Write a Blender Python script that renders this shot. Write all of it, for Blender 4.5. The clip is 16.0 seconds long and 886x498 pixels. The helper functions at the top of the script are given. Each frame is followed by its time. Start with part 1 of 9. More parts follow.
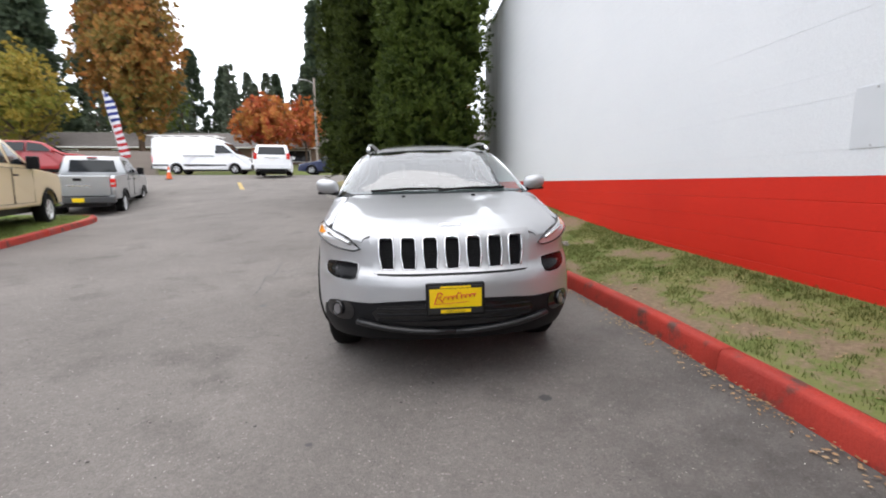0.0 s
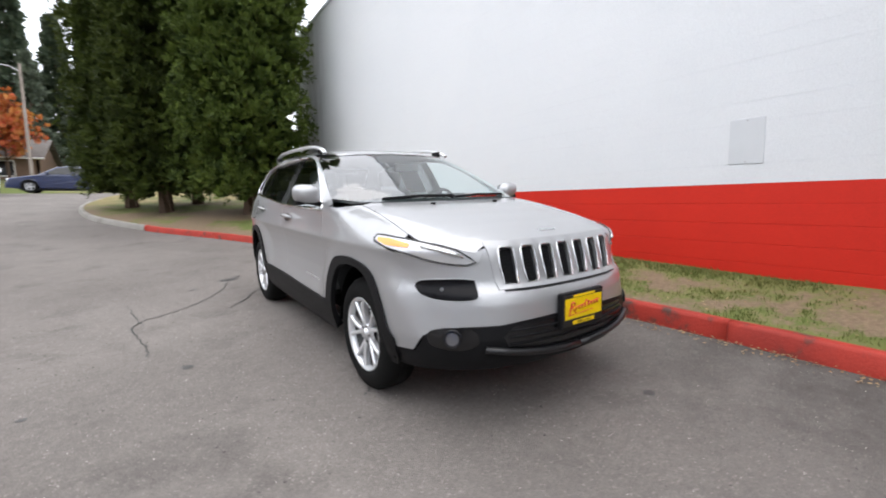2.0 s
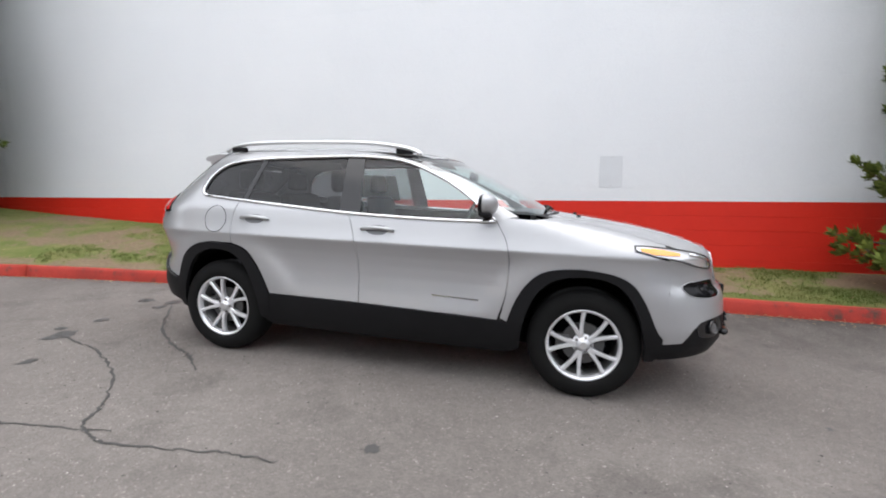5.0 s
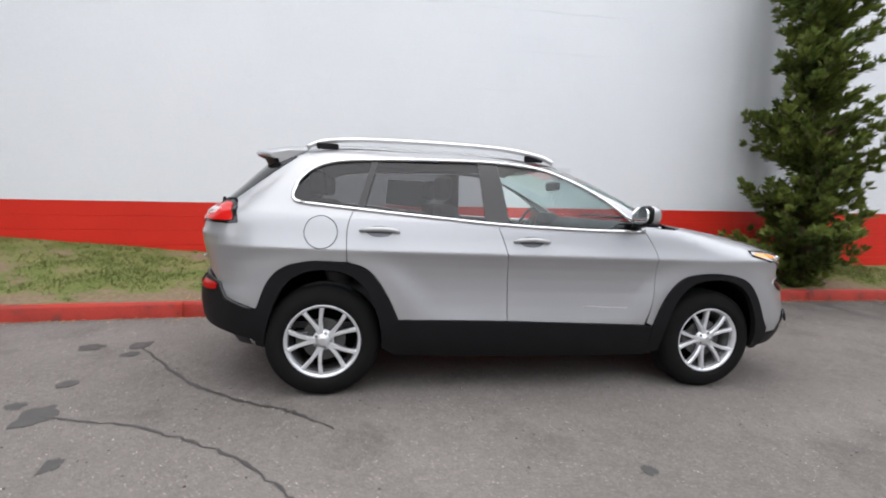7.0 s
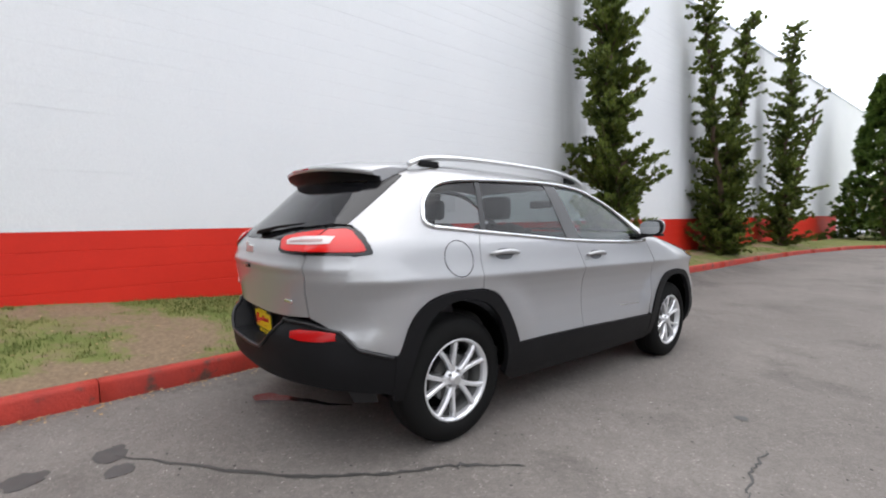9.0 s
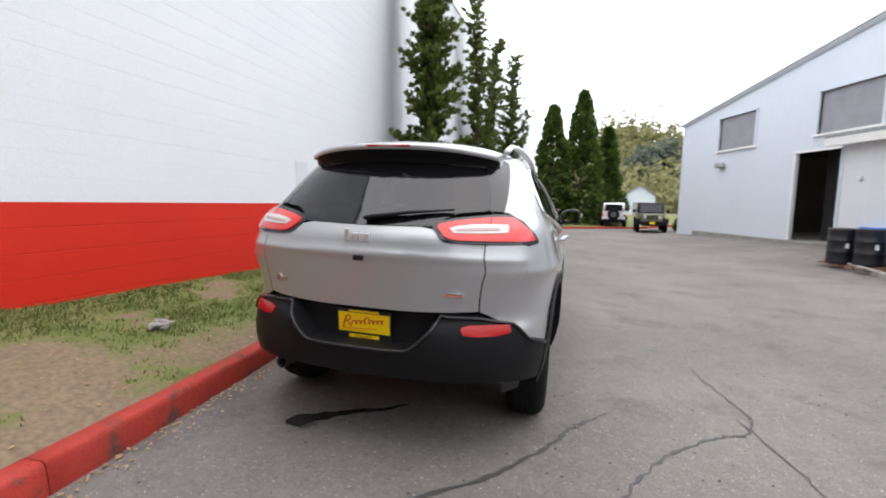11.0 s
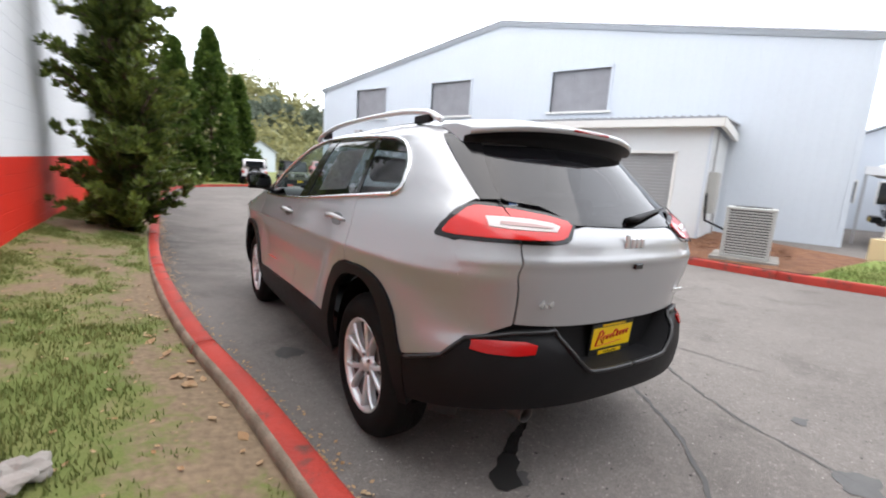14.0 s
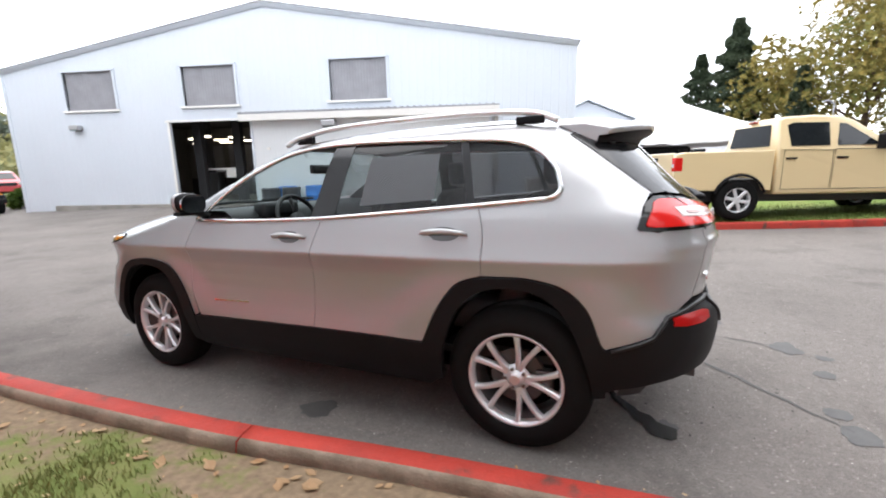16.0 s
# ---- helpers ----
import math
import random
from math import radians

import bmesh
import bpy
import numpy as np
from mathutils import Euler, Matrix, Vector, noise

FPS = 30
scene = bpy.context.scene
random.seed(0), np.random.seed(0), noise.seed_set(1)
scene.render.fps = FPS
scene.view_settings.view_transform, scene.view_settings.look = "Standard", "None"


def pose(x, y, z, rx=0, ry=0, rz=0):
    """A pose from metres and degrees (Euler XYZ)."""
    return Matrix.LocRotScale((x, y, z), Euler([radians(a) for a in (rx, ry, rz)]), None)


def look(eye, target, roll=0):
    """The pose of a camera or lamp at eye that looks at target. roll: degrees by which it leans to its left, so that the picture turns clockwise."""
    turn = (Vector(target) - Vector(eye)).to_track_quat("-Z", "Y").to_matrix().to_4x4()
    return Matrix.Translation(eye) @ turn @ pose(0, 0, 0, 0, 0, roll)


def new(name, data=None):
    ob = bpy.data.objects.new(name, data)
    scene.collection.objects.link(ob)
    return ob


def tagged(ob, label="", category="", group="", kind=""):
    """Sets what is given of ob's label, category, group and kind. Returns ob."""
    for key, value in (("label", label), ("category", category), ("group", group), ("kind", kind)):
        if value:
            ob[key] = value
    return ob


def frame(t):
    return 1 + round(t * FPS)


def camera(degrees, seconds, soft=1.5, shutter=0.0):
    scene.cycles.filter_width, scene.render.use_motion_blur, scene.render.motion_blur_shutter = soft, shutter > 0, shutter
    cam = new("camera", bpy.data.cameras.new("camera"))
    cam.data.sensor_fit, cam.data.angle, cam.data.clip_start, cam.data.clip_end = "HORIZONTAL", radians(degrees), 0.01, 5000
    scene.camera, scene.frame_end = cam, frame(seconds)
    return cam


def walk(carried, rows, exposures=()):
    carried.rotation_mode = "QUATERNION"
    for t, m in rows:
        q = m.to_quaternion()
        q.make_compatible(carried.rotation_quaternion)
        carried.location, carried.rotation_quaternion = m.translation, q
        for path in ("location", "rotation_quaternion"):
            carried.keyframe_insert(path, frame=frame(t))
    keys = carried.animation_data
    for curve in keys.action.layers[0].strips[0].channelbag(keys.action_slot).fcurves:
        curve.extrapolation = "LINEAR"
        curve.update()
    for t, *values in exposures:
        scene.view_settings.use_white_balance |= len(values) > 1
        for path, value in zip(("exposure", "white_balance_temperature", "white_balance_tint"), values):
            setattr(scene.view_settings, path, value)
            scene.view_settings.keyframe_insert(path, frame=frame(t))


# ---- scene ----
cam = camera(91.1, 16.0, soft=1.9, shutter=0.4)
PATH = [
    (0, (-0.32, -4.838, 1.215), (-0.133, -2.87, 0.916), -0.2),
    (0.5, (-0.667, -4.683, 1.193), (-0.25, -2.751, 0.887), 0.8),
    (1, (-1.051, -4.425, 1.176), (-0.379, -2.565, 0.88), 0.4),
    (1.5, (-1.51, -4.172, 1.142), (-0.596, -2.41, 0.891), -0.1),
    (2, (-1.966, -3.849, 1.127), (-0.835, -2.214, 0.908), -0.8),
    (2.5, (-2.438, -3.488, 1.137), (-1.135, -1.988, 0.909), -1.1),
    (3, (-2.856, -3.116, 1.163), (-1.416, -1.747, 0.932), -2.1),
    (3.5, (-3.17, -2.658, 1.179), (-1.577, -1.468, 0.962), 0.1),
    (3.7, (-3.305, -2.467, 1.175), (-1.629, -1.388, 1.0), 0.0),
    (5.8, (-3.738, -0.247, 1.198), (-1.753, -0.097, 1.009), 0.5),
    (6, (-3.747, -0.019, 1.199), (-1.754, 0.038, 1.042), -0.1),
    (6.5, (-3.724, 0.502, 1.188), (-1.738, 0.382, 0.992), -0.5),
    (7, (-3.593, 1.034, 1.212), (-1.627, 0.713, 1.031), 0.9),
    (7.5, (-3.479, 1.569, 1.24), (-1.586, 0.959, 1.028), -0.6),
    (8, (-3.252, 2.039, 1.241), (-1.448, 1.201, 1.034), -0.3),
    (8.5, (-3.007, 2.511, 1.257), (-1.348, 1.403, 1.112), -0.3),
    (9, (-2.673, 2.913, 1.256), (-1.132, 1.643, 1.141), -1.2),
    (9.2, (-2.525, 3.053, 1.285), (-1.04, 1.725, 1.115), 1.1),
    (11.3, (-0.667, 4.06, 1.314), (-0.254, 2.115, 1.093), 1.9),
    (11.5, (-0.468, 4.047, 1.321), (-0.13, 2.089, 1.092), 3.0),
    (12, (0.009, 4.047, 1.334), (0.087, 2.064, 1.085), -0.2),
    (12.5, (0.426, 3.87, 1.324), (0.209, 1.9, 1.053), 0.3),
    (13, (0.854, 3.692, 1.33), (0.339, 1.79, 0.988), 3.3),
    (13.5, (1.266, 3.506, 1.357), (0.443, 1.709, 1.052), 2.4),
    (14, (1.672, 3.238, 1.381), (0.581, 1.598, 1.037), 3.6),
    (14.5, (2.067, 2.966, 1.436), (0.707, 1.542, 1.083), 1.7),
    (15, (2.341, 2.612, 1.434), (0.787, 1.389, 1.136), 2.1),
    (15.5, (2.58, 2.234, 1.436), (0.882, 1.243, 1.066), 0.5),
    (16, (2.718, 1.872, 1.428), (0.947, 1.023, 1.051), -1.3),
]
walk(cam, [(t, look(eye, target, roll)) for t, eye, target, roll in PATH],
     exposures=[(0, 0.33, 6650, 13), (3.5, 0.42, 6650, 13), (6, 0.23, 6650, 13), (9, 0.22, 6650, 13), (11.5, 0.42, 6650, 13), (13, 0.43, 6650, 13), (14, 0.65, 6650, 13), (15, 0.78, 6650, 13), (16, 0.76, 6650, 13)])

# ---- world and light: a bright overcast day ----
world = bpy.data.worlds.new("overcast_sky")
scene.world = world
world.use_nodes = True
wt = world.node_tree
wt.nodes.clear()
w_out = wt.nodes.new("ShaderNodeOutputWorld")
w_sky = wt.nodes.new("ShaderNodeTexSky")
w_sky.sky_type = 'NISHITA'
w_sky.sun_disc = False
w_sky.sun_elevation = radians(80)
w_sky.sun_rotation = radians(250)
w_bg = wt.nodes.new("ShaderNodeBackground")
w_bg.inputs["Strength"].default_value = 0.06
w_cloud = wt.nodes.new("ShaderNodeBackground")
w_cloud.inputs["Color"].default_value = (0.93, 0.97, 1.0, 1)
w_cloud.inputs["Strength"].default_value = 1.68
w_add = wt.nodes.new("ShaderNodeAddShader")
wt.links.new(w_sky.outputs[0], w_bg.inputs["Color"])
wt.links.new(w_bg.outputs[0], w_add.inputs[0])
wt.links.new(w_cloud.outputs[0], w_add.inputs[1])
wt.links.new(w_add.outputs[0], w_out.inputs["Surface"])

sun_data = bpy.data.lights.new("sun", 'SUN')
sun_data.energy = 1.0
sun_data.angle = radians(80)
sun_data.color = (1.0, 0.97, 0.92)
sun = new("sun", sun_data)
sun.matrix_world = look((-3, -2, 30), (0, 0, 0))

# ---- materials ----
def mat(name, color, rough=0.6, metal=0.0, var=0.0, scale=8.0, bump=0.0, bscale=60.0, coat=0.0, spec=0.5, fine=0.0):
    """A principled material with two scales of colour variation and a fine relief."""
    m = bpy.data.materials.new(name)
    m.use_nodes = True
    nt = m.node_tree
    b = nt.nodes["Principled BSDF"]
    b.inputs["Base Color"].default_value = (*color, 1)
    b.inputs["Roughness"].default_value = rough
    b.inputs["Metallic"].default_value = metal
    b.inputs["Coat Weight"].default_value = coat
    b.inputs["Coat Roughness"].default_value = 0.04
    b.inputs["Specular IOR Level"].default_value = spec
    if var or bump or fine:
        co = nt.nodes.new("ShaderNodeTexCoord")
    if var or fine:
        n1 = nt.nodes.new("ShaderNodeTexNoise")
        n1.inputs["Scale"].default_value = scale
        n1.inputs["Detail"].default_value = 6
        n2 = nt.nodes.new("ShaderNodeTexNoise")
        n2.inputs["Scale"].default_value = scale * 14
        n2.inputs["Detail"].default_value = 3
        for n in (n1, n2):
            nt.links.new(co.outputs["Object"], n.inputs["Vector"])
        a1 = nt.nodes.new("ShaderNodeMath")
        a1.operation = 'MULTIPLY_ADD'
        a1.inputs[1].default_value = 2 * var
        a1.inputs[2].default_value = 1 - var
        a2 = nt.nodes.new("ShaderNodeMath")
        a2.operation = 'MULTIPLY_ADD'
        a2.inputs[1].default_value = 2 * fine
        a2.inputs[2].default_value = 1 - fine
        mu = nt.nodes.new("ShaderNodeMath")
        mu.operation = 'MULTIPLY'
        nt.links.new(n1.outputs["Fac"], a1.inputs[0])
        nt.links.new(n2.outputs["Fac"], a2.inputs[0])
        nt.links.new(a1.outputs[0], mu.inputs[0])
        nt.links.new(a2.outputs[0], mu.inputs[1])
        vm = nt.nodes.new("ShaderNodeVectorMath")
        vm.operation = 'SCALE'
        vm.inputs[0].default_value = color
        nt.links.new(mu.outputs[0], vm.inputs["Scale"])
        nt.links.new(vm.outputs[0], b.inputs["Base Color"])
    if bump:
        nb = nt.nodes.new("ShaderNodeTexNoise")
        nb.inputs["Scale"].default_value = bscale
        nb.inputs["Detail"].default_value = 4
        nt.links.new(co.outputs["Object"], nb.inputs["Vector"])
        bp = nt.nodes.new("ShaderNodeBump")
        bp.inputs["Strength"].default_value = bump
        bp.inputs["Distance"].default_value = 0.01
        nt.links.new(nb.outputs["Fac"], bp.inputs["Height"])
        nt.links.new(bp.outputs[0], b.inputs["Normal"])
    return m


def glass_mat(name, color, rough=0.0, opacity=0.0, dark=(0.01, 0.01, 0.012), ior=1.55):
    """Thin sheet glass: see-through tint with a gloss that grows to the grazing edge; opacity mixes in a dark film."""
    m = bpy.data.materials.new(name)
    m.use_nodes = True
    nt = m.node_tree
    nt.nodes.remove(nt.nodes["Principled BSDF"])
    out = nt.nodes["Material Output"]
    tr = nt.nodes.new("ShaderNodeBsdfTransparent")
    tr.inputs[0].default_value = (*color, 1)
    gl = nt.nodes.new("ShaderNodeBsdfGlossy")
    gl.inputs["Roughness"].default_value = rough
    gl.inputs["Color"].default_value = (1, 1, 1, 1)
    lw = nt.nodes.new("ShaderNodeLayerWeight")
    lw.inputs["Blend"].default_value = 0.5
    pw = nt.nodes.new("ShaderNodeMath")
    pw.operation = 'POWER'
    pw.inputs[1].default_value = 5.0
    nt.links.new(lw.outputs["Facing"], pw.inputs[0])
    f0 = ((ior - 1) / (ior + 1)) ** 2
    fr = nt.nodes.new("ShaderNodeMath")
    fr.operation = 'MULTIPLY_ADD'
    fr.inputs[1].default_value = 1 - f0
    fr.inputs[2].default_value = f0
    nt.links.new(pw.outputs[0], fr.inputs[0])
    mx = nt.nodes.new("ShaderNodeMixShader")
    base = tr
    if opacity:
        df = nt.nodes.new("ShaderNodeBsdfDiffuse")
        df.inputs[0].default_value = (*dark, 1)
        m0 = nt.nodes.new("ShaderNodeMixShader")
        m0.inputs[0].default_value = opacity
        nt.links.new(tr.outputs[0], m0.inputs[1])
        nt.links.new(df.outputs[0], m0.inputs[2])
        base = m0
    nt.links.new(fr.outputs[0], mx.inputs[0])
    nt.links.new(base.outputs[0], mx.inputs[1])
    nt.links.new(gl.outputs[0], mx.inputs[2])
    nt.links.new(mx.outputs[0], out.inputs["Surface"])
    return m


def two_tone(name, c1, c2, scale, lo, hi, rough=0.9, bump=0.5, bscale=40.0, c3=None, s3=20.0, lo3=0.5, hi3=0.6):
    """Patches of two (or three) colours, by noise at real-world size."""
    m = bpy.data.materials.new(name)
    m.use_nodes = True
    nt = m.node_tree
    b = nt.nodes["Principled BSDF"]
    b.inputs["Roughness"].default_value = rough
    b.inputs["Specular IOR Level"].default_value = 0.25
    co = nt.nodes.new("ShaderNodeTexCoord")

    def noise_node(sc, detail=6, rg=0.6):
        n = nt.nodes.new("ShaderNodeTexNoise")
        n.inputs["Scale"].default_value = sc
        n.inputs["Detail"].default_value = detail
        n.inputs["Roughness"].default_value = rg
        nt.links.new(co.outputs["Object"], n.inputs["Vector"])
        return n.outputs["Fac"]

    def ramp(src, a, z):
        r = nt.nodes.new("ShaderNodeMapRange")
        r.inputs["From Min"].default_value = a
        r.inputs["From Max"].default_value = z
        r.clamp = True
        nt.links.new(src, r.inputs["Value"])
        return r.outputs[0]

    def mix(fac, a, z):
        x = nt.nodes.new("ShaderNodeMix")
        x.data_type = 'RGBA'
        nt.links.new(fac, x.inputs[0])
        for sock, v in ((x.inputs[6], a), (x.inputs[7], z)):
            if isinstance(v, tuple):
                sock.default_value = (*v, 1)
            else:
                nt.links.new(v, sock)
        return x.outputs[2]
    col = mix(ramp(noise_node(scale), lo, hi), c1, c2)
    if c3:
        col = mix(ramp(noise_node(s3), lo3, hi3), col, c3)
    fine = noise_node(bscale * 3, 3)
    r2 = nt.nodes.new("ShaderNodeMapRange")
    r2.inputs["To Min"].default_value = 0.65
    r2.inputs["To Max"].default_value = 1.35
    nt.links.new(fine, r2.inputs["Value"])
    sc = nt.nodes.new("ShaderNodeVectorMath")
    sc.operation = 'SCALE'
    nt.links.new(col, sc.inputs[0])
    nt.links.new(r2.outputs[0], sc.inputs["Scale"])
    nt.links.new(sc.outputs[0], b.inputs["Base Color"])
    bp = nt.nodes.new("ShaderNodeBump")
    bp.inputs["Strength"].default_value = bump
    bp.inputs["Distance"].default_value = 0.02
    nt.links.new(noise_node(bscale, 5), bp.inputs["Height"])
    nt.links.new(bp.outputs[0], b.inputs["Normal"])
    return m


def leaf_mat(name, c1, c2, rough=0.6, patch_scale=1.6):
    """Foliage whose clumps differ in tone."""
    m = bpy.data.materials.new(name)
    m.use_nodes = True
    nt = m.node_tree
    b = nt.nodes["Principled BSDF"]
    b.inputs["Roughness"].default_value = rough
    b.inputs["Specular IOR Level"].default_value = 0.2
    geo = nt.nodes.new("ShaderNodeNewGeometry")
    r = nt.nodes.new("ShaderNodeValToRGB")
    r.color_ramp.elements[0].color = (*c1, 1)
    r.color_ramp.elements[1].color = (*c2, 1)
    co = nt.nodes.new("ShaderNodeTexCoord")
    n = nt.nodes.new("ShaderNodeTexNoise")
    n.inputs["Scale"].default_value = patch_scale
    nt.links.new(co.outputs["Object"], n.inputs["Vector"])
    ad = nt.nodes.new("ShaderNodeMath")
    ad.operation = 'MULTIPLY_ADD'
    ad.inputs[1].default_value = 0.5
    sb = nt.nodes.new("ShaderNodeMath")
    sb.operation = 'MULTIPLY_ADD'
    sb.inputs[1].default_value = 1.6
    sb.inputs[2].default_value = -0.55
    nt.links.new(geo.outputs["Random Per Island"], ad.inputs[0])
    nt.links.new(n.outputs["Fac"], sb.inputs[0])
    nt.links.new(sb.outputs[0], ad.inputs[2])
    nt.links.new(ad.outputs[0], r.inputs["Fac"])
    nt.links.new(r.outputs["Color"], b.inputs["Base Color"])
    tl = nt.nodes.new("ShaderNodeBsdfTranslucent")
    nt.links.new(r.outputs["Color"], tl.inputs["Color"])
    mx = nt.nodes.new("ShaderNodeMixShader")
    mx.inputs[0].default_value = 0.25
    nt.links.new(b.outputs[0], mx.inputs[1])
    nt.links.new(tl.outputs[0], mx.inputs[2])
    nt.links.new(mx.outputs[0], nt.nodes["Material Output"].inputs["Surface"])
    return m


def asphalt_mat():
    """Worn asphalt: broad mottling, single stones, pale grit and dark pores."""
    m = two_tone("asphalt", (0.151, 0.137, 0.126), (0.191, 0.174, 0.160), 0.45, 0.38, 0.62, rough=0.85, bump=0.5, bscale=110, c3=(0.118, 0.107, 0.099), s3=1.6, lo3=0.54, hi3=0.74)
    nt = m.node_tree
    b = nt.nodes["Principled BSDF"]
    src = b.inputs["Base Color"].links[0].from_socket
    co = [n for n in nt.nodes if n.type == 'TEX_COORD'][0]
    fac = None
    for scale, lo, hi, a, z in ((120, 0.0, 1.0, 0.86, 1.12), (26, 0.0, 1.0, 0.94, 1.06)):
        vo = nt.nodes.new("ShaderNodeTexVoronoi")
        vo.inputs["Scale"].default_value = scale
        nt.links.new(co.outputs["Object"], vo.inputs["Vector"])
        sp = nt.nodes.new("ShaderNodeSeparateColor")
        nt.links.new(vo.outputs["Color"], sp.inputs[0])
        mr = nt.nodes.new("ShaderNodeMapRange")
        mr.inputs["To Min"].default_value = a
        mr.inputs["To Max"].default_value = z
        nt.links.new(sp.outputs[0], mr.inputs["Value"])
        if fac is None:
            fac = mr.outputs[0]
            # sparse pale grit
            gr = nt.nodes.new("ShaderNodeMapRange")
            gr.inputs["From Min"].default_value = 0.965
            gr.inputs["From Max"].default_value = 0.975
            gr.inputs["To Min"].default_value = 1.0
            gr.inputs["To Max"].default_value = 1.5
            nt.links.new(sp.outputs[1], gr.inputs["Value"])
            mu = nt.nodes.new("ShaderNodeMath")
            mu.operation = 'MULTIPLY'
            nt.links.new(fac, mu.inputs[0])
            nt.links.new(gr.outputs[0], mu.inputs[1])
            fac = mu.outputs[0]
        else:
            mu = nt.nodes.new("ShaderNodeMath")
            mu.operation = 'MULTIPLY'
            nt.links.new(fac, mu.inputs[0])
            nt.links.new(mr.outputs[0], mu.inputs[1])
            fac = mu.outputs[0]
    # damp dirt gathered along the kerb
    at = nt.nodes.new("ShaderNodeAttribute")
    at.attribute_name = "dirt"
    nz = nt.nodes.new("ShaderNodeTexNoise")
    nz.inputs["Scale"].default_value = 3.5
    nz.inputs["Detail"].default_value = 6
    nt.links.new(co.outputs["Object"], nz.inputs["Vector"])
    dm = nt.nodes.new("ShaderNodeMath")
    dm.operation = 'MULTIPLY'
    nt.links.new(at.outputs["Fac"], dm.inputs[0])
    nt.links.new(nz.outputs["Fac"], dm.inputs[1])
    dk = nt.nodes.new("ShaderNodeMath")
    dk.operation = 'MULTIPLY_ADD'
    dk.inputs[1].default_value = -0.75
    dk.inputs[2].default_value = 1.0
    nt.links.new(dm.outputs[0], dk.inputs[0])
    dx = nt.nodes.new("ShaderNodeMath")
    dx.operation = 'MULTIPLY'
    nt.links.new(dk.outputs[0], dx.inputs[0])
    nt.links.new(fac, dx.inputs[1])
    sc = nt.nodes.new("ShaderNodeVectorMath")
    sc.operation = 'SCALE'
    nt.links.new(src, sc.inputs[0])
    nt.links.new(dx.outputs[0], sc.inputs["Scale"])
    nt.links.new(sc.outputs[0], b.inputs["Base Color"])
    return m


M_ASPHALT = asphalt_mat()
M_TAR = mat("tar_crack", (0.05, 0.048, 0.046), 0.6, var=0.3, scale=20)
M_STAIN = mat("oil_stain", (0.06, 0.058, 0.056), 0.55, var=0.4, scale=12, fine=0.3)
def lawn_mat(name, grass, grass2, soil):
    """Grass and bare soil, told apart by the mesh's own cover value and roughened by noise."""
    m = two_tone(name, grass, grass2, 2.2, 0.4, 0.6, rough=0.95, bump=0.3, bscale=60)
    nt = m.node_tree
    b = nt.nodes["Principled BSDF"]
    src = b.inputs["Base Color"].links[0].from_socket
    co = [n for n in nt.nodes if n.type == 'TEX_COORD'][0]
    at = nt.nodes.new("ShaderNodeAttribute")
    at.attribute_name = "cover"
    n1 = nt.nodes.new("ShaderNodeTexNoise")
    n1.inputs["Scale"].default_value = 16
    n1.inputs["Detail"].default_value = 7
    n1.inputs["Roughness"].default_value = 0.7
    nt.links.new(co.outputs["Object"], n1.inputs["Vector"])
    ad = nt.nodes.new("ShaderNodeMath")
    ad.operation = 'MULTIPLY_ADD'
    ad.inputs[1].default_value = 1.5
    nt.links.new(n1.outputs["Fac"], ad.inputs[0])
    nt.links.new(at.outputs["Fac"], ad.inputs[2])
    mr = nt.nodes.new("ShaderNodeMapRange")
    mr.inputs["From Min"].default_value = 1.05
    mr.inputs["From Max"].default_value = 1.42
    nt.links.new(ad.outputs[0], mr.inputs["Value"])
    n2 = nt.nodes.new("ShaderNodeTexNoise")
    n2.inputs["Scale"].default_value = 30
    n2.inputs["Detail"].default_value = 6
    nt.links.new(co.outputs["Object"], n2.inputs["Vector"])
    m2 = nt.nodes.new("ShaderNodeMapRange")
    m2.inputs["From Min"].default_value = 0.3
    m2.inputs["From Max"].default_value = 0.7
    m2.inputs["To Min"].default_value = 0.75
    m2.inputs["To Max"].default_value = 1.2
    nt.links.new(n2.outputs["Fac"], m2.inputs["Value"])
    sv = nt.nodes.new("ShaderNodeVectorMath")
    sv.operation = 'SCALE'
    sv.inputs[0].default_value = soil
    nt.links.new(m2.outputs[0], sv.inputs["Scale"])
    mx = nt.nodes.new("ShaderNodeMix")
    mx.data_type = 'RGBA'
    nt.links.new(mr.outputs[0], mx.inputs[0])
    nt.links.new(sv.outputs[0], mx.inputs[6])
    nt.links.new(src, mx.inputs[7])
    nt.links.new(mx.outputs[2], b.inputs["Base Color"])
    return m


M_LAWN = lawn_mat("lawn", (0.112, 0.142, 0.038), (0.165, 0.170, 0.060), (0.200, 0.147, 0.096))
M_FARGRASS = two_tone("far_grass", (0.10, 0.13, 0.035), (0.15, 0.15, 0.06), 0.3, 0.4, 0.6, bump=0.6, bscale=20)
M_DRYGRASS = two_tone("dry_grass", (0.22, 0.18, 0.08), (0.11, 0.13, 0.04), 0.7, 0.5, 0.62, bump=0.8, bscale=30)
M_BLADE = leaf_mat("grass_blade", (0.08, 0.122, 0.026), (0.19, 0.195, 0.07))
M_DRYLEAF = leaf_mat("fallen_leaf", (0.30, 0.16, 0.07), (0.48, 0.36, 0.22))
M_KERB = two_tone("red_kerb_paint", (0.40, 0.042, 0.028), (0.31, 0.036, 0.026), 3, 0.4, 0.6, rough=0.6, bump=0.35, bscale=50, c3=(0.10, 0.05, 0.04), s3=6, lo3=0.56, hi3=0.68)
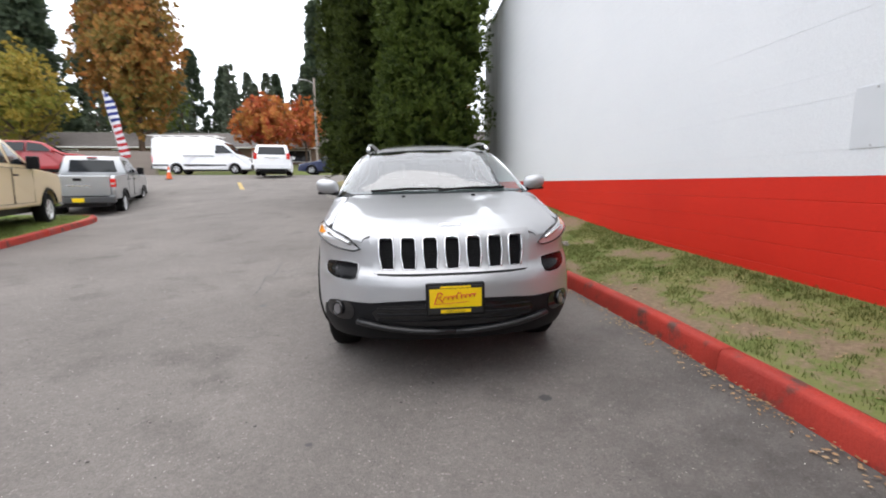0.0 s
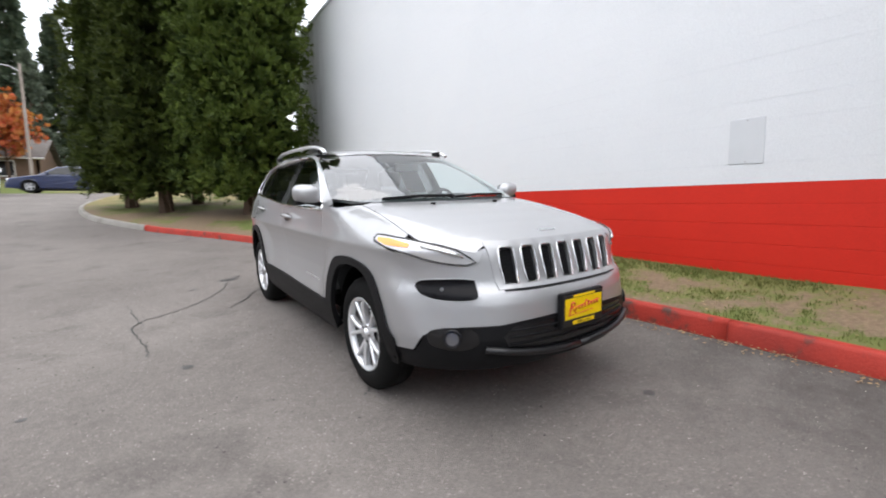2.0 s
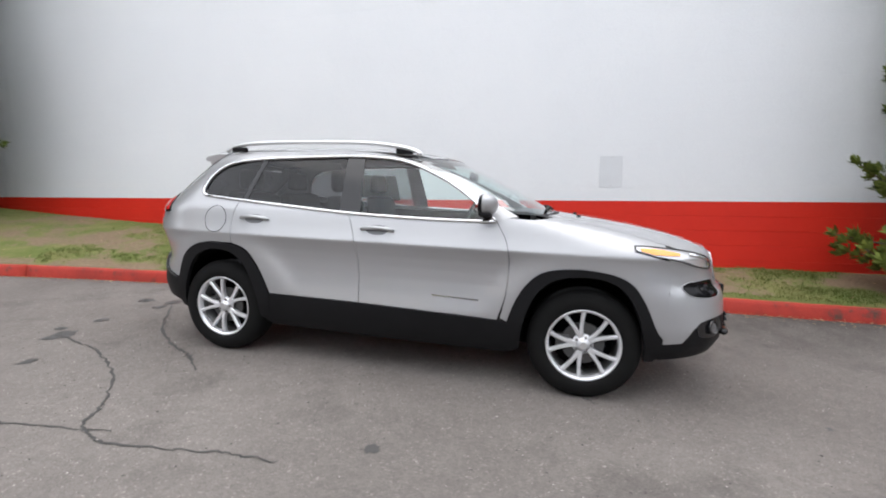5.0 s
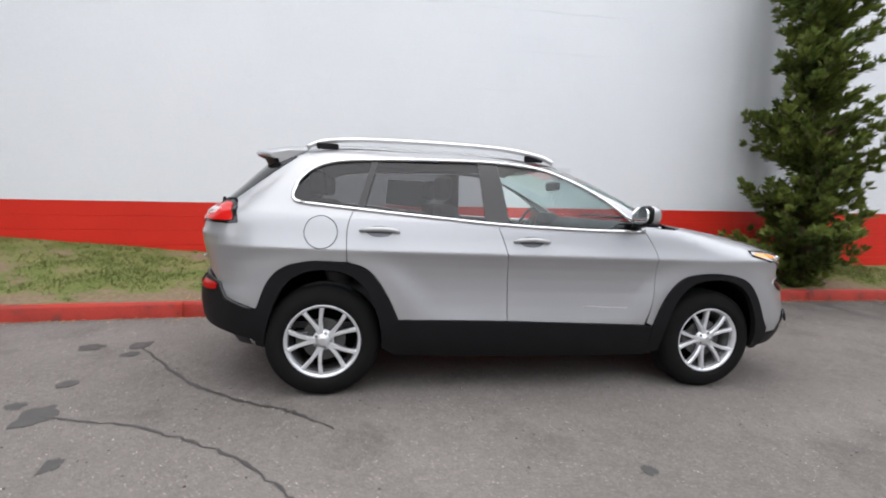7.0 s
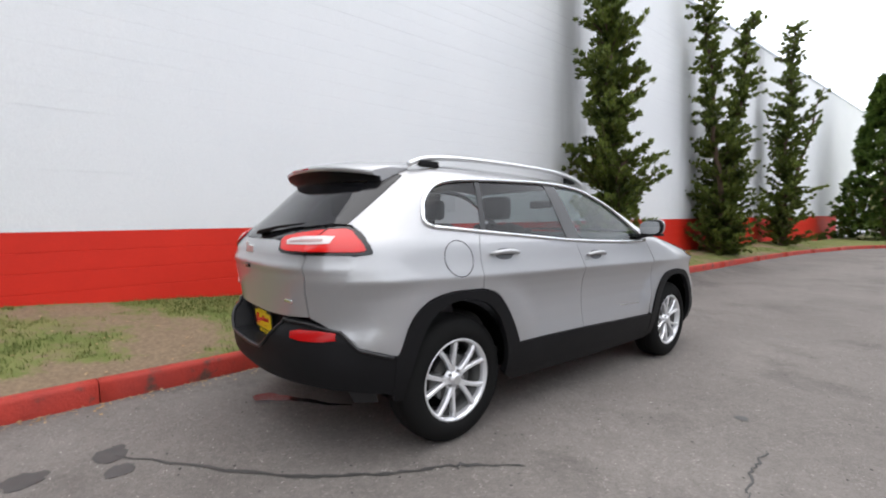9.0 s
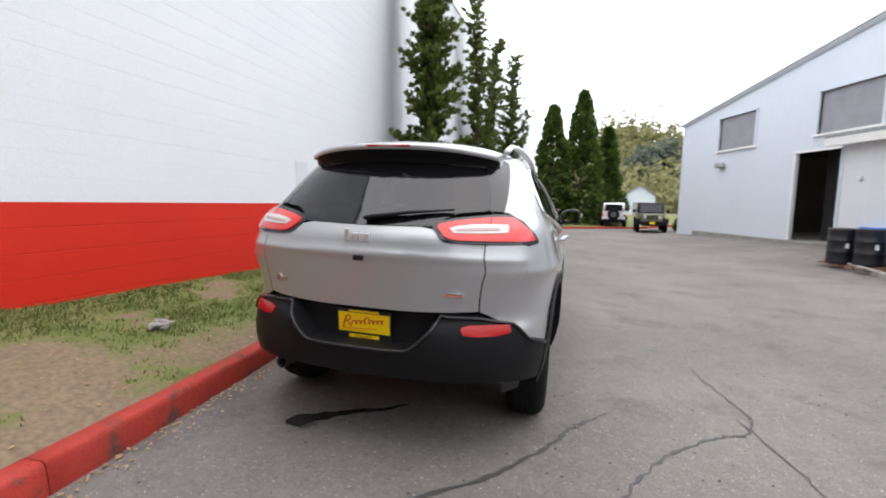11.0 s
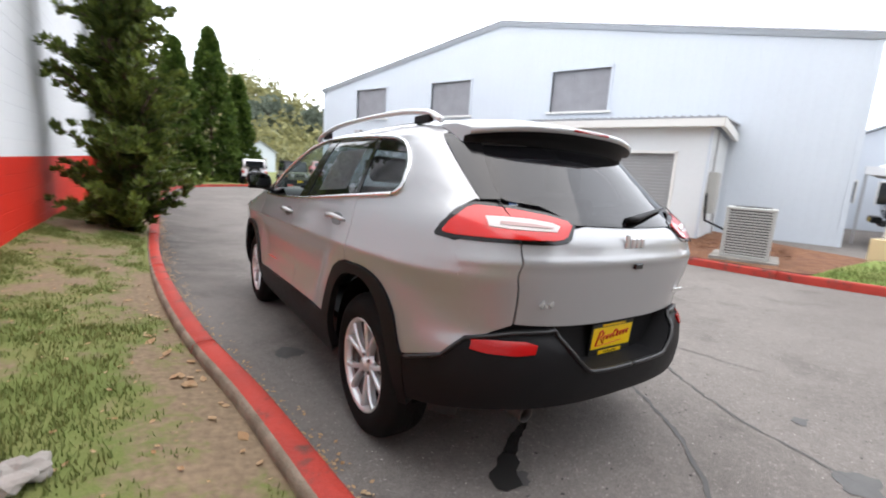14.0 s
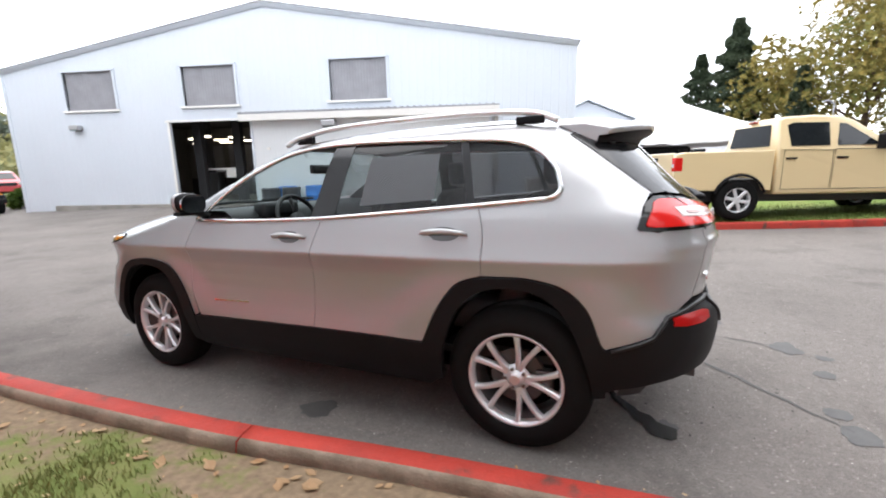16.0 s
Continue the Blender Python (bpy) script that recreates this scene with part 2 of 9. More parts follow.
M_KERBBACK = two_tone("dirty_kerb_concrete", (0.26, 0.215, 0.165), (0.17, 0.14, 0.105), 5, 0.4, 0.6, bump=0.5, bscale=50)
M_CONC = two_tone("concrete", (0.30, 0.285, 0.26), (0.23, 0.22, 0.20), 2, 0.4, 0.6, bump=0.3, bscale=60)
M_SLAB = two_tone("drive_concrete", (0.50, 0.47, 0.43), (0.42, 0.40, 0.37), 1, 0.4, 0.6, bump=0.2, bscale=60)
M_MULCH = two_tone("bark_mulch", (0.20, 0.095, 0.05), (0.13, 0.06, 0.035), 6, 0.4, 0.6, bump=1.0, bscale=35)
M_WHITEWALL = two_tone("white_painted_block", (0.72, 0.735, 0.75), (0.68, 0.70, 0.72), 0.5, 0.35, 0.7, rough=0.7, bump=0.12, bscale=70)
M_REDWALL = two_tone("red_painted_block", (0.63, 0.026, 0.012), (0.56, 0.022, 0.011), 0.8, 0.35, 0.7, rough=0.55, bump=0.14, bscale=70)


def shade_streaked(m, streaks):
    """Shade of nearby trees painted into the wall colour, mixed with mildew: upright smears with ragged edges; (place,
    half width, strength).
    """
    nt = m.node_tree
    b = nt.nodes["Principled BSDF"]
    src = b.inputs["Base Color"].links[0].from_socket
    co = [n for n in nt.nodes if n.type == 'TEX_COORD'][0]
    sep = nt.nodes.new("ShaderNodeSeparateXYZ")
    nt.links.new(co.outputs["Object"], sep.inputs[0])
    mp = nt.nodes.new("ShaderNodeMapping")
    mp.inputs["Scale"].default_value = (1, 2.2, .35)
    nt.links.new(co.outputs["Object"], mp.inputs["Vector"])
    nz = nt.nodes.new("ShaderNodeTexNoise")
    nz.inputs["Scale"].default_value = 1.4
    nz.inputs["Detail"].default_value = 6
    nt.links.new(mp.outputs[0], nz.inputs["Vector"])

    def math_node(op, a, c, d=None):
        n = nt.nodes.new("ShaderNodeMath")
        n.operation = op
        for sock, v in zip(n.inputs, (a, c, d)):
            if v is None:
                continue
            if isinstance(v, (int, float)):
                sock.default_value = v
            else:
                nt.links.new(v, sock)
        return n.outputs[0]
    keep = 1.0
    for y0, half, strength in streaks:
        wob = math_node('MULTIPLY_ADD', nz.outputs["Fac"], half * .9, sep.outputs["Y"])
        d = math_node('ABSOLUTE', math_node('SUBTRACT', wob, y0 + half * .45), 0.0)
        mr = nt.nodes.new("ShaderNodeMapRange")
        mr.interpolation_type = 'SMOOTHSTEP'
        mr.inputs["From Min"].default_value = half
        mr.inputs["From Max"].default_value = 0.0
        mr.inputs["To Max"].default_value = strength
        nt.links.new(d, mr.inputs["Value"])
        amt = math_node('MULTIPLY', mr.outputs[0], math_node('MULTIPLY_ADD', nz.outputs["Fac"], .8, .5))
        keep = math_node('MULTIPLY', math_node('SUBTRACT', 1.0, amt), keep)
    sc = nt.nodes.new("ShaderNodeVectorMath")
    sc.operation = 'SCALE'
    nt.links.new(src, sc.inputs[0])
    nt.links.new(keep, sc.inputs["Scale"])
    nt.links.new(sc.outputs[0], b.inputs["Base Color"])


# one smear beside each tree, its shade painted in with the mildew
SHADE_STREAKS = [(-5.6, .75, .42), (-12.0, .9, .32), (-19.0, .9, .32), (11.2, 1.6, .45)]
shade_streaked(M_WHITEWALL, SHADE_STREAKS)
shade_streaked(M_REDWALL, SHADE_STREAKS)
M_PLATE_GREY = mat("grey_cover_paint", (0.60, 0.62, 0.64), 0.6, var=0.06, scale=4)
M_SIDING = mat("white_metal_siding", (0.57, 0.615, 0.67), 0.5, var=0.05, scale=0.6, fine=0.03)
M_LEAN = mat("white_lean_to_panel", (0.66, 0.68, 0.69), 0.55, var=0.05, scale=0.8, fine=0.03)
M_TRIMW = mat("cream_trim_paint", (0.74, 0.73, 0.70), 0.5, var=0.05, scale=2)
M_GREYROOF = mat("grey_metal_roof", (0.32, 0.33, 0.35), 0.45, metal=0.3, var=0.1, scale=1)
M_ROLLUP = mat("grey_roll_up_door", (0.30, 0.30, 0.30), 0.5, var=0.08, scale=1.5)
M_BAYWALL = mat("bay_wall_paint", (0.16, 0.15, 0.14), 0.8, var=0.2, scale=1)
# near-black colour that stands for the shade inside hollow things
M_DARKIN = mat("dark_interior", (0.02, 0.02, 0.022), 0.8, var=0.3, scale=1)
M_CORR = mat("corrugated_plastic", (0.27, 0.27, 0.29), 0.35, var=0.25, scale=2.2)
M_STEEL = mat("galvanised_steel", (0.45, 0.45, 0.46), 0.4, metal=0.8, var=0.1, scale=5)
M_ACGREY = mat("grey_enamel", (0.42, 0.42, 0.40), 0.5, var=0.08, scale=4)
M_BLUE = mat("blue_barrel_plastic", (0.015, 0.16, 0.52), 0.4, var=0.1, scale=4)
M_BLACKB = mat("black_barrel_plastic", (0.012, 0.013, 0.018), 0.4, var=0.2, scale=4)
M_BARK = mat("bark", (0.10, 0.065, 0.045), 0.9, var=0.4, scale=9, bump=0.9, bscale=30)
M_JUNIPER = leaf_mat("juniper_foliage", (0.028, 0.05, 0.014), (0.21, 0.26, 0.055))
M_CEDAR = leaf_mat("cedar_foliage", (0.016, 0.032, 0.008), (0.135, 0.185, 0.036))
# darker copy of the cedar foliage, with shade put into its colour
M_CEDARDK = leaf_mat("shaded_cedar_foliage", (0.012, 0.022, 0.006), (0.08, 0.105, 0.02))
# fir colour lightened to take in the haze of distance
M_FIR = leaf_mat("fir_foliage", (0.04, 0.062, 0.042), (0.105, 0.135, 0.08))
M_ARB = leaf_mat("arborvitae_foliage", (0.03, 0.065, 0.012), (0.11, 0.16, 0.03))
M_REDLEAF = leaf_mat("red_maple_leaf", (0.44, 0.055, 0.04), (0.46, 0.26, 0.06), patch_scale=.45)
M_TURNLEAF = leaf_mat("turning_maple_leaf", (0.12, 0.16, 0.04), (0.46, 0.17, 0.05), patch_scale=.28)
M_YELLEAF = leaf_mat("yellow_leaf", (0.16, 0.22, 0.045), (0.52, 0.34, 0.07), patch_scale=.35)
M_GREENLEAF = leaf_mat("green_leaf", (0.05, 0.085, 0.02), (0.15, 0.18, 0.04))
M_OLIVELEAF = leaf_mat("olive_autumn_leaf", (0.12, 0.15, 0.045), (0.40, 0.29, 0.085), patch_scale=.3)
M_HILL = two_tone("wooded_hill", (0.10, 0.12, 0.05), (0.19, 0.16, 0.05), 0.06, 0.4, 0.6, bump=1.0, bscale=1.2, c3=(0.05, 0.07, 0.04), s3=0.2, lo3=0.5, hi3=0.6)
M_PAINT = mat("silver_car_paint", (0.40, 0.405, 0.415), 0.42, metal=0.58, fine=0.05, scale=60, coat=1.0)
M_BLACKPL = mat("black_textured_plastic", (0.009, 0.009, 0.010), 0.5, var=0.15, scale=8, bump=0.08, bscale=400, spec=0.13)
M_WELL = mat("wheel_well_felt", (0.004, 0.004, 0.004), 0.95, spec=0.02)
M_RIDGE = mat("satin_black_moulding", (0.012, 0.012, 0.013), 0.32, spec=0.4)
M_GLOSSBLK = mat("gloss_black_trim", (0.008, 0.008, 0.009), 0.12)
M_CHROME = mat("chrome", (0.78, 0.79, 0.80), 0.12, metal=1.0)
M_SATIN = mat("satin_silver_rail", (0.72, 0.73, 0.74), 0.30, metal=0.85)
M_ALLOY = mat("silver_alloy", (0.74, 0.75, 0.77), 0.32, metal=0.55, coat=0.4)
M_RUBBER = mat("tyre_rubber", (0.009, 0.009, 0.009), 0.8, var=0.2, scale=10, bump=0.1, bscale=80, spec=0.10)
M_DISC = mat("brake_steel", (0.30, 0.30, 0.30), 0.35, metal=0.9)
M_ROTOR = mat("dull_brake_rotor", (0.10, 0.10, 0.10), 0.5, metal=0.7)
M_REDLENS = mat("red_lamp_lens", (0.60, 0.014, 0.012), 0.18, spec=0.4, coat=0.5)
M_DKREDLENS = mat("dark_red_lamp_lens", (0.36, 0.007, 0.007), 0.25, spec=0.25, coat=0.1)
M_CLEARLENS = mat("clear_lamp_lens", (0.62, 0.62, 0.63), 0.08, metal=0.35, coat=1.0)
M_SMOKE = mat("smoked_lamp_lens", (0.007, 0.007, 0.008), 0.08, spec=0.12)
M_HEADLENS = mat("headlamp_lens", (0.52, 0.52, 0.53), 0.15, metal=0.4, coat=1.0)
M_REVLENS = mat("reversing_lamp_lens", (0.62, 0.57, 0.56), 0.2, coat=0.6)
M_CORELENS = mat("pink_grey_lamp_core", (0.42, 0.27, 0.26), 0.2, coat=0.6)
M_FOG = mat("fog_lamp_lens", (0.15, 0.15, 0.16), 0.1, metal=0.4, coat=1.0)
M_AMBER = mat("amber_lamp_lens", (0.85, 0.30, 0.02), 0.12, coat=1.0)
M_YELLOW = mat("yellow_plate", (0.85, 0.58, 0.0), 0.45)
M_REDINK = mat("red_lettering", (0.55, 0.02, 0.02), 0.5)
M_BLACKINK = mat("black_lettering", (0.01, 0.01, 0.01), 0.5)
M_WHITEINK = mat("white_lettering", (0.8, 0.8, 0.8), 0.5)
M_SEAT = mat("grey_seat_cloth", (0.07, 0.07, 0.075), 0.85, var=0.2, scale=12)
M_DASH = mat("dark_dashboard", (0.018, 0.018, 0.02), 0.6)
M_HEADLINER = mat("pale_headliner", (0.32, 0.31, 0.30), 0.9)
M_PAPER = mat("white_sticker_paper", (0.80, 0.81, 0.82), 0.6, var=0.05, scale=20)
M_GLASS = glass_mat("clear_car_glass", (0.72, 0.84, 0.82), ior=1.5)
M_WSGLASS = glass_mat("windscreen_glass", (0.78, 0.91, 0.90), ior=2.6)
M_REARGLASS = glass_mat("rear_window_glass", (0.10, 0.10, 0.11), opacity=0.6, ior=1.55)
M_TINT = glass_mat("privacy_glass", (0.36, 0.37, 0.38), opacity=0.10, ior=1.45)
M_PANE = glass_mat("window_pane", (0.7, 0.75, 0.75))
M_TAN = mat("tan_truck_paint", (0.68, 0.53, 0.30), 0.35, coat=0.8)
M_SILVER2 = mat("silver_truck_paint", (0.40, 0.41, 0.42), 0.32, metal=0.6, coat=0.8)
M_WHITEP = mat("white_vehicle_paint", (0.78, 0.79, 0.81), 0.3, coat=0.8)
M_REDP = mat("red_vehicle_paint", (0.36, 0.02, 0.025), 0.3, coat=0.8)
M_BLACKP = mat("black_vehicle_paint", (0.012, 0.012, 0.014), 0.25, coat=0.8)
M_NAVYP = mat("navy_vehicle_paint", (0.02, 0.03, 0.08), 0.25, coat=0.8)
M_GREYP = mat("grey_vehicle_paint", (0.10, 0.105, 0.11), 0.3, metal=0.4, coat=0.8)
M_OLIVEP = mat("olive_vehicle_paint", (0.13, 0.13, 0.075), 0.4, coat=0.5)
M_DKGLASS = mat("dark_vehicle_glass", (0.012, 0.014, 0.016), 0.05)
M_TENT = mat("white_tent_fabric", (0.80, 0.80, 0.81), 0.7, var=0.04, scale=1)
M_SHINGLE = mat("brown_grey_roofing", (0.12, 0.105, 0.095), 0.9, var=0.2, scale=2)
M_WOODWALL = mat("brown_wood_siding", (0.16, 0.10, 0.065), 0.8, var=0.25, scale=3)
M_FENCE = mat("weathered_fence_wood", (0.26, 0.22, 0.19), 0.9, var=0.25, scale=3)
M_FLAGB = mat("blue_banner_cloth", (0.05, 0.07, 0.30), 0.8)
M_FLAGW = mat("white_banner_cloth", (0.75, 0.75, 0.78), 0.8)
M_FLAGR = mat("red_banner_cloth", (0.55, 0.04, 0.05), 0.8)
M_YLINE = mat("yellow_road_paint", (0.42, 0.30, 0.10), 0.7, var=0.2, scale=10)
M_LAMP = bpy.data.materials.new("lit_tube")
M_LAMP.use_nodes = True
M_LAMP.node_tree.nodes["Principled BSDF"].inputs["Emission Color"].default_value = (1, 0.9, 0.7, 1)
M_LAMP.node_tree.nodes["Principled BSDF"].inputs["Emission Strength"].default_value = 4

# ---- mesh helpers ----
def link_bm(name, bm, material, parent=None, label="", smooth=False):
    me = bpy.data.meshes.new(name)
    bm.normal_update()
    bm.to_mesh(me)
    bm.free()
    for m in (material if isinstance(material, (list, tuple)) else [material]):
        me.materials.append(m)
    if smooth:
        me.polygons.foreach_set("use_smooth", [True] * len(me.polygons))
    ob = new(name, me)
    if parent:
        ob.parent = parent
    if label:
        tagged(ob, label=label)
    return ob


def part(name, bm, material, parent, label="", smooth=False):
    return link_bm(name, bm, material, parent, label, smooth)


def raw(name, verts, faces, material, parent=None, label="", smooth=False):
    """One mesh from computed vertices and faces."""
    me = bpy.data.meshes.new(name)
    me.from_pydata([tuple(v) for v in verts], [], faces)
    for m in (material if isinstance(material, (list, tuple)) else [material]):
        me.materials.append(m)
    if smooth:
        me.polygons.foreach_set("use_smooth", [True] * len(me.polygons))
    me.update()
    ob = new(name, me)
    if parent:
        ob.parent = parent
    if label:
        tagged(ob, label=label)
    return ob


def empty(name, m, label, category, group="", kind=""):
    e = new(name)
    e.matrix_world = m
    return tagged(e, label, category, group, kind)


def box(bm, x0, x1, y0, y1, z0, z1, bevel=0.0, seg=2):
    r = bmesh.ops.create_cube(bm, size=1)
    for v in r["verts"]:
        v.co = Vector((x0 + (v.co.x + 0.5) * (x1 - x0), y0 + (v.co.y + 0.5) * (y1 - y0), z0 + (v.co.z + 0.5) * (z1 - z0)))
    if bevel:
        es = list({e for v in r["verts"] for e in v.link_edges})
        bmesh.ops.bevel(bm, geom=es, offset=bevel, segments=seg, profile=0.5, affect='EDGES')
    return bm


def boxbm(*a, **k):
    return box(bmesh.new(), *a, **k)


def cyl(bm, p, axis, r, h, n=24, r2=None):
    """A cylinder or cone from p along axis."""
    axis = Vector(axis).normalized()
    m = Matrix.Translation(Vector(p) + axis * h / 2) @ axis.to_track_quat('Z', 'Y').to_matrix().to_4x4()
    bmesh.ops.create_cone(bm, cap_ends=True, segments=n, radius1=r, radius2=r if r2 is None else r2, depth=h, matrix=m)
    return bm


def tube(bm, pts, r, n=8, closed=False, flat=1.0, up=Vector((0, 0, 1)), radii=None):
    """A round bar along points; flat squeezes it along the up direction."""
    pts = [Vector(p) for p in pts]
    rings = []
    k = len(pts)
    for i, p in enumerate(pts):
        a = pts[(i - 1) % k] if closed or i else p
        b = pts[(i + 1) % k] if closed or i < k - 1 else p
        t = (b - a).normalized()
        s = t.cross(up)
        if s.length < 1e-4:
            s = t.cross(Vector((1, 0, 0)))
        s.normalize()
        u = s.cross(t)
        rr = radii[i] if radii else r
        rings.append([bm.verts.new(p + s * math.cos(2 * math.pi * j / n) * rr + u * math.sin(2 * math.pi * j / n) * rr * flat) for j in range(n)])
    for i in range(k if closed else k - 1):
        q = rings[(i + 1) % k]
        for j in range(n):
            bm.faces.new((rings[i][j], rings[i][(j + 1) % n], q[(j + 1) % n], q[j]))
    if not closed:
        bm.faces.new(rings[0][::-1])
        bm.faces.new(rings[-1])
    return bm


def lathe(bm, profile, axis_m, n=40):
    """Turns (radius, height) pairs round the z axis of axis_m."""
    rings = [[bm.verts.new(axis_m @ Vector((r * math.cos(2 * math.pi * j / n), r * math.sin(2 * math.pi * j / n), h))) for j in range(n)] for r, h in profile]
    for a, b in zip(rings, rings[1:]):
        for j in range(n):
            bm.faces.new((a[j], a[(j + 1) % n], b[(j + 1) % n], b[j]))
    return bm


def catmull(pts, per=8):
    out = []
    p = [Vector(q) for q in pts]
    p = [2 * p[0] - p[1]] + p + [2 * p[-1] - p[-2]]
    for i in range(1, len(p) - 2):
        for k in range(per):
            t = k / per
            a, b, c, d = p[i - 1:i + 3]
            out.append(0.5 * ((2 * b) + (c - a) * t + (2 * a - 5 * b + 4 * c - d) * t * t + (3 * b - a - 3 * c + d) * t ** 3))
    out.append(p[-2])
    return out


def smooth01(a, b, x):
    t = min(1.0, max(0.0, (x - a) / (b - a)))
    return t * t * (3 - 2 * t)


# ---- the lie of the land ----
HY = np.array([-200, -60, -36, -18, -10, -4, 0, 5, 8, 10, 13, 16, 21, 25, 30, 45, 90, 200], float)
HZ = np.array([-0.6, -0.42, -0.36, -0.24, -0.20, -0.12, 0, 0.15, 0.29, 0.45, 0.74, 1.06, 1.60, 1.80, 1.95, 2.2, 3.0, 4.0], float)


def road_z(x, y):
    """Height of the asphalt at a place."""
    h = sum(float(np.interp(y + d, HY, HZ)) for d in (-1, -0.5, 0, 0.5, 1)) / 5 if abs(y) > 3.5 else 0.03 * y
    h += 0.06 * math.tanh(x / 3)
    h += 0.09 * smooth01(0.95, 1.7, x) * (1 - smooth01(-0.5, 2.8, y))
    h += 0.22 * smooth01(-5.5, -9.5, x) * (1 - smooth01(-8, 1, y))
    h -= 0.22 * smooth01(-7.5, -10.0, x) * smooth01(7.5, 10.0, y) * (1 - smooth01(14, 18, y))
    return h


KERB = [(-40, -36), (-15, -33), (-6, -30.6), (-2.2, -28), (0.3, -24.5), (1.15, -20), (1.5, -14), (1.62, -10), (1.66, -7), (1.67, -4.5), (1.63, -2.6), (1.53, -1.1), (1.41, 0), (1.22, 1.0), (1.07, 2.2), (0.89, 3.6), (0.62, 5.0), (0.2, 6.4), (-0.4, 7.8), (-1.05, 8.9), (-1.75, 10.0), (-2.7, 11.8), (-3.4, 13.6), (-3.7, 16), (-3.2, 18.6), (-1.6, 20.4), (2, 21.4), (12, 22)]
KPTS = [Vector((p[0], p[1], 0)) for p in catmull([(x, y, 0) for x, y in KERB], 10)]
KY = np.array([p.y for p in KPTS if -24.5 <= p.y <= 16])
KX = np.array([p.x for p in KPTS if -24.5 <= p.y <= 16])


def kerb_x(y):
    return float(np.interp(y, KY, KX))


WALL_X = 3.05
BY = np.array([-60, -36, -19, -12, -3.7, -2.2, 0, 1.5, 3.5, 6, 7.8, 12.8, 16, 22], float)
BZ = np.array([-0.2, -0.1, 0.22, 0.26, 0.36, 0.34, 0.40, 0.43, 0.57, 0.77, 0.87, 1.2, 1.35, 1.85], float)


def bank_z(x, y):
    """Height of the grass strip between the kerb and the block wall."""
    kx = kerb_x(y) + 0.17
    top = road_z(kx - 0.17, y) + 0.135 - 0.06 * smooth01(-3.5, -0.5, y) * (1 - smooth01(2.2, 4.0, y))
    w = max(0.3, WALL_X - kx)
    t = min(1.0, max(0.0, (x - kx) / w))
    bump = 0.015 * noise.noise(Vector((x * 1.7, y * 1.7, 3.1)))
    return top + (float(np.interp(y, BY, BZ)) - top) * (t ** 0.9) + bump * min(1, t * 6)


# greener (+) and barer (-) spots on the bank: place, radius, amount
SPOTS = [(2.0, -.1, .5, .5), (1.9, 1.1, .4, .4), (1.58, 1.9, .4, .5), (1.66, 2.83, .3, .6), (2.75, 1.05, .35, .5), (2.5, 1.9, .35, .5), (1.85, -2.6, .5, .4),
         (2.42, 1.38, .32, -.6), (2.4, .5, .3, -.5), (2.1, 2.35, .4, -.6), (1.3, 3.1, .5, -.7), (2.6, 0, .4, -.6), (2.75, -1.5, .6, -.7), (2.6, -3.3, .6, -.6), (.2, 10.4, 1.8, -.9), (2.0, -5.6, .9, -.7)]


def cover_at(x, y):
    """How grassy the strip is at a place: about 0 bare, 1 full."""
    g = noise.noise(Vector((x * .9, y * .6, 0))) + .6 * noise.noise(Vector((x * 2.6, y * 2.2, 7))) + .5 * noise.noise(Vector((x * 7, y * 7, 3)))
    k = x - kerb_x(y) - .17
    near = smooth01(.52, .06, k + .18 * noise.noise(Vector((y * 1.4, 2, 0))))      # trodden edge behind the kerb
    up_hill = smooth01(.2, 2.4, y)
    foot = smooth01(.40, .05, WALL_X - x)                                         # fuller grass at the wall's foot
    spot = sum(a * math.exp(-((x - sx) ** 2 + (y - sy) ** 2) / (r * r)) for sx, sy, r, a in SPOTS if abs(y - sy) < 3 * r)
    return min(1.0, max(0.0, .80 - .10 * up_hill + .95 * g + spot - (.12 + .42 * up_hill) * near + .30 * foot))

# ---- ground: one sheet out to the horizon ----
def axis_steps(lo, hi, fine_lo, fine_hi, fine, grow=1.28):
    a = list(np.arange(fine_lo, fine_hi + fine / 2, fine))
    s = fine
    while a[-1] < hi:
        s *= grow
        a.append(a[-1] + s)
    s = fine
    while a[0] > lo:
        s *= grow
        a.insert(0, a[0] - s)
    return a


gx = axis_steps(-500, 500, -14, 6, 0.5)
gy = axis_steps(-500, 500, -14, 24, 0.5)
gv = [(x, y, road_z(x, y)) for y in gy for x in gx]
gf = [(j * len(gx) + i, j * len(gx) + i + 1, (j + 1) * len(gx) + i + 1, (j + 1) * len(gx) + i) for j in range(len(gy) - 1) for i in range(len(gx) - 1)]
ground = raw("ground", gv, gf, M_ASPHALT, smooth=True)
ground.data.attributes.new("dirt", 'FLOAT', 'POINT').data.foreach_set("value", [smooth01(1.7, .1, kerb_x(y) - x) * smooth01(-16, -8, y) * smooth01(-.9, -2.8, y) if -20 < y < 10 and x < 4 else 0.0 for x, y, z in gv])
tagged(ground, "worn grey asphalt driveway with fine pale grit", "ground", kind="structure")

# grass strip between kerb and wall
NB = 20
ys = [-24.5 + 0.125 * i for i in range(int((16 + 24.5) / 0.125) + 1)]
bv, bf = [], []
for y in ys:
    x0 = kerb_x(y) + 0.15
    x1 = WALL_X + 0.05 if y < 12.9 else 9.0
    for i in range(NB + 1):
        x = x0 + (x1 - x0) * i / NB
        bv.append((x, y, bank_z(x, y)))
for j in range(len(ys) - 1):
    for i in range(NB):
        a = j * (NB + 1) + i
        bf.append((a, a + 1, a + NB + 2, a + NB + 1))
